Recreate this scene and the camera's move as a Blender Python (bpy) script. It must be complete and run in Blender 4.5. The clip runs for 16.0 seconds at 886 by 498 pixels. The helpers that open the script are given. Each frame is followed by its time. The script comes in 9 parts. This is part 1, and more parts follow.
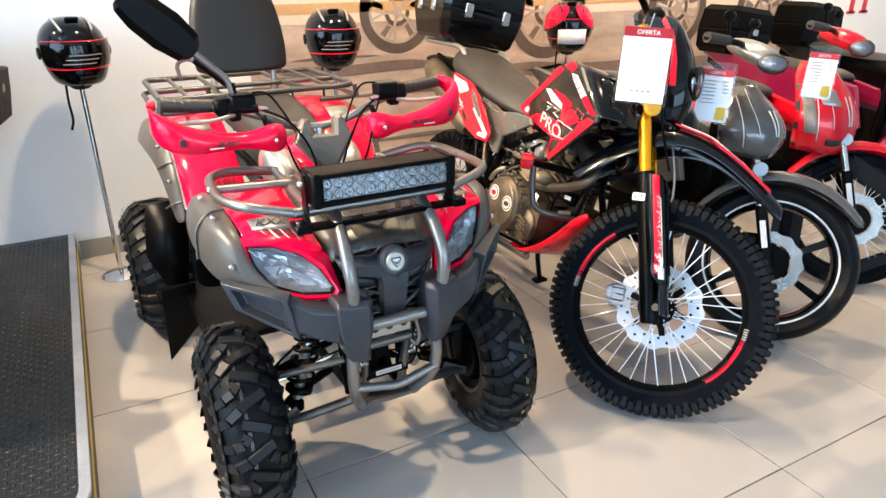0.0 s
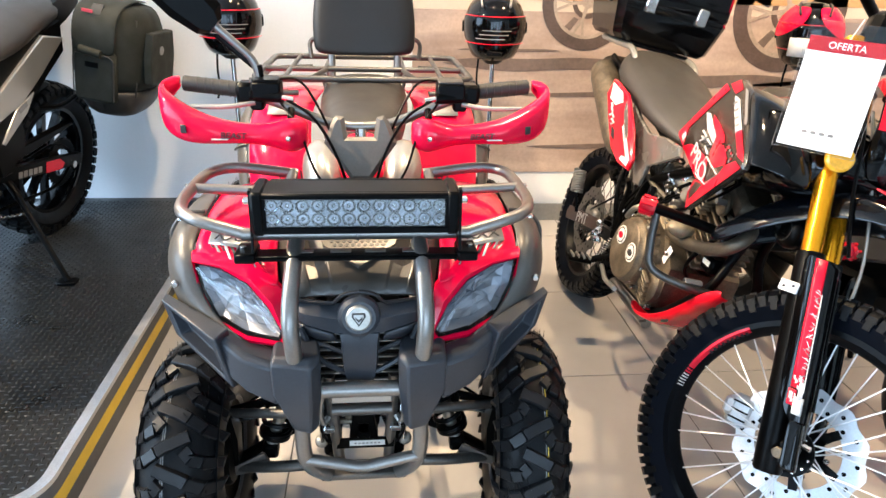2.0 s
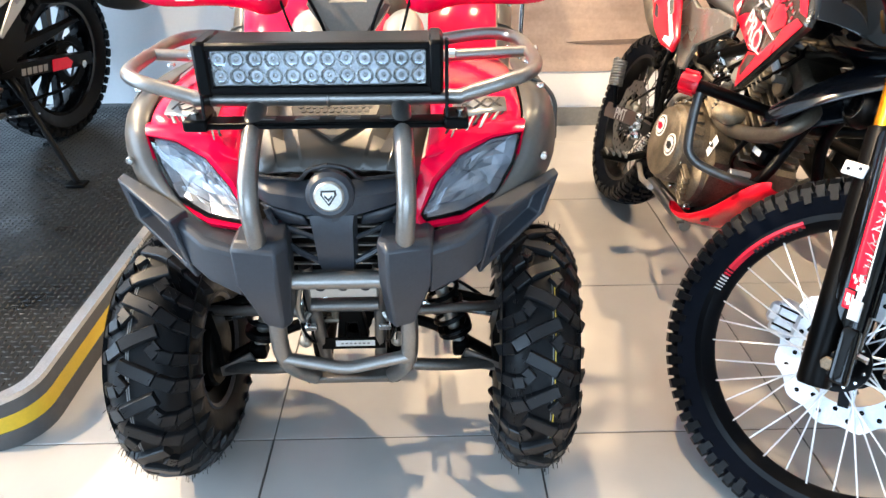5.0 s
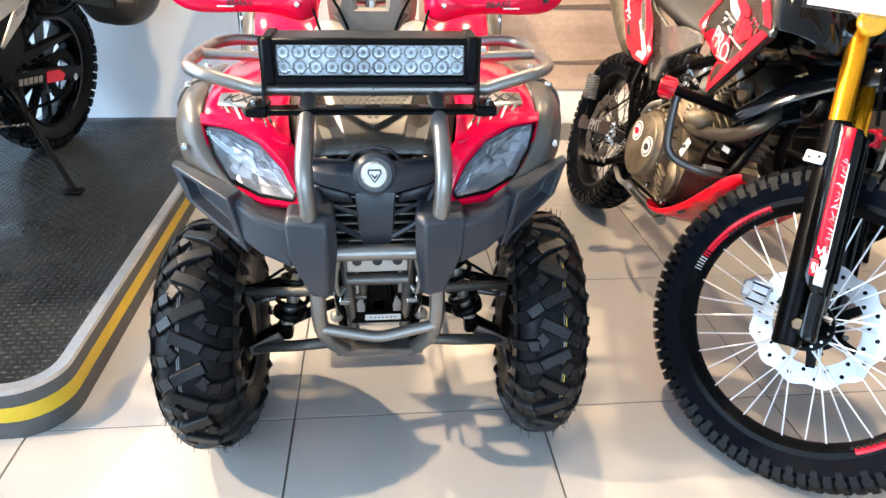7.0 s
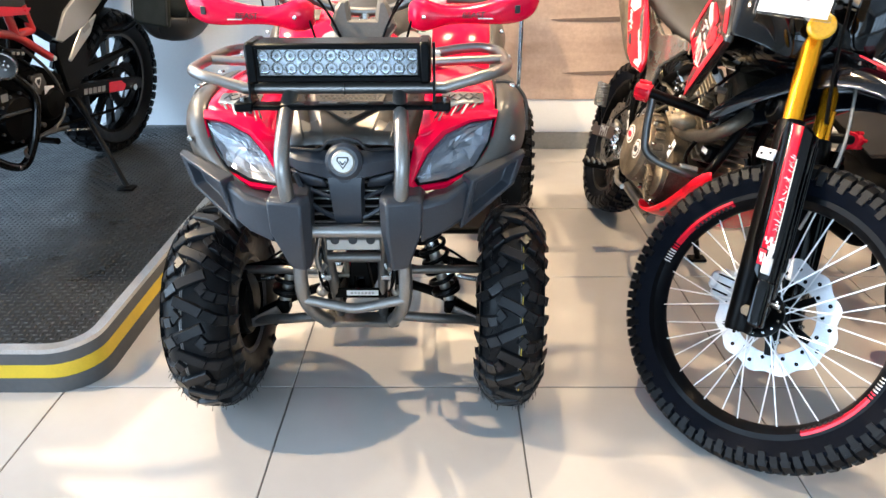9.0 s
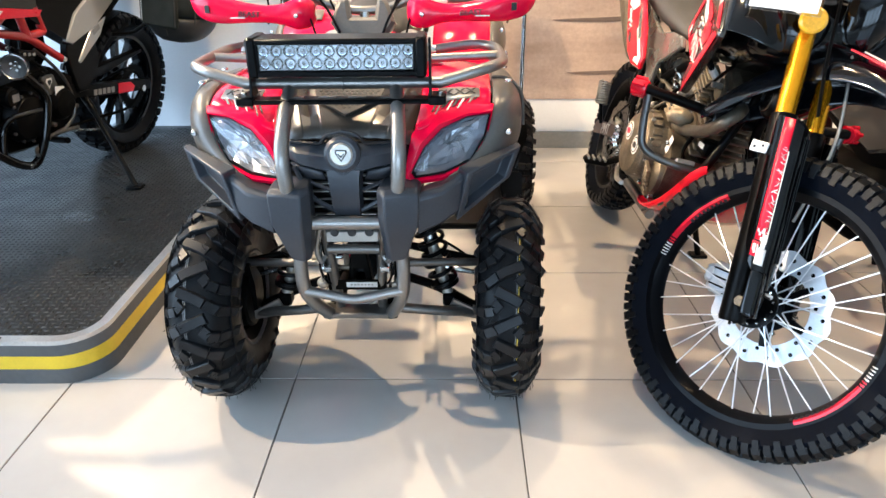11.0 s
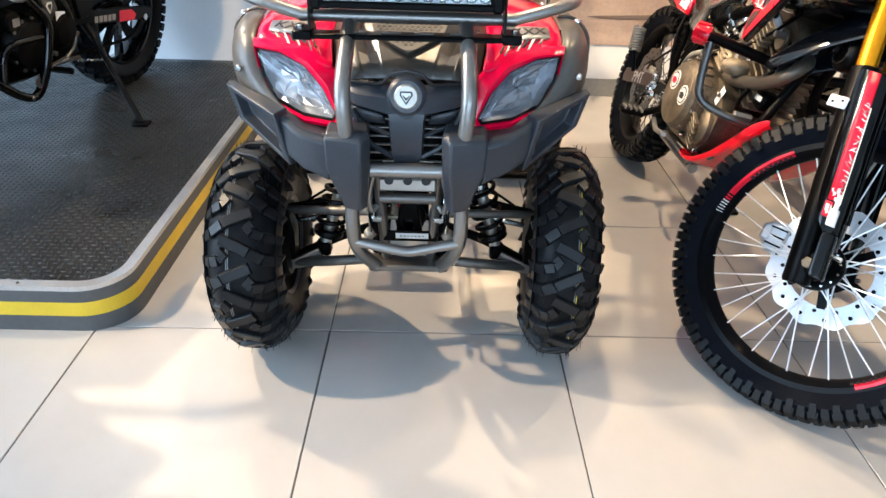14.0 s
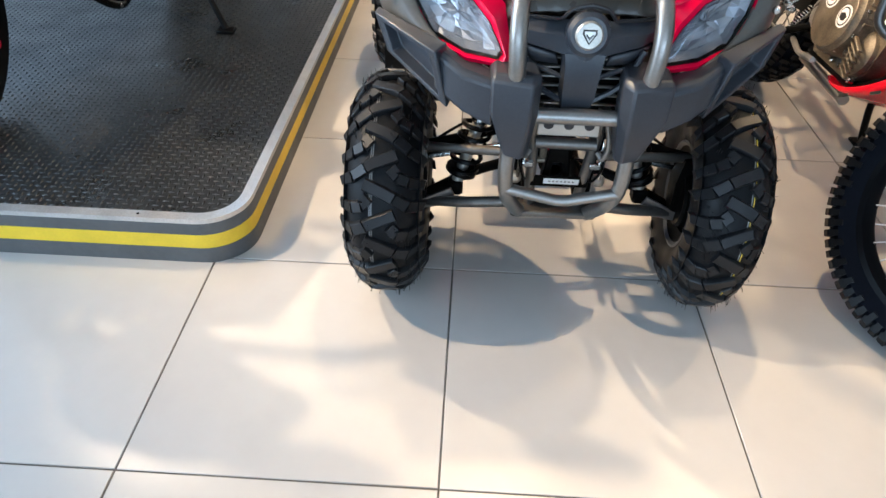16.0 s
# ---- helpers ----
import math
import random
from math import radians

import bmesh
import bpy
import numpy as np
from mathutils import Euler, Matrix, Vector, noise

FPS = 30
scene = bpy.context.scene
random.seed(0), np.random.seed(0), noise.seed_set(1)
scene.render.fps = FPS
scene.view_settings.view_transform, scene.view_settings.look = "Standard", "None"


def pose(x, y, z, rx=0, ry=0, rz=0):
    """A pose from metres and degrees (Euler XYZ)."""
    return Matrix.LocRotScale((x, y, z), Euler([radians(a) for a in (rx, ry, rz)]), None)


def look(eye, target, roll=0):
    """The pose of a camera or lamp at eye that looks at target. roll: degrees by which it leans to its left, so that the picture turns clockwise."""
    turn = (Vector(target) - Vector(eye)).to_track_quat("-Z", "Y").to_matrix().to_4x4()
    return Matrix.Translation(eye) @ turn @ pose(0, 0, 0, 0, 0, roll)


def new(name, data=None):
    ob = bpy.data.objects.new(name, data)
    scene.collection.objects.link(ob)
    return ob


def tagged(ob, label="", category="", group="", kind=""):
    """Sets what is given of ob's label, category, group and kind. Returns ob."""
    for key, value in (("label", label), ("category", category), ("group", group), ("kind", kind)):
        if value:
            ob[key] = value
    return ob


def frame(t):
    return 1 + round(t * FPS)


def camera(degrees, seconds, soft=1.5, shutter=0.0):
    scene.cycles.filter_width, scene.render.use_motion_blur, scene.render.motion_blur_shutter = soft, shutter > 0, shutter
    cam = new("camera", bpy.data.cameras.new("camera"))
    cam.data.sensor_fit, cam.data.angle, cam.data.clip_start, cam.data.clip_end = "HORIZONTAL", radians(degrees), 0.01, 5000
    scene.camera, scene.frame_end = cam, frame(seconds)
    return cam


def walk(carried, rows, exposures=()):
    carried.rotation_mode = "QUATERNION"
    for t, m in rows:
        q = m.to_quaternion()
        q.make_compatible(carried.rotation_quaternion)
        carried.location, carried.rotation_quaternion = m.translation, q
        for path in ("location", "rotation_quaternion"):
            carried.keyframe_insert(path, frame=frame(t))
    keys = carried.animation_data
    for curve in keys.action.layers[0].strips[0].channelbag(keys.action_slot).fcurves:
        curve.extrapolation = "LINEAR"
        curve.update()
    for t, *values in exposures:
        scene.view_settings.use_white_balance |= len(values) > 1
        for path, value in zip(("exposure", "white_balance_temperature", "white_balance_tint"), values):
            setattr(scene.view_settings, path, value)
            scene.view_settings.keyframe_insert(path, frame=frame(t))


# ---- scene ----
cam = camera(67.7, 16.0)
PATH = [
    (0, (-0.344, -1.447, 1.303), (0.525, 0.176, 0.522), -0.4),
    (0.5, (-0.225, -1.443, 1.312), (0.623, 0.157, 0.463), 0.1),
    (1, (-0.113, -1.305, 1.288), (0.608, 0.365, 0.456), 4.5),
    (1.5, (0.026, -1.225, 1.276), (0.575, 0.49, 0.405), 2.0),
    (2, (0.24, -1.187, 1.265), (0.44, 0.631, 0.456), 1.8),
    (2.5, (0.313, -1.137, 1.218), (0.373, 0.651, 0.324), -0.2),
    (3, (0.338, -1.104, 1.176), (0.401, 0.666, 0.246), -0.8),
    (3.5, (0.35, -1.077, 1.157), (0.418, 0.675, 0.196), -0.4),
    (6, (0.355, -1.074, 1.1), (0.388, 0.65, 0.086), -0.2),
    (6.5, (0.293, -1.133, 1.096), (0.397, 0.597, 0.097), 1.5),
    (7, (0.216, -1.228, 1.103), (0.402, 0.529, 0.166), 1.4),
    (7.5, (0.211, -1.277, 1.11), (0.467, 0.447, 0.129), 1.3),
    (8, (0.299, -1.326, 1.113), (0.44, 0.431, 0.167), 1.5),
    (10.5, (0.438, -1.438, 1.106), (0.375, 0.356, 0.224), -1.0),
    (11, (0.435, -1.437, 1.102), (0.395, 0.355, 0.215), -0.7),
    (11.5, (0.419, -1.434, 1.099), (0.364, 0.343, 0.183), -0.4),
    (12, (0.399, -1.43, 1.093), (0.357, 0.337, 0.157), 0.5),
    (12.5, (0.373, -1.42, 1.089), (0.358, 0.334, 0.127), 1.1),
    (13, (0.356, -1.413, 1.092), (0.386, 0.334, 0.119), 0.9),
    (13.5, (0.322, -1.396, 1.086), (0.374, 0.327, 0.071), 1.2),
    (14, (0.264, -1.366, 1.078), (0.293, 0.348, 0.047), 1.8),
    (14.5, (0.201, -1.33, 1.07), (0.261, 0.367, 0.014), 2.6),
    (15, (0.134, -1.298, 1.061), (0.158, 0.381, -0.025), 3.0),
    (15.5, (0.069, -1.252, 1.056), (0.053, 0.399, -0.072), 2.9),
    (16, (0.018, -1.236, 1.114), (-0.036, 0.289, -0.179), 1.6),
]
EXPOSE = [(0.0, -0.16), (1.0, -0.08), (2.0, 0.03), (3.5, 0.20), (6.0, 0.30), (7.5, 0.22), (8.0, 0.17), (10.5, 0.09), (13.0, 0.03), (15.0, -0.02), (16.0, -0.10)]
walk(cam, [(t, look(eye, target, roll)) for t, eye, target, roll in PATH], EXPOSE)

# ---- world, lights ----
world = bpy.data.worlds.new("world")
scene.world = world
world.use_nodes = True
wn = world.node_tree.nodes
sky = wn.new("ShaderNodeTexSky")
sky.sky_type, sky.sun_disc = "NISHITA", False
sky.sun_elevation, sky.sun_rotation = radians(45), radians(250)
world.node_tree.links.new(sky.outputs[0], wn["Background"].inputs[0])
wn["Background"].inputs[1].default_value = 0.06


def lamp(name, kind, m, power, color, **settings):
    data = bpy.data.lights.new(name, kind)
    data.energy, data.color = power, color
    if "size" in settings:
        data.shape, data.size, data.size_y = "RECTANGLE", settings["size"], settings["size_y"]
    if "radius" in settings:
        data.shadow_soft_size = settings["radius"]
    if "cone" in settings:
        data.spot_size, data.spot_blend = radians(settings["cone"]), 0.8
    ob = new(name, data)
    ob.matrix_world = m
    return ob


WARM, COOL = (1.0, 0.77, 0.52), (0.52, 0.74, 1.0)
# two strong spots of the ceiling track, whose light falls from the platform's side
lamp("track_spot_light", "SPOT", look((-2.72, -0.13, 3.1), (0.95, 0.5, 0.2)), 880, WARM, radius=0.03, cone=51)
lamp("track_spot_light", "SPOT", look((-2.43, 1.66, 3.1), (0.95, 0.2, 0.1)), 880, WARM, radius=0.03, cone=49)
# warm ceiling lamps along the mural wall
for lx in (0.3, 1.7, 3.1, 4.6):
    lamp("ceiling_spot_light", "SPOT", look((lx, 0.75, 3.1), (lx + 0.1, 1.5, 0.3)), 300, (1.0, 0.74, 0.45), radius=0.05, cone=110)
# the sky's light in the openings of the glazed front and side
for lx in (-3.0, -1.0, 1.0, 3.0):
    lamp("front_daylight", "AREA", pose(lx, -7.9, 1.6, 90, 0, 0), 100, COOL, size=1.5, size_y=2.4)
lamp("side_daylight", "AREA", pose(-4.4, -0.9, 1.6, 90, 0, -90), 330, COOL, size=4.6, size_y=2.6)


# ---- materials ----
def surface(name, color, rough=0.5, metal=0.0, coat=0.0, grain=(60, 0.10), stain=(3, 0.12), bump=(0, 0.0), rand=0.0,
            rough_var=0.12, clear=0.0, spec=0.5, aniso=None):
    m = bpy.data.materials.new(name)
    m.use_nodes = True
    nt = m.node_tree
    b = nt.nodes["Principled BSDF"]
    b.inputs["Base Color"].default_value = (*color, 1)
    b.inputs["Roughness"].default_value = rough
    b.inputs["Metallic"].default_value = metal
    b.inputs["Coat Weight"].default_value = coat
    b.inputs["Coat Roughness"].default_value = 0.06
    b.inputs["Specular IOR Level"].default_value = spec
    b.inputs["Transmission Weight"].default_value = clear

    def node(kind, **kw):
        n = nt.nodes.new(kind)
        for k, v in kw.items():
            n.inputs[k].default_value = v
        return n

    co = nt.nodes.new("ShaderNodeTexCoord").outputs["Object"]
    if aniso:
        sc = node("ShaderNodeMapping", Scale=aniso)
        nt.links.new(co, sc.inputs["Vector"])
        co = sc.outputs[0]
    value = None
    for scale, amount in (grain, stain):
        if not amount:
            continue
        n = node("ShaderNodeTexNoise", Scale=scale, Detail=4.0, Roughness=0.6)
        nt.links.new(co, n.inputs["Vector"])
        r = node("ShaderNodeMapRange", **{"From Min": 0.28, "From Max": 0.72, "To Min": 1 - amount, "To Max": 1 + amount})
        nt.links.new(n.outputs[0], r.inputs["Value"])
        if value:
            mul = nt.nodes.new("ShaderNodeMath")
            mul.operation = "MULTIPLY"
            nt.links.new(value, mul.inputs[0])
            nt.links.new(r.outputs[0], mul.inputs[1])
            value = mul.outputs[0]
        else:
            value = r.outputs[0]
    if rand:
        info = nt.nodes.new("ShaderNodeObjectInfo")
        r = node("ShaderNodeMapRange", **{"To Min": 1 - rand, "To Max": 1 + rand})
        nt.links.new(info.outputs["Random"], r.inputs["Value"])
        mul = nt.nodes.new("ShaderNodeMath")
        mul.operation = "MULTIPLY"
        nt.links.new(r.outputs[0], mul.inputs[0])
        mul.inputs[1].default_value = 1
        if value:
            nt.links.new(value, mul.inputs[1])
        value = mul.outputs[0]
    if value:
        h = node("ShaderNodeHueSaturation", Color=(*color, 1))
        nt.links.new(value, h.inputs["Value"])
        nt.links.new(h.outputs[0], b.inputs["Base Color"])
    if rough_var:
        n = node("ShaderNodeTexNoise", Scale=max(stain[0], 1) * 2.3, Detail=5.0)
        nt.links.new(co, n.inputs["Vector"])
        r = node("ShaderNodeMapRange", **{"From Min": 0.3, "From Max": 0.7, "To Min": max(0.02, rough - rough_var * rough),
                                          "To Max": min(1.0, rough + rough_var * rough)})
        nt.links.new(n.outputs[0], r.inputs["Value"])
        nt.links.new(r.outputs[0], b.inputs["Roughness"])
    if bump[1]:
        n = node("ShaderNodeTexNoise", Scale=bump[0], Detail=3.0)
        nt.links.new(co, n.inputs["Vector"])
        bp = node("ShaderNodeBump", Strength=min(1.0, bump[1] * 400), Distance=bump[1])
        nt.links.new(n.outputs[0], bp.inputs["Height"])
        nt.links.new(bp.outputs[0], b.inputs["Normal"])
    return m


TILE = surface("porcelain_tile", (0.430, 0.406, 0.380), 0.24, grain=(9, 0.03), stain=(1.6, 0.03), rand=0.025, rough_var=0.12, bump=(90, 0.00002))
GROUT = surface("dark_grout", (0.10, 0.09, 0.08), 0.9, grain=(80, 0.2))
WALL = surface("grey_painted_wall", (0.76, 0.77, 0.78), 0.6, grain=(120, 0.02), stain=(1.2, 0.05), bump=(160, 0.0002))
WHITE_WALL = surface("white_painted_wall", (0.80, 0.78, 0.74), 0.6, grain=(120, 0.02), stain=(1.5, 0.04), bump=(160, 0.0002))
SKIRT = surface("grey_skirting", (0.24, 0.23, 0.21), 0.45, stain=(5, 0.08))
CEILING = surface("white_ceiling", (0.75, 0.75, 0.74), 0.8, stain=(2, 0.03))
ALU = surface("brushed_aluminium", (0.62, 0.62, 0.62), 0.35, 0.9, grain=(200, 0.12), stain=(8, 0.15))
YELLOW = surface("yellow_tape", (0.75, 0.50, 0.03), 0.45, grain=(150, 0.05), stain=(9, 0.10))
MAT_SIDE = surface("grey_rubber_edge", (0.085, 0.085, 0.085), 0.55, stain=(7, 0.15), bump=(120, 0.0003))
MAT_TOP = surface("black_rubber_mat", (0.0095, 0.0108, 0.0118), 0.36, spec=0.44, grain=(120, 0.25), stain=(3, 0.30), rough_var=0.35, bump=(300, 0.0003))
RED = surface("glossy_red_plastic", (0.74, 0.002, 0.040), 0.15, spec=0.28, coat=0.16, grain=(40, 0.04), stain=(5, 0.06), rough_var=0.25)
RED_DIRT = surface("glossy_red_lacquer", (0.62, 0.005, 0.019), 0.18, spec=0.35, coat=0.35, grain=(40, 0.04), stain=(5, 0.06))
CRIMSON = surface("glossy_crimson_lacquer", (0.22, 0.006, 0.045), 0.2, coat=0.9, grain=(40, 0.04), stain=(5, 0.06))
PLASTIC = surface("dark_grey_plastic", (0.076, 0.070, 0.062), 0.34, grain=(180, 0.10), stain=(6, 0.10), bump=(700, 0.00012))
BUMPER = surface("charcoal_moulded_plastic", (0.030, 0.034, 0.042), 0.36, spec=0.42, grain=(220, 0.12), stain=(7, 0.12), bump=(900, 0.00018))
HOOD = surface("graphite_gloss_plastic", (0.046, 0.039, 0.032), 0.30, spec=0.45, coat=0.12, grain=(160, 0.06), stain=(5, 0.1))
BLACK = surface("black_plastic", (0.0018, 0.0018, 0.0019), 0.32, spec=0.08, grain=(150, 0.15), stain=(6, 0.2), bump=(600, 0.0001))
GLOSS = surface("black_gloss_lacquer", (0.0015, 0.0015, 0.0017), 0.10, spec=0.26, coat=0.22, grain=(90, 0.1), stain=(5, 0.15))
# black plastic, with the sky's reflection tinted slightly into the base
FENDER = surface("black_fender_blue_sheen", (0.0018, 0.0026, 0.0042), 0.13, spec=0.30, coat=0.22, grain=(120, 0.12), stain=(6, 0.2))
SHROUD = surface("dark_metallic_shroud", (0.040, 0.034, 0.028), 0.24, 0.45, coat=0.4, grain=(260, 0.15), stain=(12, 0.45))
RIM = surface("black_anodised_rim", (0.0018, 0.0021, 0.0030), 0.32, spec=0.10, grain=(160, 0.12), stain=(8, 0.2))
# TUBE in a darker tone, for the tubes low in the front
LOW_TUBE = surface("darker_gunmetal_tube", (0.135, 0.125, 0.115), 0.40, 0.8, coat=0.1, grain=(260, 0.12), stain=(9, 0.22))
TAN_CAST = surface("tan_cast_cover", (0.30, 0.235, 0.155), 0.48, 0.35, grain=(240, 0.20), stain=(16, 0.30), bump=(500, 0.0003))
GRAPHITE = surface("graphite_lacquer", (0.10, 0.10, 0.10), 0.25, 0.4, coat=0.7, grain=(300, 0.12), stain=(5, 0.1))
RUBBER = surface("tyre_rubber", (0.0042, 0.0046, 0.0054), 0.42, grain=(140, 0.25), stain=(9, 0.30), rough_var=0.25, bump=(420, 0.00025), spec=0.13)
# the blue in this black stands for daylight's sheen on the rubber
SIDEWALL = surface("sidewall_with_blue_sheen", (0.0024, 0.0036, 0.0070), 0.58, spec=0.04, grain=(140, 0.2), stain=(9, 0.25), bump=(420, 0.0002))
KNOB = surface("knobbly_tread_rubber", (0.0052, 0.0055, 0.0064), 0.42, spec=0.16, grain=(140, 0.30), stain=(12, 0.35), bump=(420, 0.0002))
# paler copy of the tyre rubber: light on the lug tops, as colour
LIT_TREAD = surface("lit_tread_rubber", (0.0080, 0.0084, 0.0096), 0.38, spec=0.26, grain=(140, 0.25), stain=(9, 0.30), bump=(420, 0.0002))
MAT_STUD = surface("rubber_stud", (0.017, 0.019, 0.020), 0.44, spec=0.36, grain=(60, 0.3), stain=(4, 0.35))
DISC = surface("brushed_disc_steel", (0.66, 0.69, 0.73), 0.40, 0.35, grain=(300, 0.08), stain=(12, 0.10))
TUBE = surface("gunmetal_lacquered_tube", (0.25, 0.235, 0.22), 0.36, 0.85, coat=0.15, grain=(260, 0.08), stain=(8, 0.12))
RACK = surface("dark_lacquered_rack_tube", (0.10, 0.095, 0.09), 0.38, 0.75, coat=0.15, grain=(260, 0.10), stain=(8, 0.15))
COWL = surface("warm_grey_plastic", (0.115, 0.105, 0.092), 0.40, grain=(180, 0.10), stain=(6, 0.10), bump=(700, 0.00012))
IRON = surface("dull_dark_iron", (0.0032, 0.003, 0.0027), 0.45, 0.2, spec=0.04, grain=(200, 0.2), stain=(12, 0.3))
STEEL = surface("bright_steel", (0.60, 0.59, 0.57), 0.25, 1.0, grain=(220, 0.08), stain=(12, 0.15))
LED_CUP = surface("led_reflector", (0.58, 0.56, 0.53), 0.17, 0.85, grain=(90, 0.15), stain=(20, 0.2))
CHROME = surface("chrome", (0.78, 0.78, 0.78), 0.08, 1.0, grain=(100, 0.02), stain=(6, 0.05))
ENGINE = surface("cast_engine_alloy", (0.125, 0.098, 0.068), 0.46, 0.5, grain=(240, 0.32), stain=(18, 0.50), bump=(500, 0.0003))
PIPE = surface("heat_browned_pipe", (0.125, 0.105, 0.080), 0.42, 0.55, grain=(180, 0.2), stain=(10, 0.25))
ALLOY = surface("raw_cast_alloy", (0.42, 0.40, 0.36), 0.45, 0.8, grain=(240, 0.15), stain=(14, 0.2), bump=(500, 0.0003))
GOLD = surface("gold_anodised_tube", (0.93, 0.385, 0.012), 0.24, 0.80, grain=(200, 0.05), stain=(9, 0.08))
REFLECTOR = surface("headlight_reflector", (0.46, 0.47, 0.49), 0.24, 0.5, grain=(60, 0.25), stain=(20, 0.4), bump=(75, 0.003))
SEAT = surface("dark_grained_vinyl", (0.026, 0.023, 0.020), 0.48, grain=(260, 0.18), stain=(6, 0.15), bump=(520, 0.0005))
PAD = surface("black_padded_vinyl", (0.0075, 0.0072, 0.007), 0.42, spec=0.35, grain=(260, 0.18), stain=(6, 0.15), bump=(520, 0.0005))
SILVER = surface("silver_paint", (0.42, 0.41, 0.38), 0.32, 0.7, coat=0.4, grain=(400, 0.08), stain=(6, 0.06))
CANVAS = surface("olive_black_canvas", (0.012, 0.0132, 0.0075), 0.8, grain=(420, 0.35), stain=(8, 0.2), bump=(700, 0.0006))
PAPER = surface("white_paper", (0.80, 0.80, 0.80), 0.6, grain=(60, 0.02), stain=(4, 0.03))
INK = surface("dark_ink", (0.010, 0.010, 0.012), 0.5, grain=(90, 0.1))
DECAL_WHITE = surface("white_decal", (0.72, 0.70, 0.67), 0.35, coat=0.3, grain=(120, 0.08), stain=(9, 0.1))
DECAL_RED = surface("red_decal", (0.64, 0.004, 0.026), 0.3, spec=0.35, coat=0.1, grain=(120, 0.08), stain=(9, 0.1))
DECAL_GREY = surface("grey_decal", (0.22, 0.21, 0.20), 0.35, coat=0.3, grain=(120, 0.08), stain=(9, 0.1))
TAG_RED = surface("red_print", (0.60, 0.03, 0.05), 0.5, grain=(60, 0.03))
TAG_YELLOW = surface("yellow_print", (0.80, 0.52, 0.05), 0.5, grain=(60, 0.03))
AMBER = surface("amber_reflector", (0.85, 0.42, 0.02), 0.18, coat=0.6, grain=(160, 0.15))
SCREEN_BLUE = surface("pale_blue_lens", (0.42, 0.55, 0.66), 0.2, coat=0.5, grain=(80, 0.06))
FRAME_RED = surface("red_painted_frame", (0.42, 0.012, 0.012), 0.35, coat=0.3, grain=(150, 0.06), stain=(8, 0.12))
SPOKE = surface("bright_zinc_spoke", (0.80, 0.81, 0.83), 0.30, 0.45, grain=(200, 0.05), stain=(9, 0.08))
FACET = surface("faceted_lamp_reflector", (0.40, 0.42, 0.46), 0.24, 0.70, grain=(60, 0.10), stain=(25, 0.25))
PANEL_GREY = surface("dark_metallic_panel", (0.17, 0.16, 0.145), 0.26, 0.45, coat=0.35, grain=(300, 0.08), stain=(6, 0.08))
BROWN_ARM = surface("brown_painted_arm", (0.060, 0.026, 0.018), 0.45, grain=(150, 0.12), stain=(9, 0.2))


def glass(name, color=(1, 1, 1), rough=0.02, mix=0.85):
    """A thin clear cover: mostly see-through, with a gloss."""
    m = bpy.data.materials.new(name)
    m.use_nodes = True
    nt = m.node_tree
    out = nt.nodes["Material Output"]
    gloss = nt.nodes["Principled BSDF"]
    gloss.inputs["Base Color"].default_value = (*color, 1)
    gloss.inputs["Roughness"].default_value = rough
    gloss.inputs["Transmission Weight"].default_value = 0.0
    clear = nt.nodes.new("ShaderNodeBsdfTransparent")
    clear.inputs[0].default_value = (*color, 1)
    shine = nt.nodes.new("ShaderNodeBsdfGlossy")
    shine.inputs["Roughness"].default_value = rough
    fres = nt.nodes.new("ShaderNodeFresnel")
    fres.inputs[0].default_value = 1.55
    mx = nt.nodes.new("ShaderNodeMixShader")
    nt.links.new(fres.outputs[0], mx.inputs[0])
    nt.links.new(clear.outputs[0], mx.inputs[1])
    nt.links.new(shine.outputs[0], mx.inputs[2])
    nt.links.new(mx.outputs[0], out.inputs[0])
    return m


LENS = glass("clear_lens", (0.93, 0.95, 0.97))
SMOKE = glass("smoked_visor", (0.10, 0.10, 0.11))
FILM = glass("clear_plastic_film", (0.92, 0.92, 0.92), 0.12)
PANE = glass("window_glass", (0.95, 0.97, 0.97))


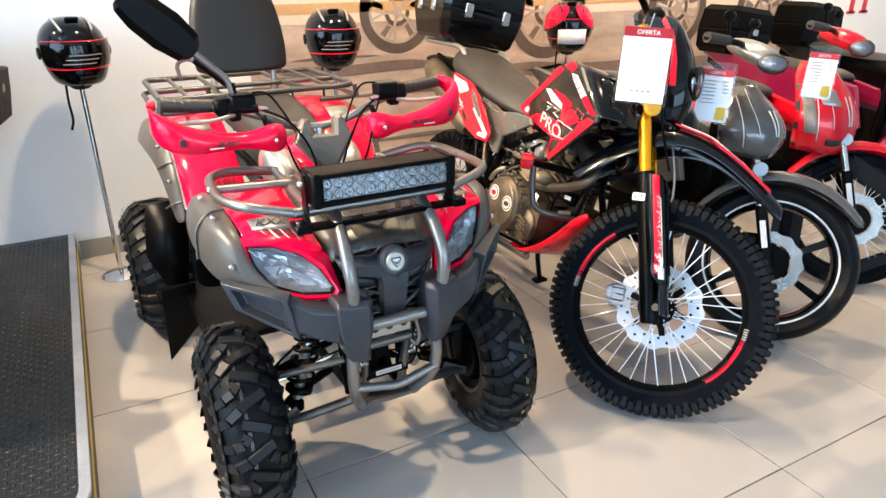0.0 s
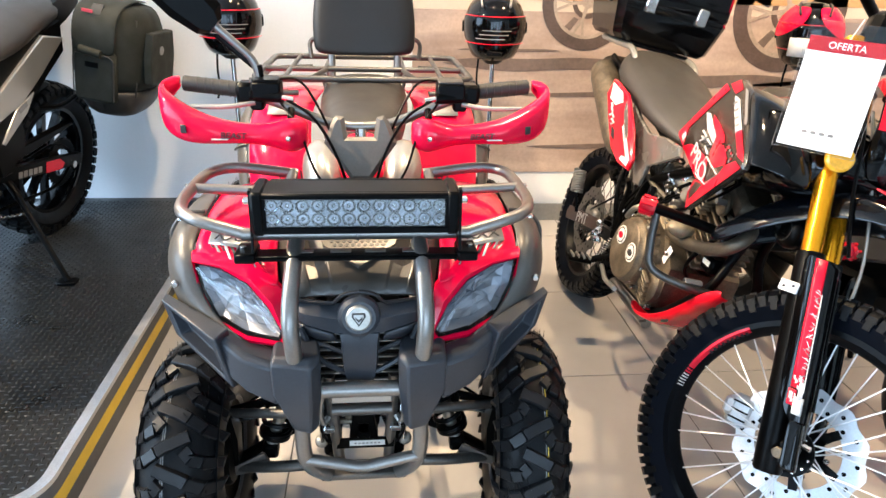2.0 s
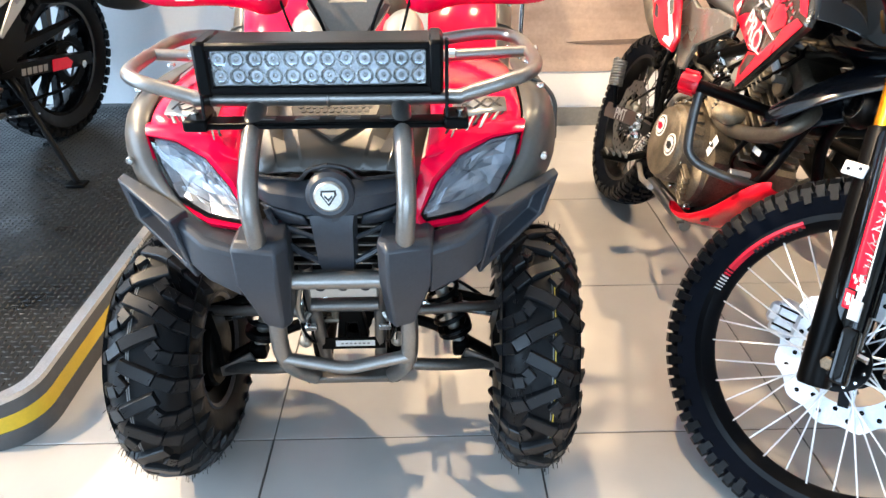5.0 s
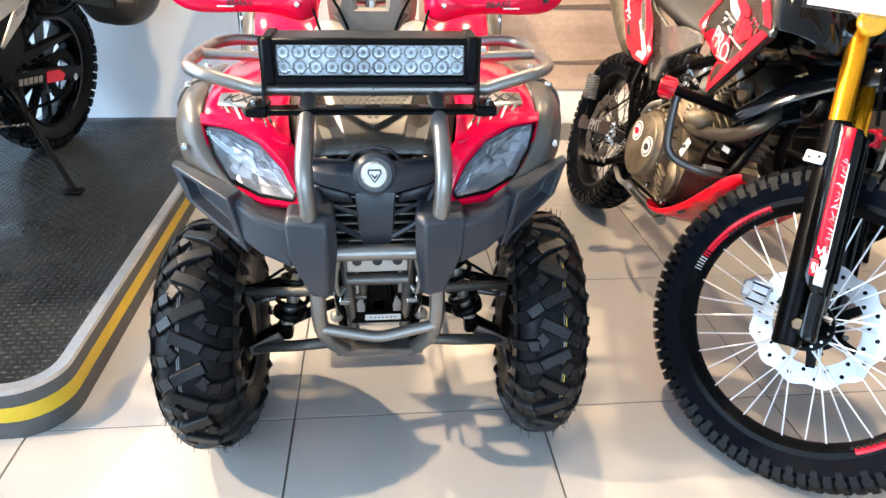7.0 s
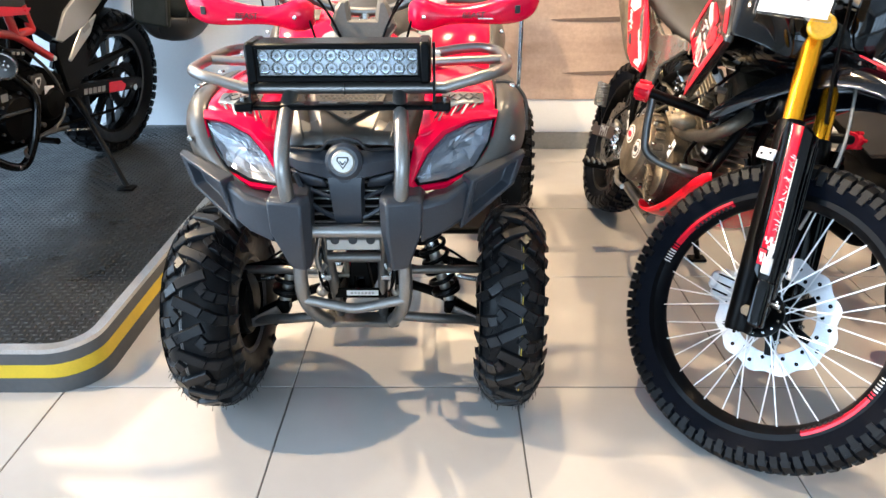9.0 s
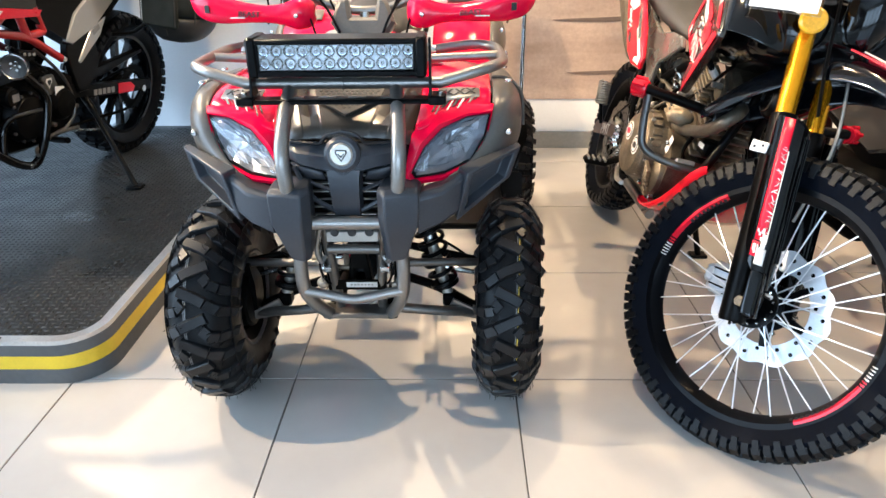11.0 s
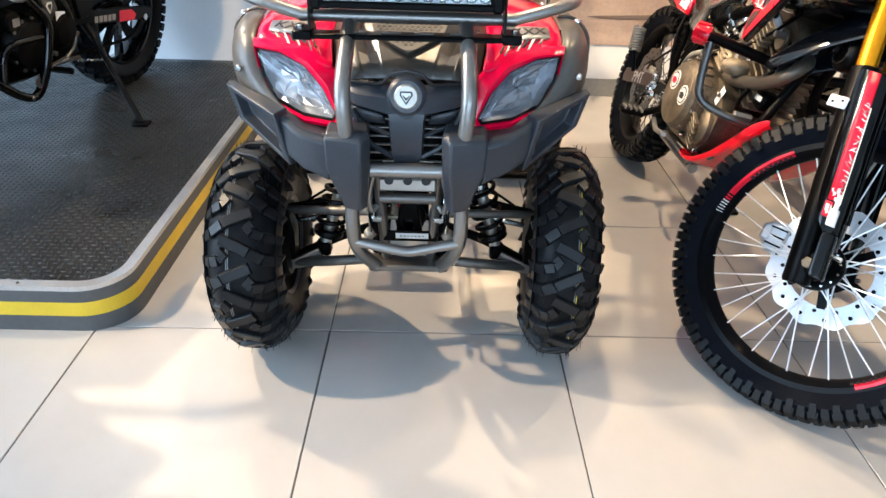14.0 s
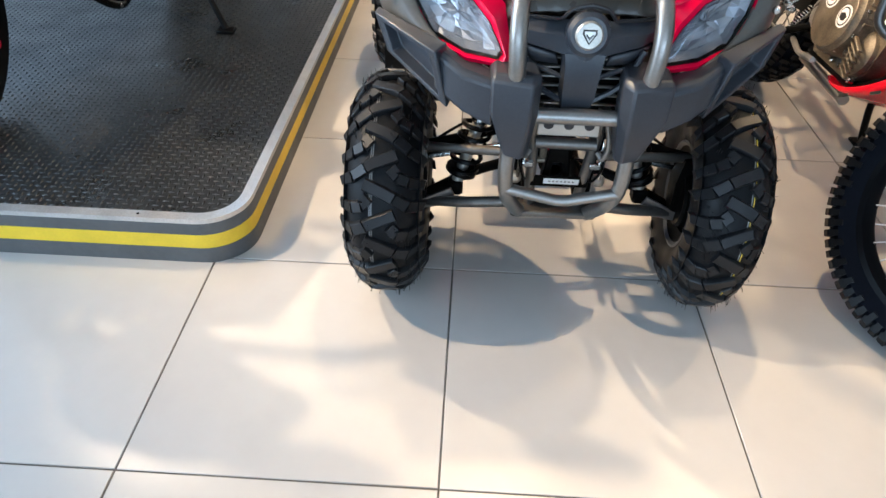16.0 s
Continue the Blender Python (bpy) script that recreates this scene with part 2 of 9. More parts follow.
# ---- geometry kit ----
class Geo:
    def __init__(self):
        self.v, self.f = [], []

    def add(self, verts, faces, m=None):
        n = len(self.v)
        self.v += [(m @ Vector(p)) if m is not None else Vector(p) for p in verts]
        self.f += [[i + n for i in f] for f in faces]
        return self

    def box(self, size, at=(0, 0, 0), ch=0.002, m=None, turn=(0, 0, 0)):
        hx, hy, hz = (s / 2 for s in size)
        ch = min(ch, hx * 0.9, hy * 0.9, hz * 0.9)
        verts, ids = [], {}
        for sx in (-1, 1):
            for sy in (-1, 1):
                for sz in (-1, 1):
                    ids[sx, sy, sz] = len(verts)
                    verts += [(sx * hx, sy * (hy - ch), sz * (hz - ch)), (sx * (hx - ch), sy * hy, sz * (hz - ch)), (sx * (hx - ch), sy * (hy - ch), sz * hz)]
        g = lambda k, x, y, z: ids[x, y, z] + k
        faces = []
        for s in (-1, 1):
            faces += [[g(0, s, -1, -1), g(0, s, 1, -1), g(0, s, 1, 1), g(0, s, -1, 1)],
                      [g(1, -1, s, -1), g(1, 1, s, -1), g(1, 1, s, 1), g(1, -1, s, 1)],
                      [g(2, -1, -1, s), g(2, 1, -1, s), g(2, 1, 1, s), g(2, -1, 1, s)]]
            for q in (-1, 1):
                faces += [[g(0, s, q, -1), g(0, s, q, 1), g(1, s, q, 1), g(1, s, q, -1)],
                          [g(0, s, -1, q), g(0, s, 1, q), g(2, s, 1, q), g(2, s, -1, q)],
                          [g(1, -1, s, q), g(1, 1, s, q), g(2, 1, s, q), g(2, -1, s, q)]]
                for r in (-1, 1):
                    faces.append([g(0, s, q, r), g(1, s, q, r), g(2, s, q, r)])
        mm = pose(*at, *turn)
        return self.add(verts, faces, m @ mm if m is not None else mm)

    def loft(self, rings, caps=True, closed=False, m=None):
        k, n = len(rings[0]), len(rings)
        verts = [p for r in rings for p in r]
        faces = []
        for i in range(n if closed else n - 1):
            a, b = i * k, ((i + 1) % n) * k
            faces += [[a + j, a + (j + 1) % k, b + (j + 1) % k, b + j] for j in range(k)]
        if caps and not closed:
            faces += [list(range(k)), list(range((n - 1) * k, n * k))]
        return self.add(verts, faces, m)

    def tube(self, pts, r, seg=10, bend=0.03, closed=False, m=None, steps=5):
        pts = [Vector(p) for p in pts]
        if bend and len(pts) > 2:
            out, n = [], len(pts)
            for i in range(n):
                if not closed and i in (0, n - 1):
                    out.append(pts[i])
                    continue
                a, p, c = pts[i - 1], pts[i], pts[(i + 1) % n]
                d1, d2 = a - p, c - p
                q1, q2 = p + d1 * min(0.45, bend / d1.length), p + d2 * min(0.45, bend / d2.length)
                for s in range(steps + 1):
                    u = s / steps
                    out.append(q1 * (1 - u) ** 2 + p * 2 * u * (1 - u) + q2 * u * u)
            pts = out
        rings, up, n = [], None, len(pts)
        for i, p in enumerate(pts):
            if closed:
                d = pts[(i + 1) % n] - pts[i - 1]
            else:
                d = pts[min(i + 1, n - 1)] - pts[max(i - 1, 0)]
            d.normalize()
            if up is None:
                up = d.orthogonal().normalized()
            up = (up - d * up.dot(d)).normalized()
            side = d.cross(up)
            rr = r(i / max(1, n - 1)) if callable(r) else r
            rings.append([p + (up * math.cos(a) + side * math.sin(a)) * rr for a in (2 * math.pi * j / seg for j in range(seg))])
        return self.loft(rings, True, closed, m)

    def lathe(self, profile, axis="x", seg=32, m=None, closed=True, at=(0, 0, 0), arc=None):
        """profile: (radius, height along the axis); closed: the profile runs round."""
        rings = []
        span = arc or (0, 2 * math.pi)
        for i in range(seg if arc is None else seg + 1):
            a = span[0] + (span[1] - span[0]) * i / seg
            c, s = math.cos(a), math.sin(a)
            ring = []
            for r, h in profile:
                p = (h, r * c, r * s) if axis == "x" else ((r * c, h, r * s) if axis == "y" else (r * c, r * s, h))
                ring.append((p[0] + at[0], p[1] + at[1], p[2] + at[2]))
            rings.append(ring)
        if closed:
            return self.loft(rings, arc is not None, arc is None, m)
        k, n = len(profile), len(rings)
        faces = [[i * k + j, i * k + j + 1, ((i + 1) % n) * k + j + 1, ((i + 1) % n) * k + j] for i in range(n if arc is None else n - 1) for j in range(k - 1)]
        return self.add([p for r in rings for p in r], faces, m)

    def disc(self, r, h, axis="x", seg=24, at=(0, 0, 0), ch=0.0015, m=None):
        return self.lathe([(0.0004, -h / 2), (r - ch, -h / 2), (r, -h / 2 + ch), (r, h / 2 - ch), (r - ch, h / 2), (0.0004, h / 2)], axis, seg, m, True, at)

    def prism(self, outline, depth, m=None, ch=0.002):
        """An outline in x, z, with its depth along y round y = 0."""
        n = len(outline)
        area = sum(outline[i][0] * outline[(i + 1) % n][1] - outline[(i + 1) % n][0] * outline[i][1] for i in range(n))
        pts = [Vector(p) for p in (outline if area > 0 else outline[::-1])]
        inner = []
        for i in range(n):
            a, b, c = pts[i - 1], pts[i], pts[(i + 1) % n]
            n1 = Vector((-(b - a).y, (b - a).x)).normalized()
            n2 = Vector((-(c - b).y, (c - b).x)).normalized()
            mid = n1 + n2
            mid = mid / max(0.4, mid.dot(n1)) if mid.length > 1e-6 else n1
            inner.append(b + mid * ch)
        h = depth / 2
        c2 = min(ch, h * 0.8)
        rings = [[(p.x, y, p.y) for p in src] for src, y in ((inner, -h), (pts, -h + c2), (pts, h - c2), (inner, h))]
        return self.loft(rings, True, False, m)

    def sheet(self, rows, m=None):
        k = len(rows[0])
        faces = [[i * k + j, i * k + j + 1, (i + 1) * k + j + 1, (i + 1) * k + j] for i in range(len(rows) - 1) for j in range(k - 1)]
        return self.add([p for r in rows for p in r], faces, m)

    def ball(self, radii, at=(0, 0, 0), seg=20, rings=12, m=None, turn=(0, 0, 0)):
        rr = []
        for i in range(1, rings):
            t = math.pi * i / rings
            rr.append([(radii[0] * math.sin(t) * math.cos(a), radii[1] * math.sin(t) * math.sin(a), radii[2] * math.cos(t)) for a in (2 * math.pi * j / seg for j in range(seg))])
        mm = pose(*at, *turn)
        return self.loft(rr, True, False, m @ mm if m is not None else mm)

    def mirror(self):
        self.v = [Vector((-p.x, p.y, p.z)) for p in self.v]
        return self


def to_mesh(name, geo, material, sharp=38):
    me = bpy.data.meshes.new(name)
    me.from_pydata([tuple(p) for p in geo.v], [], geo.f)
    bm = bmesh.new()
    bm.from_mesh(me)
    bmesh.ops.recalc_face_normals(bm, faces=bm.faces)
    bm.to_mesh(me)
    bm.free()
    me.materials.append(material)
    for p in me.polygons:
        p.use_smooth = True
    me.set_sharp_from_angle(angle=radians(sharp))
    return me


def part(name, geo, material, parent, label="", subsurf=0, solid=0.0, sharp=38, m=None, bevel=0.0):
    me = geo if isinstance(geo, bpy.types.Mesh) else to_mesh(name, geo, material, 180 if subsurf else sharp)
    ob = new(name, me)
    ob.parent = parent
    if m is not None:
        ob.matrix_basis = m
    if solid:
        mod = ob.modifiers.new("solid", "SOLIDIFY")
        mod.thickness, mod.offset = solid, -1
    if bevel:
        mod = ob.modifiers.new("round", "BEVEL")
        mod.width, mod.segments, mod.limit_method, mod.angle_limit = bevel, 2, "ANGLE", radians(20)
    if subsurf:
        mod = ob.modifiers.new("smooth", "SUBSURF")
        mod.levels = mod.render_levels = subsurf
    if label:
        ob["label"] = label
    return ob


def thing(name, m, label, category, group=""):
    ob = new(name)
    ob.empty_display_size = 0.05
    ob.matrix_basis = m
    return tagged(ob, label, category, group)


def piece(name, geo, material, label, category="", kind="structure", m=None, sharp=38):
    ob = new(name, to_mesh(name, geo, material, sharp))
    if m is not None:
        ob.matrix_basis = m
    return tagged(ob, label, category, "", kind)


def words(name, text, size, material, parent, m, label="", depth=0.0006, shear=0.0):
    """Lettering in the built-in font, lying in x and y of the pose m."""
    cu = bpy.data.curves.new(name, "FONT")
    cu.body, cu.size, cu.extrude, cu.align_x, cu.align_y, cu.shear = text, size, depth, "CENTER", "CENTER", shear
    tmp = new(name, cu)
    me = bpy.data.meshes.new_from_object(tmp.evaluated_get(bpy.context.evaluated_depsgraph_get()))
    bpy.data.objects.remove(tmp)
    me.materials.clear()
    me.materials.append(material)
    ob = new(name, me)
    ob.parent, ob.matrix_basis = parent, m
    if label:
        ob["label"] = label
    return ob


def shell_of(rows, depth):
    """A closed shell: the sheet of rows, with depth(point) as its inner face."""
    return Geo().loft([[Vector(p) for p in r] + [depth(Vector(p)) for p in r[::-1]] for r in rows])


def frame_of(origin, x, up):
    """A pose from an x direction and an approximate z direction."""
    x = Vector(x).normalized()
    z = (Vector(up) - x * Vector(up).dot(x)).normalized()
    y = z.cross(x)
    return Matrix(((x.x, y.x, z.x, origin[0]), (x.y, y.y, z.y, origin[1]), (x.z, y.z, z.z, origin[2]), (0, 0, 0, 1)))


# ---- the room ----
X0, X1, Y0, Y1, TOP = -4.6, 7.0, -8.0, 2.03, 3.4
floor = piece("floor", Geo().box((X1 - X0 + 0.4, Y1 - Y0 + 0.4, 0.2), ((X0 + X1) / 2, (Y0 + Y1) / 2, -0.1025), 0.001), GROUT,
              "pale grey polished porcelain tile floor with dark joints", "floor")
tile_mesh = to_mesh("tile", Geo().box((0.5965, 0.5965, 0.012), (0, 0, -0.006), 0.0012), TILE)
far_tiles = Geo()
for i in range(-8, 12):
    for j in range(-14, 4):
        cx, cy = 0.6 * i + 0.3 - (0.011 if i > 0 else 0.0055 if i == 0 else 0), min(0.6 * j + 0.3, Y1 + 0.1)
        if j < -8:
            far_tiles.box((0.5965, 0.5965, 0.012), (cx, cy, -0.006), 0.0012)
        else:
            part("tile", tile_mesh, TILE, floor, m=Matrix.Translation((cx, cy, 0)) @ Matrix.Diagonal((0.9815 if i == 0 else 1, 1, 1, 1)))
part("far_tiles", far_tiles, TILE, floor)["kind"] = "stuff"


def wall_box(name, lo, hi, material, label):
    size = [b - a for a, b in zip(lo, hi)]
    return piece(name, Geo().box(size, [(a + b) / 2 for a, b in zip(lo, hi)], 0.002), material, label, "wall")


wall_box("wall_north", (X0 - 0.2, Y1, 0), (X1 + 0.2, Y1 + 0.2, TOP), WALL, "plain light grey painted wall with bluish daylight")
wall_box("wall_east", (X1, Y0 - 0.2, 0), (X1 + 0.2, Y1, TOP), WHITE_WALL, "plain white painted side wall")
wall_box("ceiling", (X0 - 0.2, Y0 - 0.2, TOP), (X1 + 0.2, Y1 + 0.2, TOP + 0.15), CEILING, "plain white ceiling")["category"] = "ceiling"
# glazed front behind the camera and glazed side, with piers, sills and heads
wall_box("wall_south_sill", (X0 - 0.2, Y0 - 0.2, 0), (X1, Y0, 0.25), WHITE_WALL, "low white sill wall under the shop front glass")
wall_box("wall_south_head", (X0 - 0.2, Y0 - 0.2, 2.95), (X1, Y0, TOP), WHITE_WALL, "white wall over the shop front glass")
wall_box("wall_south_pier", (4.2, Y0 - 0.2, 0.25), (X1, Y0, 2.95), WHITE_WALL, "white pier beside the shop front glass")
wall_box("wall_west_sill", (X0 - 0.2, Y0, 0), (X0, Y1, 0.25), WHITE_WALL, "low white sill wall under the side glass")
wall_box("wall_west_head", (X0 - 0.2, Y0, 2.95), (X0, Y1, TOP), WHITE_WALL, "white wall over the side glass")
wall_box("wall_west_pier", (X0 - 0.2, 1.4, 0.25), (X0, Y1, 2.95), WHITE_WALL, "white pier beside the side glass")


def glazed(name, a, b, posts):
    """A window from a to b with its posts, at sill height 0.25 and head 2.95."""
    w = thing(name, pose(*a, 0), "tall shop window in dark metal frames", "window")
    w["kind"] = "structure"
    d = Vector((b[0] - a[0], b[1] - a[1], 0))
    for i in range(posts + 1):
        p = d * (i / posts)
        part("window_frame", Geo().box((0.06, 0.06, 2.7), (p.x, p.y, 1.6), 0.004), BLACK, w)
    for z in (0.28, 2.92):
        part("window_frame", Geo().tube([(0, 0, z), (d.x, d.y, z)], 0.03, 4, 0), BLACK, w)
    for i in range(posts):
        p, q = d * ((i + 0.02) / posts), d * ((i + 0.98) / posts)
        n = Vector((-d.y, d.x, 0)).normalized() * 0.006
        g = Geo().loft([[p - n + Vector((0, 0, z)), q - n + Vector((0, 0, z)), q + n + Vector((0, 0, z)), p + n + Vector((0, 0, z))] for z in (0.3, 2.9)])
        pane = part("pane", g, PANE, w)
        pane.visible_shadow = False


glazed("window_1", (X0, Y0 - 0.1), (4.2, Y0 - 0.1), 5)
glazed("window_2", (X0 - 0.1, Y0), (X0 - 0.1, 1.4), 4)

# skirting along the mural wall
piece("baseboard", Geo().box((7.5, 0.014, 0.09), (3.25, Y1 - 0.007, 0.045), 0.002), SKIRT, "grey tiled skirting along the wall", "baseboard")

# ---- the mural: a flat print of machines on a sunlit flat ----
PRINT = bpy.data.materials.new("mural_print")
PRINT.use_nodes = True
nt = PRINT.node_tree
pb = nt.nodes["Principled BSDF"]
pb.inputs["Roughness"].default_value = 0.5
co = nt.nodes.new("ShaderNodeTexCoord")
mp = nt.nodes.new("ShaderNodeMapping")
mp.inputs["Scale"].default_value = (0.9, 1, 4.0)
nt.links.new(co.outputs["Object"], mp.inputs[0])
nz = nt.nodes.new("ShaderNodeTexNoise")
nz.inputs["Scale"].default_value, nz.inputs["Detail"].default_value = 2.2, 7
nt.links.new(mp.outputs[0], nz.inputs["Vector"])
rp = nt.nodes.new("ShaderNodeValToRGB")
rp.color_ramp.elements[0].position, rp.color_ramp.elements[0].color = 0.30, (0.29, 0.205, 0.165, 1)
rp.color_ramp.elements[1].position, rp.color_ramp.elements[1].color = 0.66, (0.50, 0.385, 0.32, 1)
nt.links.new(nz.outputs[0], rp.inputs[0])
n2 = nt.nodes.new("ShaderNodeTexNoise")
n2.inputs["Scale"].default_value, n2.inputs["Detail"].default_value = 70, 5
nt.links.new(co.outputs["Object"], n2.inputs["Vector"])
mr = nt.nodes.new("ShaderNodeMapRange")
mr.inputs["To Min"].default_value, mr.inputs["To Max"].default_value = 0.8, 1.2
nt.links.new(n2.outputs[0], mr.inputs[0])
hs = nt.nodes.new("ShaderNodeHueSaturation")
nt.links.new(rp.outputs[0], hs.inputs["Color"])
nt.links.new(mr.outputs[0], hs.inputs["Value"])
nt.links.new(hs.outputs[0], pb.inputs["Base Color"])
BROWN_PRINT = surface("brown_shadow_print", (0.150, 0.108, 0.090), 0.5, grain=(60, 0.15), stain=(5, 0.25))
DARK_PRINT = surface("dark_wheel_print", (0.085, 0.058, 0.048), 0.5, grain=(90, 0.2), stain=(8, 0.25))
PALE_PRINT = surface("pale_wheel_print", (0.34, 0.27, 0.22), 0.5, grain=(90, 0.2), stain=(8, 0.25))
SKY_PRINT = surface("cream_sky_print", (0.62, 0.50, 0.39), 0.5, grain=(60, 0.04), stain=(2, 0.08))
ORANGE_PRINT = surface("orange_horizon_print", (0.50, 0.29, 0.13), 0.5, grain=(40, 0.1), stain=(3, 0.15))

MX0, MX1, MZ0, MZ1 = 0.42, 4.55, 0.264, 2.3
mural = thing("mural", pose(MX0, Y1, 0), "large flat wall print of machines on sunlit pale ground", "mural")
mural["kind"] = "structure"
part("ground_print", Geo().box((MX1 - MX0, 0.006, 0.78), ((MX1 - MX0) / 2, -0.003, MZ0 + 0.39), 0.001), PRINT, mural)
part("sky_print", Geo().box((MX1 - MX0, 0.006, MZ1 - 1.044), ((MX1 - MX0) / 2, -0.003, (MZ1 + 1.044) / 2 + 0.0005), 0.001), SKY_PRINT, mural, "cream printed sky")
part("horizon_print", Geo().box((MX1 - MX0 - 0.01, 0.002, 0.05), ((MX1 - MX0) / 2, -0.0075, 1.12), 0.0005), ORANGE_PRINT, mural, "orange printed horizon band")
for wx, wz, r in ((0.82, 1.09, 0.218), (1.83, 1.07, 0.288), (2.93, 1.05, 0.27), (3.8, 1.0, 0.28)):
    wheel = part("wheel_print", Geo().lathe([(r, -0.0085), (r, -0.0065), (r * 0.76, -0.0065), (r * 0.76, -0.0085)], "y", 48, None, True, (wx, 0, wz)), DARK_PRINT, mural, "printed dark wheel")
    part("rim_print", Geo().lathe([(r * 0.76, -0.0085), (r * 0.76, -0.0065), (r * 0.69, -0.0065), (r * 0.69, -0.0085)], "y", 48, None, True, (wx, 0, wz)), PALE_PRINT, wheel)
    part("disc_print", Geo().lathe([(r * 0.34, -0.0080), (r * 0.34, -0.0070), (r * 0.24, -0.0070), (r * 0.24, -0.0080)], "y", 28, None, True, (wx, 0, wz)), DARK_PRINT, wheel)
    part("hub_print", Geo().disc(r * 0.13, 0.002, "y", 20, (wx, -0.0095, wz), 0.0003), PALE_PRINT, wheel)
    for k in range(5):
        a = k * math.tau / 5 + 0.55
        at_ = Matrix.Translation((wx, -0.0085, wz)) @ Matrix.Rotation(a, 4, "Y")
        part("spoke_print", Geo().prism([(r * 0.10, -r * 0.045), (r * 0.36, -r * 0.030), (r * 0.72, -r * 0.15), (r * 0.72, -r * 0.09), (r * 0.44, 0), (r * 0.72, r * 0.09), (r * 0.72, r * 0.15), (r * 0.36, r * 0.030), (r * 0.10, r * 0.045)], 0.0014, at_, 0.0003), PALE_PRINT, wheel)
        part("gap_print", Geo().prism([(r * 0.38, -r * 0.085), (r * 0.66, -r * 0.20), (r * 0.60, -r * 0.34), (r * 0.36, -r * 0.20)], 0.0012, at_ @ Matrix.Translation((0, 0.0006, 0)), 0.0003), BROWN_PRINT, wheel)
for sx, sz, sl, sh in ((0.62, 0.805, 0.95, 0.030), (1.50, 0.735, 0.95, 0.032), (0.95, 0.660, 0.9, 0.013), (2.28, 0.70, 1.3, 0.04), (3.3, 0.68, 0.9, 0.04), (0.46, 0.868, 0.5, 0.008), (0.98, 0.40, 0.80, 0.012)):
    out = []
    for e_ in (1, -1):
        for k in range(15):
            u_ = (k / 14 * 2 - 1) * e_
            out.append((sx + sl / 2 * u_, sz + e_ * sh * ((1 - u_ * u_) ** 0.6 + 0.04) * (1 + 0.22 * math.sin(4.3 * u_ + 7 * sx + e_))))
    part("shadow_print", Geo().prism(out, 0.002, Matrix.Translation((0, -0.0075, 0)), 0.0005), BROWN_PRINT, mural, "printed brown ground shadow")

# red lettering on the white wall panel past the mural
sign = thing("wall_sign", pose(4.56, Y1, 0), "white wall panel with red lettering", "sign")
part("panel", Geo().box((2.42, 0.012, 2.0), (1.215, -0.006, 1.27), 0.002), PAPER, sign)
for k in range(2):
    part("letter", Geo().box((0.055, 0.006, 0.32), (0.745 + 0.17 * k, -0.015, 1.105), 0.001), TAG_RED, sign, "thick red letter stroke")
    part("letter", Geo().box((0.115, 0.005, 0.022), (0.745 + 0.17 * k, -0.0155, 0.955), 0.001), TAG_RED, sign)
part("letter", Geo().box((0.13, 0.005, 0.05), (0.83, -0.015, 1.12), 0.001), TAG_RED, sign)

# ---- the display platform ----
PX, PY, PH, PR = -0.512, -0.022, 0.134, 0.115


def outline(off):
    """The platform's outline, set in by off, from its far right corner round to its far left one."""
    r = PR - off
    pts = [(PX - off, Y1 - 0.004)]
    for k in range(9):
        a = -k * math.pi / 16
        pts.append((PX - PR + r * math.cos(a), PY + PR + r * math.sin(a)))
    pts += [(-3.6, PY + off), (-3.6, Y1 - 0.004)]
    return pts


def band(z0, z1, o0, o1, depth=0.006):
    a, b = outline(o0), outline(o1)
    c, d = outline(o0 + depth), outline(o1 + depth)
    return Geo().loft([[(p[0], p[1], z0), (q[0], q[1], z1), (s[0], s[1], z1), (r[0], r[1], z0)] for p, q, r, s in zip(a, b, c, d)], True, False)


platform = thing("display_platform", pose(0, 0, 0), "low black display platform with yellow edge stripe and aluminium trim", "platform")
body = outline(0.006)
part("base", Geo().loft([[(x, y, z) for x, y in body] for z in (0.0, PH - 0.006)]), MAT_SIDE, platform)
part("edge", band(0.0, 0.046, 0.000, 0.0), MAT_SIDE, platform, "grey rubber edge")
part("edge", band(0.088, PH - 0.012, 0.000, 0.0), MAT_SIDE, platform, "grey rubber edge")
part("stripe", band(0.046, 0.088, 0.001, 0.001), YELLOW, platform, "yellow stripe")
a, c = outline(0.0), outline(0.026)
part("trim", Geo().loft([[(p[0], p[1], PH - 0.012), (p[0], p[1], PH + 0.001), (q[0], q[1], PH + 0.003), (q[0], q[1], PH - 0.012)] for p, q in zip(a, c)]), ALU, platform, "worn aluminium trim strip")
screw = to_mesh("screw", Geo().disc(0.004, 0.003, "z", 10), IRON)
for k in range(6):
    part("screw", screw, IRON, platform, m=pose(PX - 0.25 - 0.45 * k, PY + 0.013, PH + 0.003))
top = outline(0.026)
part("mat", Geo().loft([[(x, y, z) for x, y in top] for z in (PH - 0.006, PH - 0.001)]), MAT_TOP, platform, "black rubber mat with raised diamond pattern")
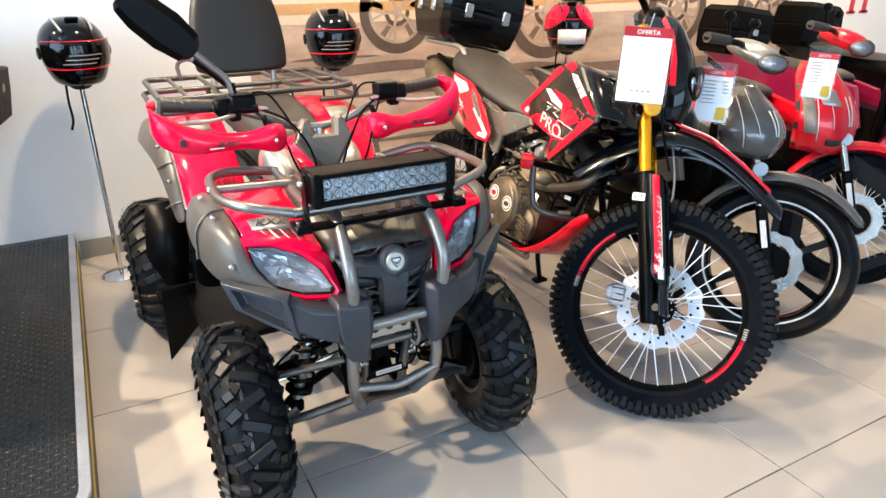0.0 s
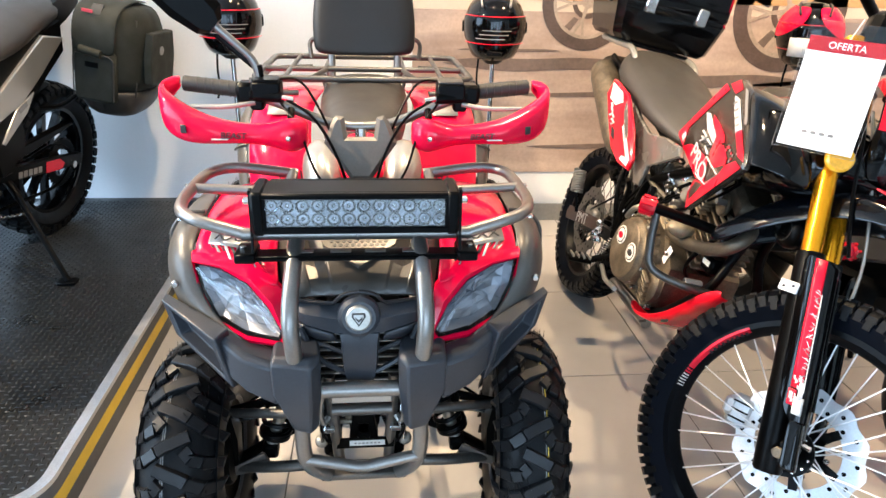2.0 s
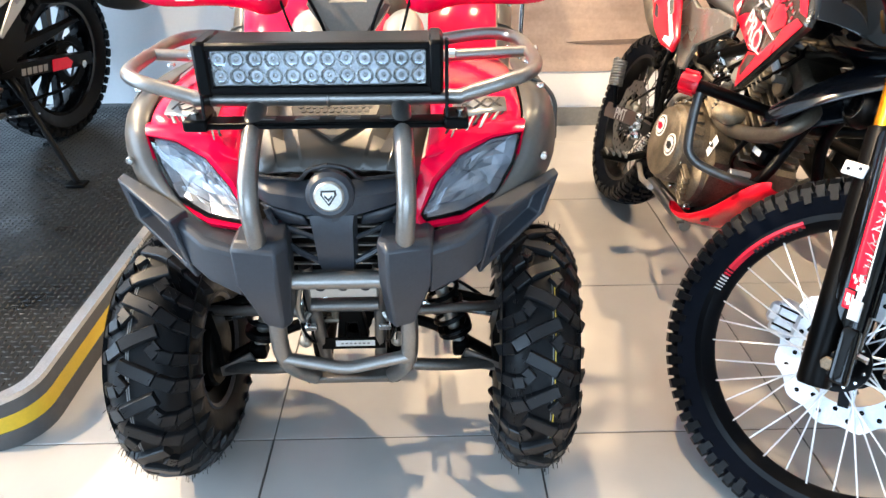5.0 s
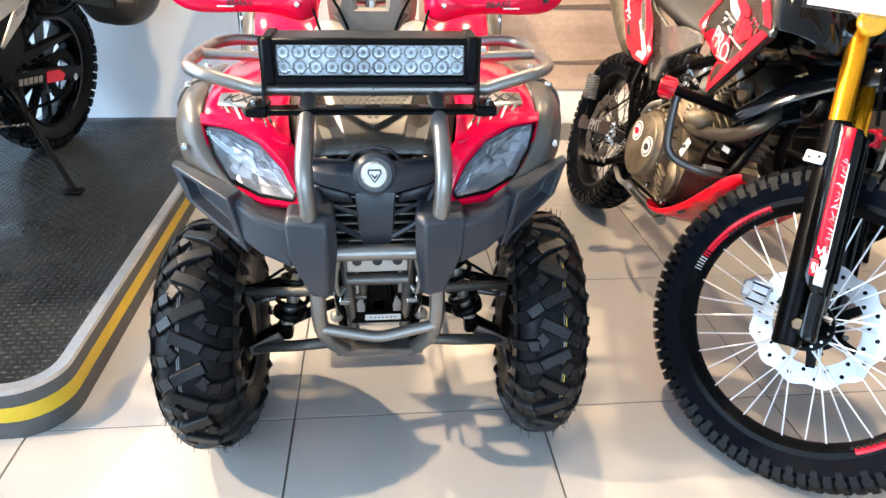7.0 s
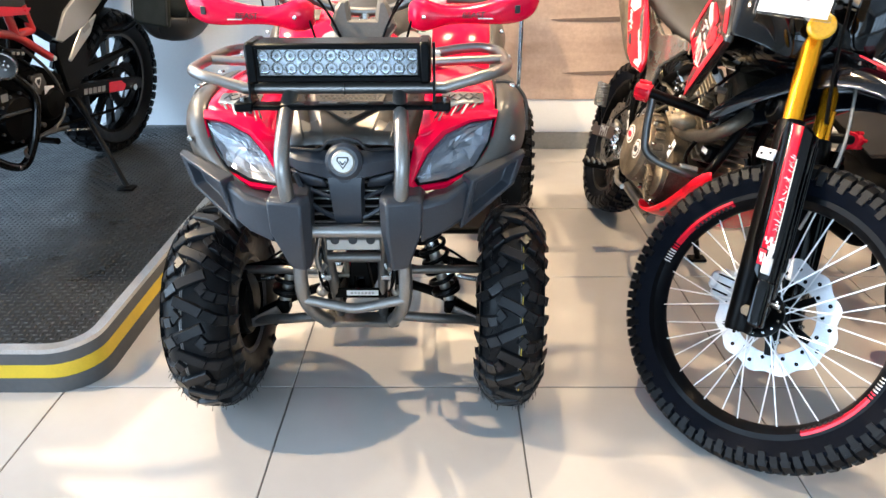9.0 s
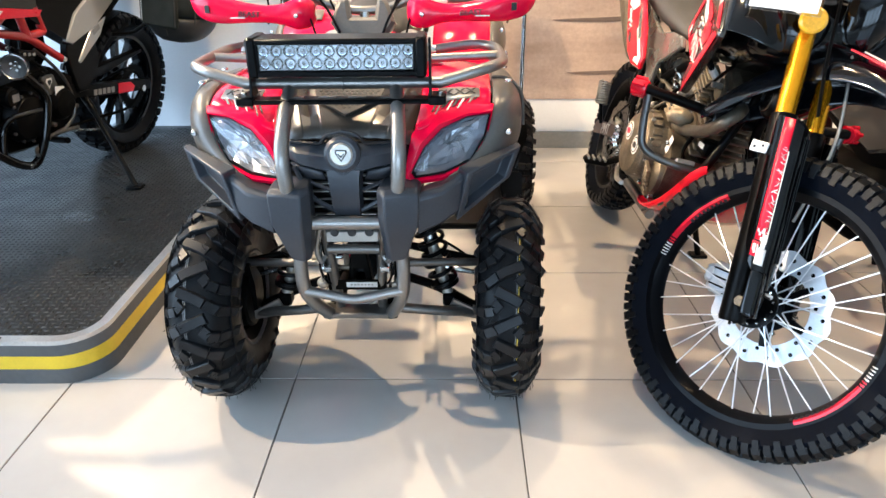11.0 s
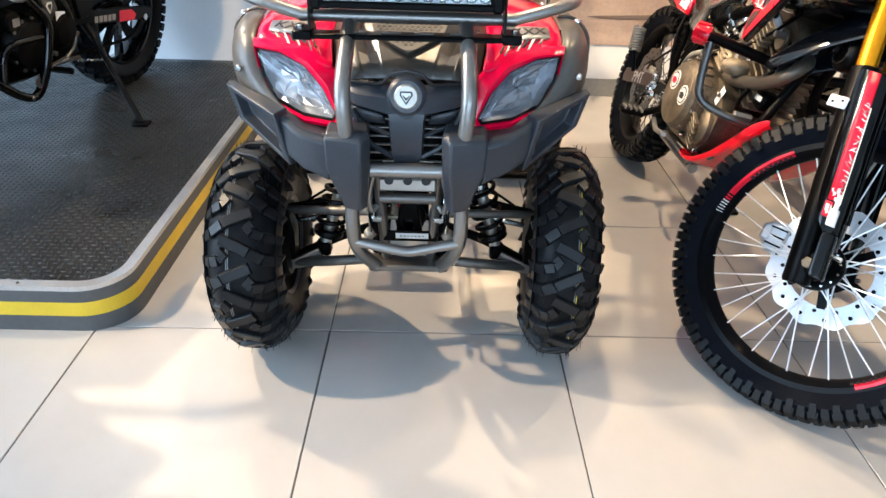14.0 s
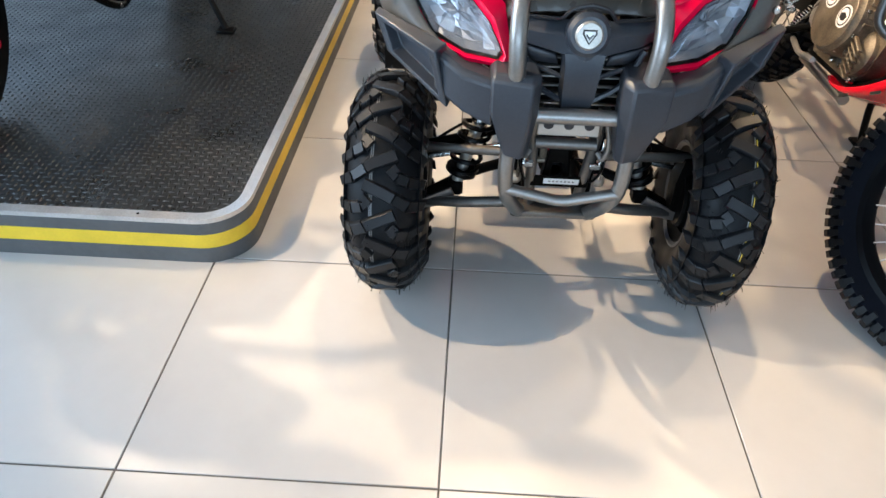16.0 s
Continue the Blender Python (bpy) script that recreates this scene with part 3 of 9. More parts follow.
# raised diamonds of the mat, alternately turned
studs = Geo()
pitch = 0.0190
for i in range(int(2.2 / pitch)):
    for j in range(int(1.98 / pitch)):
        x, y = PX - 0.034 - i * pitch, PY + 0.034 + j * pitch
        if x > PX - PR and y < PY + PR and math.hypot(x - PX + PR, y - PY - PR) > PR - 0.034:
            continue
        s, t = (0.0104, 0.0038) if (i + j) % 2 else (0.0038, 0.0104)
        z = PH - 0.001
        studs.v += [Vector((x - s, y, z)), Vector((x, y - t, z)), Vector((x + s, y, z)), Vector((x, y + t, z)), Vector((x, y, z + 0.0030))]
        n = len(studs.v) - 5
        studs.f += [[n, n + 1, n + 4], [n + 1, n + 2, n + 4], [n + 2, n + 3, n + 4], [n + 3, n, n + 4]]
me = bpy.data.meshes.new("mat_studs")
me.from_pydata([tuple(p) for p in studs.v], [], studs.f)
me.materials.append(MAT_STUD)
st = part("mat_studs", me, MAT_STUD, platform)
st["kind"] = "stuff"


# ---- wheels ----
def tyre_radius(lat, R, W, drop, power=3.2):
    return R - drop * min(1.0, abs(lat) / W) ** power


def atv_tyre(R, W, rim_r):
    """An all-terrain tyre about the x axis: the carcass."""
    prof = [(rim_r, -W * 0.80), (rim_r + 0.012, -W * 0.93), (R * 0.70, -W * 1.04), (R * 0.86, -W * 1.0)]
    prof += [(tyre_radius(W * u, R, W, 0.050), W * u) for u in (-0.92, -0.75, -0.5, -0.25, 0, 0.25, 0.5, 0.75, 0.92)]
    prof += [(R * 0.86, W), (R * 0.70, W * 1.04), (rim_r + 0.012, W * 0.93), (rim_r, W * 0.80)]
    return Geo().lathe(prof, "x", 56)


def lug(g, path, width, height, R, W, drop, a0):
    """A raised bar of the tread; path: (angle, share of the half width) points along it."""
    rings = []
    n = len(path)
    for i, (a, u) in enumerate(path):
        da = path[min(i + 1, n - 1)][0] - path[max(i - 1, 0)][0]
        du = path[min(i + 1, n - 1)][1] - path[max(i - 1, 0)][1]
        d = Vector((da * R, du * W)).normalized()
        ring = []
        for side, lift, w in ((-1, -0.003, 1.22), (-1, height * 0.78, 1.0), (-1, height, 0.84), (1, height, 0.84), (1, height * 0.78, 1.0), (1, -0.003, 1.22)):
            off = Vector((-d.y, d.x)) * (side * w * width / 2)
            aa, lat = a0 + a + off.x / R, u * W + off.y
            r = tyre_radius(lat, R, W, drop) + lift
            if abs(lat) > W:
                r -= (abs(lat) - W) * 1.5
            ring.append((lat, r * math.cos(aa), r * math.sin(aa)))
        rings.append(ring)
    g.loft(rings)


def atv_tread(R, W, n=12, seed=1):
    rnd = random.Random(seed)
    g = Geo()
    step = math.tau / n
    for k in range(n):
        for s in (-1, 1):
            a0 = k * step + (step / 2 if s > 0 else 0)
            for path, wd, hh in (([(-0.085, -0.40), (-0.012, 0.16), (0.022, 0.36)], 0.0225, 0.0115), ([(0.030, 0.395), (0.092, 0.72)], 0.0225, 0.0115), ([(0.100, 0.755), (0.140, 1.12)], 0.0245, 0.012),
                                 ([(-0.225, 0.46), (-0.185, 0.30), (-0.150, 0.44)], 0.0190, 0.0105), ([(-0.142, 0.475), (-0.118, 0.72)], 0.0220, 0.0115),
                                 ([(-0.112, 0.755), (-0.095, 1.12)], 0.0235, 0.012)):
                lug(g, [(a, u * s) for a, u in path], wd, hh, R, W, 0.050, a0)
    for k in range(380):
        a, lat = rnd.uniform(0, math.tau), rnd.choice((-1, 1)) * rnd.uniform(0.2, 1.0) * W
        r = tyre_radius(lat, R, W, 0.050)
        p = Vector((lat, r * math.cos(a), r * math.sin(a)))
        d = Vector((lat * 0.3 + rnd.uniform(-.02, .02), r * math.cos(a + rnd.uniform(-.2, .2)), r * math.sin(a))).normalized()
        g.tube([p, p + d * rnd.uniform(0.012, 0.026)], 0.0006, 3, 0)
    return g


def atv_wheel(parent, at, R, W, rim_r, s, stripe, seed, yaw=0.0):
    hub = Geo().lathe([(rim_r, -W * 0.80), (rim_r + 0.006, -W * 0.86), (rim_r + 0.006, -W * 0.78), (rim_r - 0.012, -W * 0.70), (rim_r - 0.022, -W * 0.2),
                       (rim_r - 0.012, W * 0.70), (rim_r + 0.006, W * 0.78), (rim_r + 0.006, W * 0.86), (rim_r, W * 0.80), (rim_r - 0.030, W * 0.55),
                       (rim_r - 0.034, -W * 0.2), (rim_r - 0.030, -W * 0.60)], "x", 40)
    w = part("wheel", hub, IRON, parent, "black steel wheel with knobbly tyre", m=pose(*at, 0, 0, yaw))
    part("tyre", atv_tyre(R, W, rim_r), RUBBER, w)
    part("tread", atv_tread(R, W, 13, seed), LIT_TREAD, w, sharp=18)
    f = W * 0.25 * s
    part("rim_disc", Geo().lathe([(0.030, f), (0.045, f + s * 0.015), (0.075, f + s * 0.02), (rim_r - 0.03, f - s * 0.01), (rim_r - 0.03, f - s * 0.015), (0.075, f + s * 0.014), (0.045, f + s * 0.008), (0.030, f - s * 0.006)], "x", 32), IRON, w)
    part("hub", Geo().disc(0.034, 0.07, "x", 20, (f + s * 0.01, 0, 0), 0.006), BLACK, w)
    for k in range(4):
        a = k * math.pi / 2 + 0.4
        part("wheel_nut", Geo().disc(0.010, 0.022, "x", 6, (f + s * 0.024, 0.055 * math.cos(a), 0.055 * math.sin(a))), STEEL, w)
    part("rim_lip", Geo().lathe([(rim_r - 0.004, -s * W * 0.80), (rim_r + 0.004, -s * W * 0.88), (rim_r - 0.001, -s * W * 0.90), (rim_r - 0.008, -s * W * 0.82)], "x", 44), BUMPER, w)
    part("brake_drum", Geo().disc(0.075, 0.05, "x", 24, (-W * 0.55 * s, 0, 0), 0.006), IRON, w)
    for u, mat_ in stripe:
        r0 = tyre_radius(u * W, R, W, 0.050)
        part("tread_line", Geo().lathe([(r0 + 0.0002, u * W - 0.0008), (r0 + 0.0010, u * W - 0.0008), (r0 + 0.0010, u * W + 0.0008), (r0 + 0.0002, u * W + 0.0008)], "x", 56), mat_, w, "thin painted line round the tread")
    return w


def knob_tyre(R, W, rim_r):
    prof = [(rim_r, -W * 0.62), (rim_r + 0.014, -W * 0.80), (rim_r + (R - rim_r) * 0.55, -W), (R - 0.016, -W * 0.80), (R - 0.006, -W * 0.45), (R - 0.002, 0),
            (R - 0.006, W * 0.45), (R - 0.016, W * 0.80), (rim_r + (R - rim_r) * 0.55, W), (rim_r + 0.014, W * 0.80), (rim_r, W * 0.62)]
    return Geo().lathe(prof, "x", 72)


def knobs(R, W, n):
    g = Geo()
    step = math.tau / n
    for k in range(n):
        a = k * step
        rows = ((-0.24, 0.24), ) if k % 2 else ((-0.55, -0.08), (0.08, 0.55))
        rows = [(u0, u1, 0.45) for u0, u1 in rows] + ([(-1.02, -0.66, 0.6), (0.66, 1.02, 0.6)] if k % 2 else [(-0.95, -0.68, 0.5), (0.68, 0.95, 0.5)])
        for u0, u1, share in rows:
            half = step * share * 0.72
            ring = []
            for lift, q in ((-0.006, 1.1), (0.011, 0.85)):
                ring.append([])
                for aa, u in ((-half * q, u0), (half * q, u0), (half * q, u1), (-half * q, u1)):
                    r = R - 0.002 - 0.016 * abs(u) ** 2 + lift * (1 if abs(u) < 0.9 else 0.75)
                    ring[-1].append((u * W, r * math.cos(a + aa), r * math.sin(a + aa)))
            g.loft(ring)
        # side blocks, one to a step, on the shoulders
        for sx in (-1, 1):
            half = step * 0.31
            inner, outer = (R - 0.041, R - 0.016) if k % 2 else (R - 0.032, R - 0.012)
            g.loft([[(sx * W * w, r * math.cos(a + q), r * math.sin(a + q)) for q, r in ((-half, inner), (half, inner), (half, outer), (-half, outer))] for w in (0.80, 1.06 if k % 2 else 1.01)])
    return g


def scallop_disc(r, h, at, waves=12, holes=True):
    """A wave-edged brake disc about x, with a row of holes shown by small recessed rings."""
    g = Geo()
    n = waves * 6
    rings = []
    for i in range(n):
        a = math.tau * i / n
        ro = r * (1 + 0.035 * math.cos(a * waves))
        ri = r * 0.66
        rings.append([(at[0] + x, at[1] + q * math.cos(a), at[2] + q * math.sin(a)) for x, q in ((-h / 2, ri), (-h / 2, ro), (h / 2, ro), (h / 2, ri))])
    return g.loft(rings, True, True)


def spoke_wheel(parent, m, R, W, rim_r, tread=56, spokes=36, disc=True, disc_side=1, material=SIDEWALL, name="front_wheel", rim_mat=RIM, decals=True, spoke_mat=None):
    """A wire-spoked wheel about its own x axis."""
    rim = Geo().lathe([(rim_r + 0.004, -W * 0.62), (rim_r + 0.007, -W * 0.70), (rim_r - 0.006, -W * 0.68), (rim_r - 0.016, -W * 0.40), (rim_r - 0.022, -W * 0.15), (rim_r - 0.024, 0), (rim_r - 0.022, W * 0.15),
                       (rim_r - 0.016, W * 0.40), (rim_r - 0.006, W * 0.68), (rim_r + 0.007, W * 0.70), (rim_r + 0.004, W * 0.62), (rim_r - 0.008, 0)], "x", 64)
    w = part(name, rim, rim_mat, parent, "black rim with bright wire spokes and knobbly tyre", m=m)
    part("tyre", knob_tyre(R, W, rim_r), material, w)
    part("tread", knobs(R, W, tread), KNOB, w, sharp=30)
    part("hub", Geo().lathe([(0.0004, -0.050), (0.018, -0.050), (0.036, -0.044), (0.036, -0.034), (0.020, -0.026), (0.020, 0.026), (0.036, 0.034), (0.036, 0.044), (0.018, 0.050), (0.0004, 0.050)], "x", 28), BLACK, w)
    sp = to_mesh("spoke", Geo().tube([(0, 0, 0), (0, 0, 1)], 0.0018, 6, 0), spoke_mat or SPOKE)
    for k in range(spokes):
        s = 1 if k % 2 else -1
        a = math.tau * k / spokes
        lean = (0.62 if (k // 2) % 2 else -0.62)
        p = Vector((0.037 * s, 0.031 * math.cos(a + lean), 0.031 * math.sin(a + lean)))
        q = Vector((0.006 * s, (rim_r - 0.022) * math.cos(a), (rim_r - 0.022) * math.sin(a)))
        d = q - p
        part("spoke", sp, spoke_mat or SPOKE, w, m=Matrix.Translation(p) @ d.to_track_quat("Z", "Y").to_matrix().to_4x4() @ Matrix.Diagonal((1, 1, d.length, 1)))
    if disc:
        x = 0.046 * disc_side
        part("brake_disc", scallop_disc(0.135, 0.0035, (x, 0, 0)), DISC if disc_side > 0 else RACK, w, "wave-edged steel brake disc")
        hole_ = to_mesh("disc_hole", Geo().disc(0.0048, 0.0045, "x", 8, (0, 0, 0), 0.0004), IRON)
        for k in range(28):
            a = math.tau * (k + 0.3) / 28
            rr = 0.118 if k % 2 else 0.100
            part("disc_hole", hole_, IRON, w, m=pose(x, rr * math.cos(a), rr * math.sin(a)))
        part("disc_carrier", Geo().lathe([(0.056, x - 0.003), (0.056, x + 0.003), (0.030, x + 0.003), (0.030, x - 0.003)], "x", 24), BLACK, w)
        for k in range(6):
            a = math.tau * k / 6 + 0.25
            part("carrier_arm", Geo().loft([[(x + dx, r * math.cos(a + t * q), r * math.sin(a + t * q)) for dx, t in ((-0.003, -1), (0.003, -1), (0.003, 1), (-0.003, 1))] for r, q in ((0.050, 0.26), (0.072, 0.14), (0.094, 0.10))]), BLACK, w)
        for k in range(6):
            a = math.tau * k / 6
            part("bolt", Geo().disc(0.006, 0.012, "x", 6, (x, 0.062 * math.cos(a), 0.062 * math.sin(a))), STEEL, w)
    flange = Geo().lathe([(0.056, -0.048), (0.056, -0.042), (0.02, -0.042), (0.02, -0.048)], "x", 30)
    part("hub_flange", flange, BLACK, w)
    for k in range(14):
        a = math.tau * k / 14
        part("hub_bolt", Geo().disc(0.0032, 0.004, "x", 6, (-0.050, 0.047 * math.cos(a), 0.047 * math.sin(a)), 0.0006), STEEL, w)
    if decals:
        for a0, a1 in ((0.27, 0.90), (3.40, 3.98)):
            for x in (-1, 1):
                out = [(rim_r + 0.000, W * 0.692), (rim_r - 0.006, W * 0.685), (rim_r - 0.0115, W * 0.53)]
                prof = [(r, (h + 0.0012) * x) for r, h in out] + [(r - 0.0005, (h - 0.0005) * x) for r, h in out[::-1]]
                part("rim_decal", Geo().lathe(prof, "x", 16, arc=(a0, a1)), DECAL_RED, w, "red rim decal")
                for q in range(7):
                    b = a0 - 0.03 - q * 0.027
                    part("rim_decal", Geo().lathe(prof, "x", 1, arc=(b, b + 0.014 - 0.001 * q)), DECAL_WHITE if q > 1 else DECAL_RED, w)
                for q in range(9):
                    b = a0 + 0.22 + q * 0.045
                    part("rim_print", Geo().lathe([(r - 0.004, h + 0.0006 * x) for r, h in prof[1:3]] + [(r - 0.0045, h - 0.0002 * x) for r, h in prof[1:3]][::-1], "x", 1, arc=(b, b + 0.028)), INK, w)
    return w


def cast_wheel(parent, m, R, W, rim_r, arms=6, name="front_wheel", line=None, block=0):
    """A cast wheel with flat arms and a smooth road tyre, about its own x axis."""
    rim = Geo().lathe([(rim_r + 0.006, -W * 0.70), (rim_r - 0.012, -W * 0.66), (rim_r - 0.026, -W * 0.2), (rim_r - 0.026, W * 0.2), (rim_r - 0.012, W * 0.66), (rim_r + 0.006, W * 0.70), (rim_r - 0.006, 0)], "x", 48)
    w = part(name, rim, GLOSS, parent, "black cast wheel with road tyre", m=m)
    prof = [(rim_r, -W * 0.66), (rim_r + 0.012, -W * 0.88), (rim_r + (R - rim_r) * 0.5, -W), (R - 0.02, -W * 0.82), (R - 0.006, -W * 0.45), (R, 0)]
    prof += [(r, -h) for r, h in prof[-2::-1]]
    part("tyre", Geo().lathe(prof, "x", 56), RUBBER, w)
    if block:
        part("tread", knobs(R + 0.002, W, block), RUBBER, w, sharp=30)
    part("hub", Geo().disc(0.045, 0.10, "x", 24, (0, 0, 0), 0.008), BLACK, w)
    for k in range(arms):
        a = math.tau * k / arms
        g = Geo().loft([[(x, y, z) for x, y in ((-0.016 * q, -0.016 * q), (0.016 * q, -0.016 * q), (0.016 * q, 0.016 * q), (-0.016 * q, 0.016 * q))] for z, q in ((0.03, 1.2), (0.10, 0.75), (rim_r - 0.018, 0.9))],
                       m=Matrix.Rotation(a, 4, "X"))
        part("arm", g, GLOSS, w)
    if line:
        for s in (-1, 1):
            part("rim_line", Geo().lathe([(rim_r + 0.004, s * W * 0.71), (rim_r + 0.004, s * (W * 0.71 + 0.001)), (rim_r - 0.003, s * (W * 0.71 + 0.001)), (rim_r - 0.003, s * W * 0.71)], "x", 48), line, w, "pale line round the rim")
    return w


# ---- the quad bike ----
quad = thing("quad_bike", pose(0.208, 0, 0), "red and dark grey quad bike with light bar and bull bar", "quad bike")
LINE_W, LINE_Y = [(-0.25, DECAL_GREY), (-0.20, DECAL_GREY)], [(0.30, TAG_YELLOW), (0.24, DECAL_GREY)]
atv_wheel(quad, (-0.352, 0.012, 0.252), 0.239, 0.076, 0.118, -1, LINE_W, 1, -0.5)
atv_wheel(quad, (0.356, 0.012, 0.252), 0.239, 0.070, 0.118, 1, LINE_Y, 2, -4)
atv_wheel(quad, (-0.405, 1.13, 0.257), 0.244, 0.110, 0.118, -1, [], 3)
atv_wheel(quad, (0.405, 1.13, 0.257), 0.244, 0.110, 0.118, 1, [], 4)


def ring_scale(ring, k, dy):
    c = sum((Vector(p) for p in ring), Vector()) / len(ring)
    return [c + (Vector(p) - c) * k + Vector((0, dy, 0)) for p in ring]


def rivet(at, parent, r=0.0072, axis="y"):
    g = Geo().lathe([(0.0003, 0.0), (r, 0.0), (r, -0.003), (r * 0.7, -0.006), (0.0003, -0.0065)] if axis == "y" else [(0.0003, 0.0), (r, 0.0), (r, 0.003), (r * 0.7, 0.006), (0.0003, 0.0065)], axis, 14, None, True, at)
    part("rivet", g, STEEL, parent)


def helix(g, a, b, radius, turns, r):
    a, b = Vector(a), Vector(b)
    d = (b - a)
    u = d.orthogonal().normalized()
    v = d.normalized().cross(u)
    n = turns * 14
    pts = [a + d * (i / n) + (u * math.cos(math.tau * turns * i / n) + v * math.sin(math.tau * turns * i / n)) * radius for i in range(n + 1)]
    return g.tube(pts, r, 6, 0)


# hood and nose
hood_rows = []
for y, z0 in ((0.24, 0.800), (0.15, 0.800), (0.06, 0.793), (0.02, 0.786), (-0.02, 0.775), (-0.05, 0.762), (-0.08, 0.747), (-0.11, 0.730), (-0.140, 0.712)):
    k = 0.160 - 0.20 * max(0, -y)
    t = min(1.0, max(0.0, (0.06 - y) / 0.20))
    ca, cb = 0.094 - 0.050 * t, 0.142 - 0.058 * t
    dip = 0.020 * math.sin(math.pi * min(1.0, t * 1.1 + 0.05)) if t > 0 else 0.0
    half = [(ca * 0.5, 0.002), (ca - 0.002, 0.001), (ca + 0.003, -0.002), ((ca + cb) / 2, -dip), (cb - 0.003, -0.003), (cb, -0.001), (k, -0.014)]
    hood_rows.append([(-x, y + 0.06 * x, z0 + d) for x, d in half[::-1]] + [(0, y - 0.006, z0 + 0.002)] + [(x, y + 0.06 * x, z0 + d) for x, d in half])
hood = part("hood", Geo().sheet(hood_rows), HOOD, quad, "graphite plastic hood with moulded creases", solid=0.006, sharp=16)
VENT = frame_of((0, -0.030, 0.7765), (1, 0, 0), (0, 1, 0.40))
part("vent_panel", Geo().prism([(-0.084, 0.050), (-0.068, -0.022), (0, -0.080), (0.068, -0.022), (0.084, 0.050)], 0.005, VENT, 0.002), HOOD, hood, "raised vent panel", sharp=16)
hole = to_mesh("vent_hole", Geo().disc(0.0044, 0.003, "y", 6, (0, 0, 0), 0.0003), INK)
for i in range(11):
    for j in range(-6, 7):
        x, b = j * 0.0112 + (0.0056 if i % 2 else 0), 0.036 - i * 0.0098
        if abs(x) < 0.064 - max(0, -0.010 - b) * 1.25:
            part("vent_hole", hole, INK, hood, m=VENT @ Matrix.Translation((x, -0.0022, b)))
for s in (-1, 1):
    part("seam_line", Geo().tube([(0.126 * s, -0.132, 0.7065), (0.093 * s, -0.146, 0.705), (0.046 * s, -0.158, 0.706), (0.040 * s, -0.166, 0.714), (0.028 * s, -0.169, 0.729), (0, -0.170, 0.735)], 0.0034, 6, 0.010), INK, hood)
nose_rows = []
for half in (((0.128, -0.129, 0.709), (0.093, -0.143, 0.7055), (0.046, -0.155, 0.7045), (0.030, -0.158, 0.706), (0, -0.160, 0.708)),
             ((0.122, -0.145, 0.692), (0.095, -0.160, 0.686), (0.046, -0.174, 0.684), (0.030, -0.178, 0.684), (0, -0.183, 0.684)),
             ((0.113, -0.148, 0.670), (0.095, -0.156, 0.663), (0.046, -0.174, 0.6565), (0.028, -0.180, 0.6535), (0, -0.186, 0.647)),
             ((0.108, -0.137, 0.663), (0.092, -0.143, 0.6555), (0.046, -0.160, 0.649), (0.028, -0.166, 0.646), (0, -0.172, 0.640))):
    nose_rows.append([(-x, y, z) for x, y, z in half] + [(x, y, z) for x, y, z in half[-2::-1]])
nose = part("nose_panel", Geo().sheet(nose_rows), BUMPER, quad, "charcoal nose panel", solid=0.006, sharp=16)
for s in (-1, 1):
    part("nose_fillet", Geo().sheet([[(0.112 * s, -0.140, 0.664), (0.092 * s, -0.144, 0.656), (0.046 * s, -0.160, 0.649)], [(0.098 * s, -0.135, 0.640), (0.076 * s, -0.144, 0.630), (0.040 * s, -0.156, 0.632)]]), BUMPER, nose, solid=0.006)
em = frame_of((0, -0.184, 0.691), (1, 0, 0), (0, 0.22, 1))
part("emblem_collar", Geo().lathe([(0.0003, -0.002), (0.029, -0.002), (0.036, 0.004), (0.038, 0.016), (0.0003, 0.016)], "y", 32, em), BUMPER, quad)
badge = part("emblem", Geo().lathe([(0.0003, -0.007), (0.020, -0.007), (0.023, -0.004), (0.023, 0.004), (0.0003, 0.004)], "y", 32, em), ALLOY, quad, "round silver emblem with a shield shape")
part("shield", Geo().prism([(-0.011, 0.010), (0.011, 0.010), (0.012, 0.003), (0.0, -0.014), (-0.012, 0.003)], 0.002, em @ Matrix.Translation((0, -0.0075, 0)), 0.0005), INK, badge)
part("shield", Geo().prism([(-0.0085, 0.0075), (0.0085, 0.0075), (0.009, 0.003), (0.0, -0.0105), (-0.009, 0.003)], 0.002, em @ Matrix.Translation((0, -0.0082, 0)), 0.0005), SILVER, badge)
part("shield", Geo().prism([(-0.006, 0.004), (0.0, -0.002), (0.006, 0.004), (0.006, 0.0005), (0.0, -0.0065), (-0.006, 0.0005)], 0.002, em @ Matrix.Translation((0, -0.0088, 0)), 0.0004), INK, badge)
part("nose_strut", Geo().loft([[(-w, y, z), (w, y, z), (w * 1.15, y + 0.03, z), (-w * 1.15, y + 0.03, z)] for w, y, z in ((0.034, -0.182, 0.657), (0.031, -0.186, 0.640), (0.028, -0.178, 0.575), (0.024, -0.168, 0.548))]), BUMPER, quad)

# radiator grille
grille = part("grille", Geo().box((0.215, 0.012, 0.17), (0, -0.105, 0.590), 0.003), BLACK, quad, "black slatted grille")
for k in range(8):
    z = 0.518 + k * 0.0185
    part("slat", Geo().box((0.185, 0.008, 0.0035), (0, -0.118 - 0.002 * k, z), 0.001), SILVER, grille)
for s in (-1, 1):
    part("grille_strut", Geo().tube([(0.105 * s, -0.150, 0.655), (0.085 * s, -0.150, 0.600), (0.065 * s, -0.150, 0.578), (0.028 * s, -0.155, 0.560)], 0.0055, 6, 0.02), BUMPER, grille)
    part("grille_strut", Geo().tube([(0.030 * s, -0.158, 0.605), (0.085 * s, -0.150, 0.625)], 0.0045, 6, 0), BUMPER, grille)

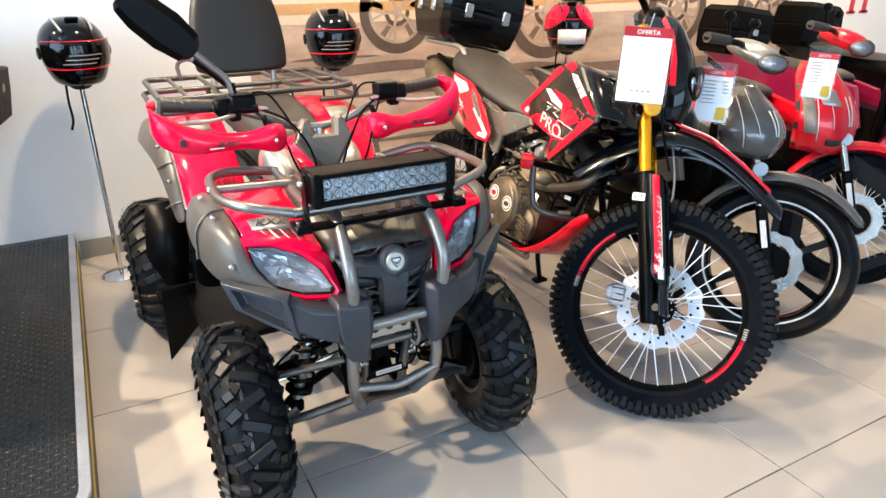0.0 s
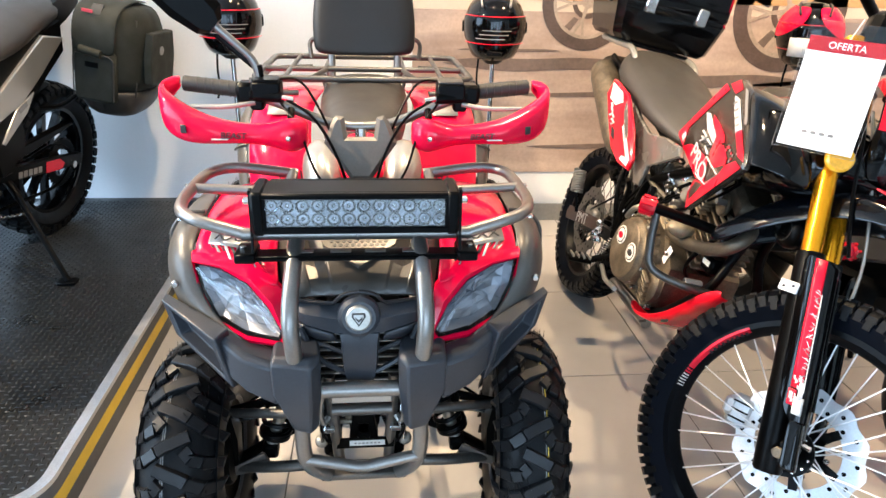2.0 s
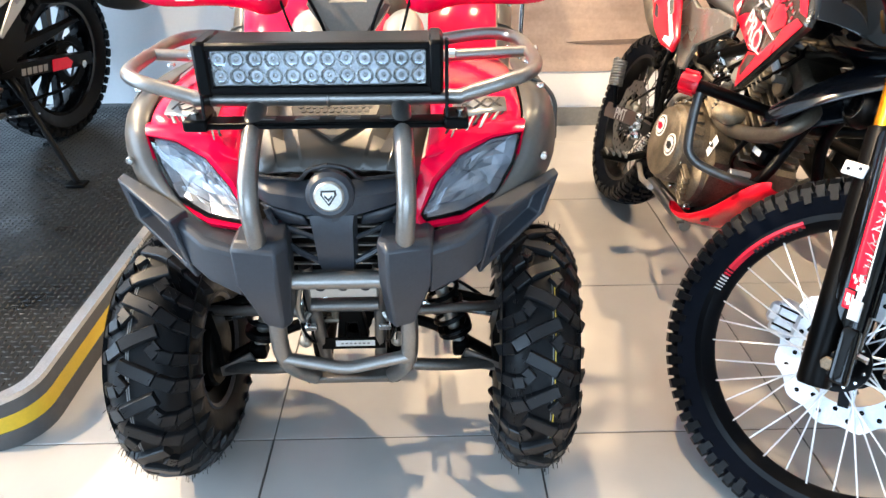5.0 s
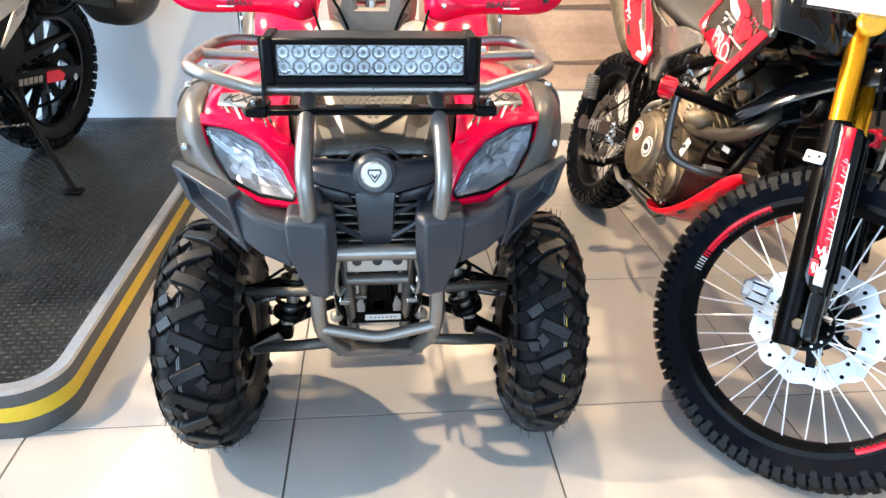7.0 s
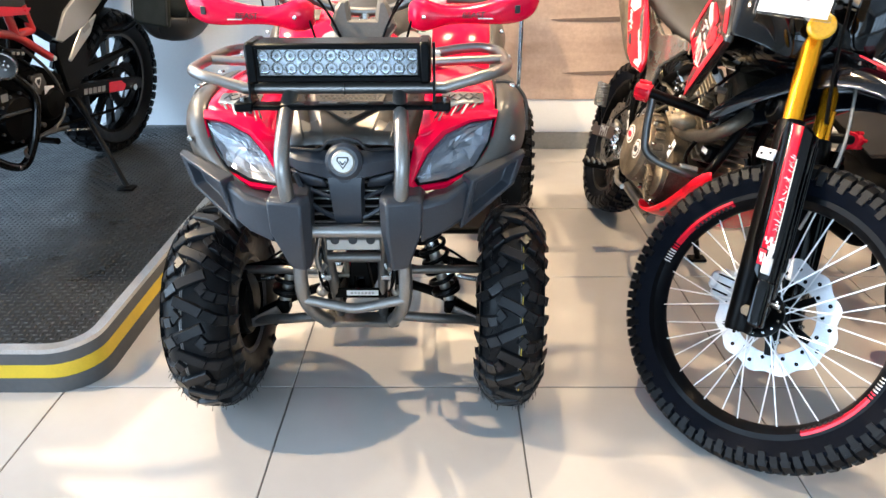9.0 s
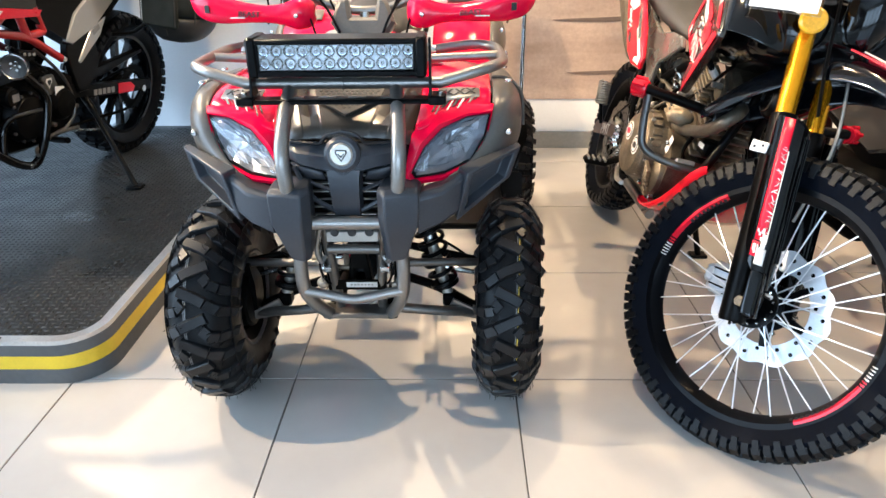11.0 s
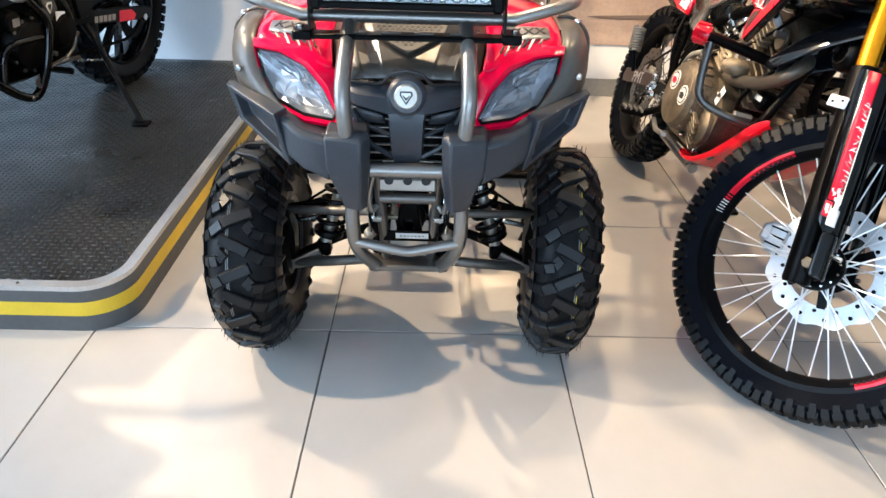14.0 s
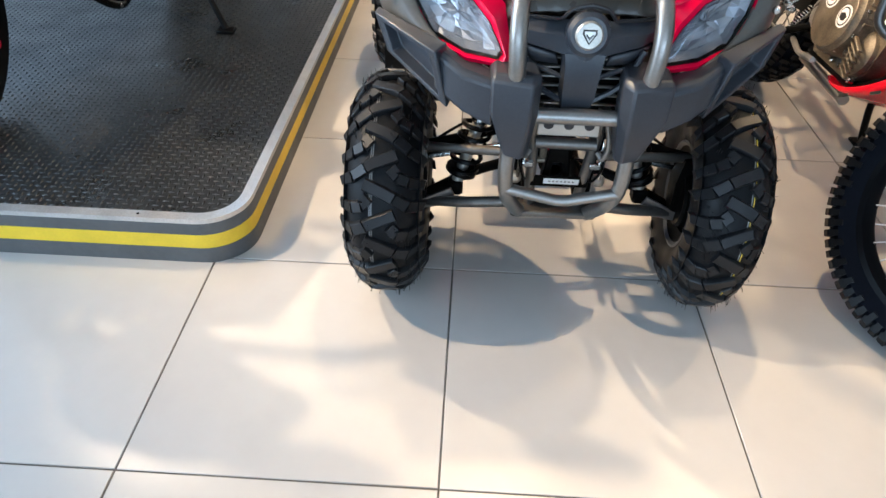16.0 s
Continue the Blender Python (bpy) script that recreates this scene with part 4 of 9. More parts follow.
# light bar
bar = part("light_bar", Geo().box((0.326, 0.066, 0.070), (0, -0.140, 0.8845), 0.003), BLACK, quad, "black light bar with two rows of clear lenses")
for z, h in ((0.9145, 0.011), (0.8555, 0.013)):
    part("bezel", Geo().box((0.316, 0.012, h), (0, -0.177, z), 0.003), BLACK, bar)
for s in (-1, 1):
    part("end_cap", Geo().box((0.022, 0.084, 0.076), (0.160 * s, -0.143, 0.8845), 0.005), BLACK, bar)
    part("bezel", Geo().box((0.008, 0.010, 0.056), (0.150 * s, -0.177, 0.8845), 0.002), BLACK, bar)
part("reflector_plate", Geo().box((0.298, 0.004, 0.048), (0, -0.1742, 0.886), 0.001), REFLECTOR, bar)
cup = to_mesh("reflector", Geo().lathe([(0.0118, -0.0035), (0.0126, -0.0035), (0.0126, 0.0), (0.0118, -0.0015), (0.0085, 0.0005), (0.0045, 0.001), (0.0025, -0.0035), (0.0003, -0.0045), (0.0003, 0.0015), (0.009, 0.0015), (0.0118, 0.0)], "y", 9), LED_CUP, 8)
for i in range(12):
    for j in range(2):
        part("reflector", cup, LED_CUP, bar, m=pose(-0.1375 + i * 0.025, -0.1768, 0.8745 + j * 0.0232, 0, (i * 37 + j * 51) % 30, 0))
part("cover", Geo().box((0.294, 0.0015, 0.047), (0, -0.1838, 0.886), 0.0005), LENS, bar, "clear cover").visible_shadow = False
for k in range(6):
    part("fin", Geo().box((0.30, 0.003, 0.06), (0, -0.106 + k * 0.0045, 0.884), 0.0008), BLACK, bar)
for s in (-1, 1):
    part("bracket", Geo().prism([(-0.165, 0.796), (-0.118, 0.796), (-0.122, 0.865), (-0.135, 0.915), (-0.150, 0.915), (-0.152, 0.865)], 0.005, Matrix.Translation((0.1765 * s, 0, 0)) @ pose(0, 0, 0, 0, 0, 90) @ pose(0, 0, 0), 0.001), BLACK, bar)
    part("foot", Geo().box((0.036, 0.056, 0.018), (0.190 * s, -0.142, 0.799), 0.003), BLACK, bar)
    part("bolt", Geo().disc(0.007, 0.014, "x", 8, (0.183 * s, -0.137, 0.893), 0.002), STEEL, bar)
    part("bolt", Geo().disc(0.006, 0.006, "z", 10, (0.196 * s, -0.142, 0.810), 0.001), STEEL, bar)
bar.location = (0, 0.020, -0.011)
rail = part("mount_rail", Geo().box((0.365, 0.034, 0.006), (0, -0.148, 0.799), 0.0015), BLACK, bar)
part("mount_rail", Geo().box((0.365, 0.004, 0.009), (0, -0.1630, 0.7965), 0.0012), BLACK, bar)
for x in (-0.095, -0.03, 0.03, 0.095):
    part("slot", Geo().box((0.036, 0.012, 0.002), (x, -0.146, 0.8026), 0.0008), TUBE, rail, "slot showing pale metal")

# front rack, bull bar and lower guard
rack = part("front_rack", Geo().tube([(-0.19, -0.098, 0.812), (-0.303, -0.085, 0.842), (-0.332, 0.02, 0.832), (-0.324, 0.205, 0.832), (-0.27, 0.235, 0.836), (-0.14, 0.245, 0.815)], 0.0115, 12, 0.05), TUBE, quad, "gunmetal tube rack")
part("rail", Geo().tube([(0.19, -0.098, 0.812), (0.303, -0.085, 0.842), (0.332, 0.02, 0.832), (0.324, 0.205, 0.832), (0.27, 0.235, 0.836), (0.14, 0.245, 0.815)], 0.0115, 12, 0.05), TUBE, rack)
part("rail", Geo().tube([(-0.2, -0.100, 0.814), (0.2, -0.100, 0.814)], 0.0115, 12, 0), TUBE, rack)
part("rail_joint", Geo().disc(0.0135, 0.005, "x", 16, (0, -0.100, 0.814), 0.001), TUBE, rack)
for s in (-1, 1):
    part("rail", Geo().tube([(0.330 * s, 0.10, 0.832), (0.15 * s, 0.09, 0.826)], 0.010, 10, 0), TUBE, rack)
    part("rail", Geo().tube([(0.155 * s, -0.098, 0.812), (0.15 * s, 0.245, 0.818)], 0.010, 10, 0), TUBE, rack)
    part("leg", Geo().tube([(0.15 * s, 0.20, 0.815), (0.145 * s, 0.20, 0.77)], 0.010, 10, 0), TUBE, rack)
    part("end_bolt", Geo().disc(0.009, 0.008, "x", 8, (0.339 * s, 0.10, 0.832), 0.002), STEEL, rack)
    part("bull_bar_tube", Geo().tube([(0.108 * s, -0.196, 0.585), (0.112 * s, -0.208, 0.64), (0.116 * s, -0.205, 0.70), (0.112 * s, -0.155, 0.765), (0.107 * s, -0.095, 0.806)], 0.0148, 14, 0.07), TUBE, quad, "polished gunmetal bull bar tube")
    part("tube_collar", Geo().disc(0.0185, 0.008, "z", 20, (0.108 * s, -0.199, 0.618), 0.003), BUMPER, quad)
    g = Geo().loft([[(x * s, y, z) for x, y in ring] for z, ring in (
        (0.628, ((0.070, -0.198), (0.084, -0.212), (0.148, -0.202), (0.150, -0.13), (0.078, -0.13))),
        (0.618, ((0.067, -0.205), (0.083, -0.228), (0.153, -0.213), (0.156, -0.13), (0.075, -0.13))),
        (0.555, ((0.068, -0.208), (0.084, -0.234), (0.151, -0.216), (0.154, -0.13), (0.077, -0.13))),
        (0.470, ((0.078, -0.194), (0.090, -0.211), (0.124, -0.198), (0.127, -0.13), (0.083, -0.13))),
        (0.461, ((0.082, -0.190), (0.091, -0.205), (0.120, -0.193), (0.122, -0.135), (0.086, -0.135))))])
    part("bumper_block", g, BUMPER, quad, "charcoal plastic bumper block", sharp=25, bevel=0.004)
    g = Geo().loft([[(x * s, y, z) for y, z in ring] for x, ring in (
        (0.148, ((-0.198, 0.613), (-0.207, 0.602), (-0.204, 0.528), (-0.17, 0.510), (-0.15, 0.54), (-0.15, 0.61))),
        (0.200, ((-0.180, 0.622), (-0.192, 0.611), (-0.186, 0.545), (-0.15, 0.530), (-0.13, 0.56), (-0.13, 0.62))),
        (0.252, ((-0.140, 0.646), (-0.154, 0.636), (-0.150, 0.572), (-0.12, 0.552), (-0.10, 0.575), (-0.10, 0.642))))])
    part("bumper_arm", g, BUMPER, quad, "charcoal plastic bumper arm", sharp=25, bevel=0.004)
    face = [Vector((x * s, y, z)) for x, y, z in ((0.250, -0.172, 0.646), (0.367, -0.060, 0.669), (0.344, -0.076, 0.604), (0.228, -0.164, 0.538))]
    nrm = (face[1] - face[0]).cross(face[3] - face[0]).normalized()
    if nrm.y > 0:
        nrm = -nrm
    back = [Vector((x * s, y, z)) for x, y, z in ((0.232, -0.140, 0.650), (0.362, -0.040, 0.672), (0.338, -0.046, 0.598), (0.222, -0.128, 0.536))]
    c = sum(face, Vector()) / 4
    lip = lambda k, d: [c + (p - c) * k - nrm * d for p in face]
    g = Geo().loft([back, [p.lerp(q, 0.9) for p, q in zip(back, face)], lip(0.985, -0.001), lip(0.76, -0.001), lip(0.73, 0.022), lip(0.60, 0.022)])
    part("bumper_wing", g, BUMPER, quad, "angular charcoal wing plate with a recess", sharp=14, bevel=0.0025)
part("cross_bar", Geo().tube([(-0.088, -0.188, 0.545), (0.088, -0.188, 0.545)], 0.0145, 14, 0), TUBE, quad)
for s in (-1, 1):
    part("bar_end", Geo().disc(0.019, 0.008, "x", 18, (0.077 * s, -0.188, 0.545), 0.002), TUBE, quad)
    part("guard_tube", Geo().tube([(0.110 * s, -0.165, 0.49), (0.113 * s, -0.170, 0.385), (0.100 * s, -0.148, 0.330), (0.072 * s, -0.098, 0.268)], 0.0150, 14, 0.05), TUBE, quad, "gunmetal skid guard tube")
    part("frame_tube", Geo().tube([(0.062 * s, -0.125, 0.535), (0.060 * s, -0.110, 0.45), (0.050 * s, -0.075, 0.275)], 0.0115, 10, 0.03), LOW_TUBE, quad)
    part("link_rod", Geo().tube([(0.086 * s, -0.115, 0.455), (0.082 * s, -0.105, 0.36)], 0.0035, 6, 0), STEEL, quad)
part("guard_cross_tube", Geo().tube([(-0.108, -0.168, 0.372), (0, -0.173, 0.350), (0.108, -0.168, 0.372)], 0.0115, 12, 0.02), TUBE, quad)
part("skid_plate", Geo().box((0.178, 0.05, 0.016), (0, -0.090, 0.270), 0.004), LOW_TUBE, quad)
part("upper_plate", Geo().box((0.118, 0.012, 0.028), (0, -0.130, 0.488), 0.003), SILVER, quad, "bright drilled plate")
for x in (-0.038, 0, 0.038):
    part("plate_hole", Geo().disc(0.0095, 0.003, "y", 14, (x, -0.1365, 0.499), 0.0005), INK, quad)
part("tow_cross", Geo().tube([(-0.058, -0.128, 0.455), (0.058, -0.128, 0.455)], 0.012, 10, 0), LOW_TUBE, quad)
lab = part("label_plate", Geo().box((0.118, 0.004, 0.026), (0.004, -0.098, 0.3475), 0.001), IRON, quad)
part("sticker", Geo().box((0.072, 0.001, 0.013), (0.008, -0.1005, 0.3485), 0.0003), PAPER, lab, "white label with tiny print")
for k in range(7):
    part("print_bar", Geo().box((0.0045, 0.0006, 0.0028), (-0.016 + k * 0.0080, -0.1013, 0.3485), 0.0001), DECAL_GREY, lab)

# suspension and chassis
for s in (-1, 1):
    for y in (-0.055, 0.12):
        # rear arm tubes near black: shade behind the front ones put into colour
        part("lower_arm", Geo().tube([(0.062 * s, y, 0.262), (0.18 * s, y * 0.7, 0.240), (0.305 * s, 0.01, 0.205)], 0.0125, 10, 0.04), LOW_TUBE if y < 0 else IRON, quad, "gunmetal suspension arm, its rear tube darkened")
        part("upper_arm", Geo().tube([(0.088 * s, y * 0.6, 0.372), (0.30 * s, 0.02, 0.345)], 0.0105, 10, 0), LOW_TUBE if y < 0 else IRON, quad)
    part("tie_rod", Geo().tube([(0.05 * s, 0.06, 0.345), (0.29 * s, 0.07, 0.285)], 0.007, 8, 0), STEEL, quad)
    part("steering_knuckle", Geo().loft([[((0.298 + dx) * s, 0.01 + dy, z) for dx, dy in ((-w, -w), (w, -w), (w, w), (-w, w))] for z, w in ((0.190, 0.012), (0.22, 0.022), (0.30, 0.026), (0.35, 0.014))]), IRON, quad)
    part("brake_hose", Geo().tube([(0.295 * s, 0.04, 0.32), (0.22 * s, 0.06, 0.37), (0.16 * s, 0.07, 0.40), (0.10 * s, 0.08, 0.44)], 0.0035, 6, 0.04), BLACK, quad)
    a, b = Vector((0.118 * s, 0.050, 0.56)), Vector((0.210 * s, 0.022, 0.243))
    shock = part("shock_absorber", Geo().tube([a, b], 0.0135, 12, 0), ALLOY, quad, "shock absorber with black coil spring")
    d = b - a
    part("spring", helix(Geo(), a + d * 0.10, a + d * 0.86, 0.032, 9, 0.0056), BLACK, shock)
    part("spring_cup", Geo().tube([a + d * 0.855, a + d * 0.885], 0.036, 18, 0), BLACK, shock)
    part("damper_body", Geo().tube([a + d * 0.10, a + d * 0.50], 0.0185, 16, 0), STEEL, shock)
    part("spring_cup", Geo().tube([a + d * 0.02, a + d * 0.12], 0.022, 16, 0), STEEL, shock)
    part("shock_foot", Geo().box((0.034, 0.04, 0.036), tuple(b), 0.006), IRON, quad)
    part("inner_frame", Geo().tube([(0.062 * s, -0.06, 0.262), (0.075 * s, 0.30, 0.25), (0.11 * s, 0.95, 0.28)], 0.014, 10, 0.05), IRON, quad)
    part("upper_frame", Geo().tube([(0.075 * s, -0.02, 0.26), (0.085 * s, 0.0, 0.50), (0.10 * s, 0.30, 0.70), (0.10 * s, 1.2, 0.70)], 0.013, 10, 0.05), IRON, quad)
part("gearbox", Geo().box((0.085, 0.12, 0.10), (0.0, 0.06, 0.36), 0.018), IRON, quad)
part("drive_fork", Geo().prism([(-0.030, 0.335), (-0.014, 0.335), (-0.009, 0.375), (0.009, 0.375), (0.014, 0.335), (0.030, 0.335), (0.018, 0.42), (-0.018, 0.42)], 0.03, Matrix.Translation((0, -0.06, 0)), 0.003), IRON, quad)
part("wire_plug", Geo().box((0.022, 0.02, 0.014), (-0.012, -0.055, 0.405), 0.003), DECAL_RED, quad)
for s, z0 in ((-1, 0.47), (1, 0.46)):
    for k in range(3):
        part("wire", Geo().tube([(0.06 * s, -0.10 + 0.02 * k, 0.50), (0.075 * s + 0.006 * k * s, -0.12, z0 - 0.03 * k), (0.066 * s, -0.10, 0.40 - 0.03 * k), (0.04 * s, -0.03, 0.36)], 0.0028, 5, 0.03), (BLACK, STEEL, BLACK)[k], quad)
part("drive_boot", Geo().lathe([(0.012, -0.05), (0.030, -0.045), (0.022, -0.030), (0.034, -0.022), (0.024, -0.008), (0.036, 0.0), (0.036, 0.03), (0.012, 0.03)], "y", 20, None, True, (0, 0.0, 0.345)), BLACK, quad)
for s in (-1, 1):
    part("bracket_hook", Geo().tube([(0.072 * s, -0.128, 0.505), (0.084 * s, -0.132, 0.455), (0.076 * s, -0.130, 0.420), (0.066 * s, -0.118, 0.432)], 0.006, 8, 0.02), TUBE, quad)
    part("frame_clip", Geo().box((0.022, 0.012, 0.012), (0.066 * s, -0.118, 0.40), 0.002), STEEL, quad)
    part("ball_joint", Geo().ball((0.014, 0.014, 0.014), (0.086 * s, -0.085, 0.345), 12, 8), ALLOY, quad)
    part("arm_bolt", Geo().disc(0.010, 0.016, "y", 6, (0.068 * s, -0.068, 0.262), 0.002), STEEL, quad)
    part("arm_gusset", Geo().prism([(0.20, 0.215), (0.30, 0.195), (0.30, 0.215), (0.22, 0.258)], 0.006, Matrix.Translation((0, -0.01, 0)) @ Matrix.Diagonal((s, 1, 1, 1)), 0.001), TUBE, quad)
part("brass_fitting", Geo().disc(0.008, 0.03, "z", 8, (-0.030, -0.060, 0.395), 0.002), ENGINE, quad)
part("brass_fitting", Geo().disc(0.006, 0.05, "x", 8, (-0.038, -0.058, 0.372), 0.002), ENGINE, quad)
part("engine", Geo().box((0.24, 0.40, 0.26), (0, 0.62, 0.43), 0.03), IRON, quad)
part("underbody", Geo().box((0.20, 0.85, 0.10), (0, 0.62, 0.66), 0.02), BLACK, quad)
for s in (-1, 1):
    part("floorboard", Geo().box((0.22, 0.46, 0.02), (0.265 * s, 0.56, 0.30), 0.006), BLACK, quad)
    part("splash_guard", Geo().sheet([[(0.14 * s, 0.30, 0.50), (0.26 * s, 0.32, 0.49), (0.385 * s, 0.33, 0.47)], [(0.14 * s, 0.28, 0.58), (0.26 * s, 0.30, 0.59), (0.385 * s, 0.315, 0.58)], [(0.15 * s, 0.24, 0.70), (0.27 * s, 0.26, 0.73), (0.378 * s, 0.27, 0.70)]]), BLACK, quad, subsurf=2, solid=0.006)
    part("heel_guard", Geo().sheet([[(0.335 * s, 0.78, 0.62), (0.445 * s, 0.80, 0.60)], [(0.335 * s, 0.75, 0.46), (0.47 * s, 0.77, 0.44)], [(0.36 * s, 0.72, 0.34), (0.425 * s, 0.74, 0.335)]]), BLACK, quad, "black plastic heel guard", solid=0.008)
    part("mud_flap", Geo().prism([(-0.460, 0.075), (-0.452, 0.335), (-0.345, 0.345), (-0.340, 0.20)], 0.006, Matrix.Translation((0, 0.70, 0)) @ Matrix.Diagonal((-s, 1, 1, 1)), 0.001), BLACK, quad, "black hanging mud flap")

# body panels
for s in (-1, 1):
    rows = [[(0.13, 0.26, 0.800), (0.20, 0.26, 0.802), (0.27, 0.26, 0.792), (0.314, 0.26, 0.776)],
            [(0.15, 0.06, 0.786), (0.20, 0.05, 0.788), (0.26, 0.05, 0.786), (0.308, 0.04, 0.776)],
            [(0.152, -0.05, 0.757), (0.20, -0.05, 0.766), (0.26, -0.035, 0.771), (0.305, -0.02, 0.766)],
            [(0.140, -0.108, 0.728), (0.192, -0.095, 0.745), (0.252, -0.066, 0.754), (0.303, -0.044, 0.752)],
            [(0.141, -0.120, 0.716), (0.194, -0.103, 0.735), (0.253, -0.074, 0.746), (0.302, -0.050, 0.744)]]
    pan = part("front_fender", Geo().sheet([[(x * s, y, z) for x, y, z in r] for r in rows]), RED, quad, "glossy red front fender panel", subsurf=2, solid=0.006)

    def on_panel(a, b, lift=0.0016):
        """A point over the panel; a: 0 to 1 from the back to the front, b: 0 to 1 outwards."""
        i, j = min(3, int(a * 4)), min(2, int(b * 3))
        fa, fb = a * 4 - i, b * 3 - j
        q = [Vector((r[k][0] * s, r[k][1], r[k][2])) for r in rows[i:i + 2] for k in (j, j + 1)]
        return (q[0] * (1 - fb) + q[1] * fb) * (1 - fa) + (q[2] * (1 - fb) + q[3] * fb) * fa + Vector((0, -0.0006, lift))

    def patch(name, a0, a1, b0, b1, material, lift, slant=0.0, label=""):
        g = Geo().sheet([[on_panel(a0 + (a1 - a0) * i / 3, b0 + (b1 - b0) * j / 2 + slant * i / 3, lift) for j in range(3)] for i in range(4)])
        return part(name, g, material, pan, label, solid=0.0006)

    patch("decal", 0.36, 0.53, 0.26, 0.80, SILVER, 0.0016, 0, "silver grey graphic")
    for k, (b0, wd, a1, mt) in enumerate(((0.24, 0.03, 0.66, INK), (0.31, 0.02, 0.72, DECAL_GREY), (0.37, 0.05, 0.64, INK), (0.45, 0.02, 0.70, DECAL_WHITE), (0.50, 0.04, 0.66, INK), (0.57, 0.03, 0.72, DECAL_WHITE), (0.63, 0.02, 0.62, INK), (0.68, 0.04, 0.66, DECAL_GREY), (0.75, 0.03, 0.60, INK))):
        patch("decal", 0.54, a1, b0, b0 + wd, mt, 0.0018, -0.04)
    c0, c1, c2 = on_panel(0.44, 0.52, 0.0032), on_panel(0.44, 0.72, 0.0032), on_panel(0.56, 0.52, 0.0032)
    ex = (c1 - c0) * s
    words("decal_text", "KXX", 0.034, INK, pan, frame_of(c0, ex, ex.cross(c0 - c2)), shear=0.25)
    lens = [(0.302, -0.052, 0.739), (0.250, -0.076, 0.738), (0.198, -0.107, 0.722), (0.160, -0.136, 0.688), (0.134, -0.152, 0.640), (0.141, -0.153, 0.629), (0.200, -0.134, 0.631), (0.260, -0.098, 0.648), (0.291, -0.066, 0.692)]
    lens = [Vector((x * s, y, z)) for x, y, z in lens]
    rim = [(0.307, -0.042, 0.754), (0.250, -0.060, 0.758), (0.180, -0.086, 0.750), (0.136, -0.116, 0.712), (0.119, -0.150, 0.630), (0.124, -0.150, 0.612), (0.198, -0.140, 0.619), (0.266, -0.100, 0.638), (0.300, -0.060, 0.684)]
    rim = [Vector((x * s, y, z)) for x, y, z in rim]
    mid = [p.lerp(q, 0.30) + Vector((0, -0.008, 0)) for p, q in zip(lens, rim)]
    part("headlight_surround", Geo().loft([ring_scale(lens, 0.97, 0.010), lens, mid, rim, [p + Vector((0, 0.014, 0)) for p in rim]], False, False), RED, quad, "glossy red headlight surround", solid=0.004)
    ribbed = []
    for k, dy in ((0.99, 0.004), (0.86, 0.024), (0.62, 0.040), (0.34, 0.050), (0.02, 0.054)):
        ring = ring_scale(lens, k, dy)
        ribbed.append([ring[q // 6].lerp(ring[(q // 6 + 1) % 9], (q % 6) / 6) + Vector((0, (0.0045 if q % 2 else -0.0045) * (k < 0.95), (0.002 if q % 3 else -0.003) * (k < 0.95))) for q in range(54)])
    lamp_ob = part("headlight", Geo().loft(ribbed, False), REFLECTOR, quad, "faceted clear headlight", sharp=10)
    dome = []
    for k, dy in ((1.0, 0.002), (0.975, -0.004), (0.92, -0.009), (0.82, -0.0135), (0.66, -0.017), (0.45, -0.0195), (0.2, -0.021), (0.01, -0.0212)):
        ring = ring_scale(lens, k, dy)
        dome.append([ring[q // 3].lerp(ring[(q // 3 + 1) % 9], (q % 3) / 3) for q in range(27)])
    part("lens", Geo().loft(dome, False), LENS, lamp_ob, "clear lens", sharp=180).visible_shadow = False
    part("dark_edge", Geo().loft([ring_scale(lens, 0.985, -0.002), ring_scale(lens, 0.94, 0.004), ring_scale(lens, 0.93, 0.012), ring_scale(lens, 0.985, 0.012)], False, True), BLACK, lamp_ob, "black lamp edge")
    rnd = random.Random(7)
    levels = []
    for k, dy in ((0.93, 0.008), (0.72, 0.020), (0.50, 0.028), (0.27, 0.032), (0.03, 0.034)):
        ring = ring_scale(lens, k, dy)
        levels.append([ring[q // 2].lerp(ring[(q // 2 + 1) % 9], (q % 2) / 2 + rnd.uniform(-0.15, 0.15)) for q in range(18)])
    for i in range(4):
        for q in range(18):
            quad_ = [levels[i][q], levels[i][(q + 1) % 18], levels[i + 1][(q + 1) % 18], levels[i + 1][q]]
            quad_ = [v + Vector((0, rnd.uniform(-0.003, 0.003), 0)) for v in quad_]
            part("facet", Geo().loft([quad_, [v + Vector((0, 0.006, 0)) for v in quad_]]), FACET, lamp_ob, sharp=10)
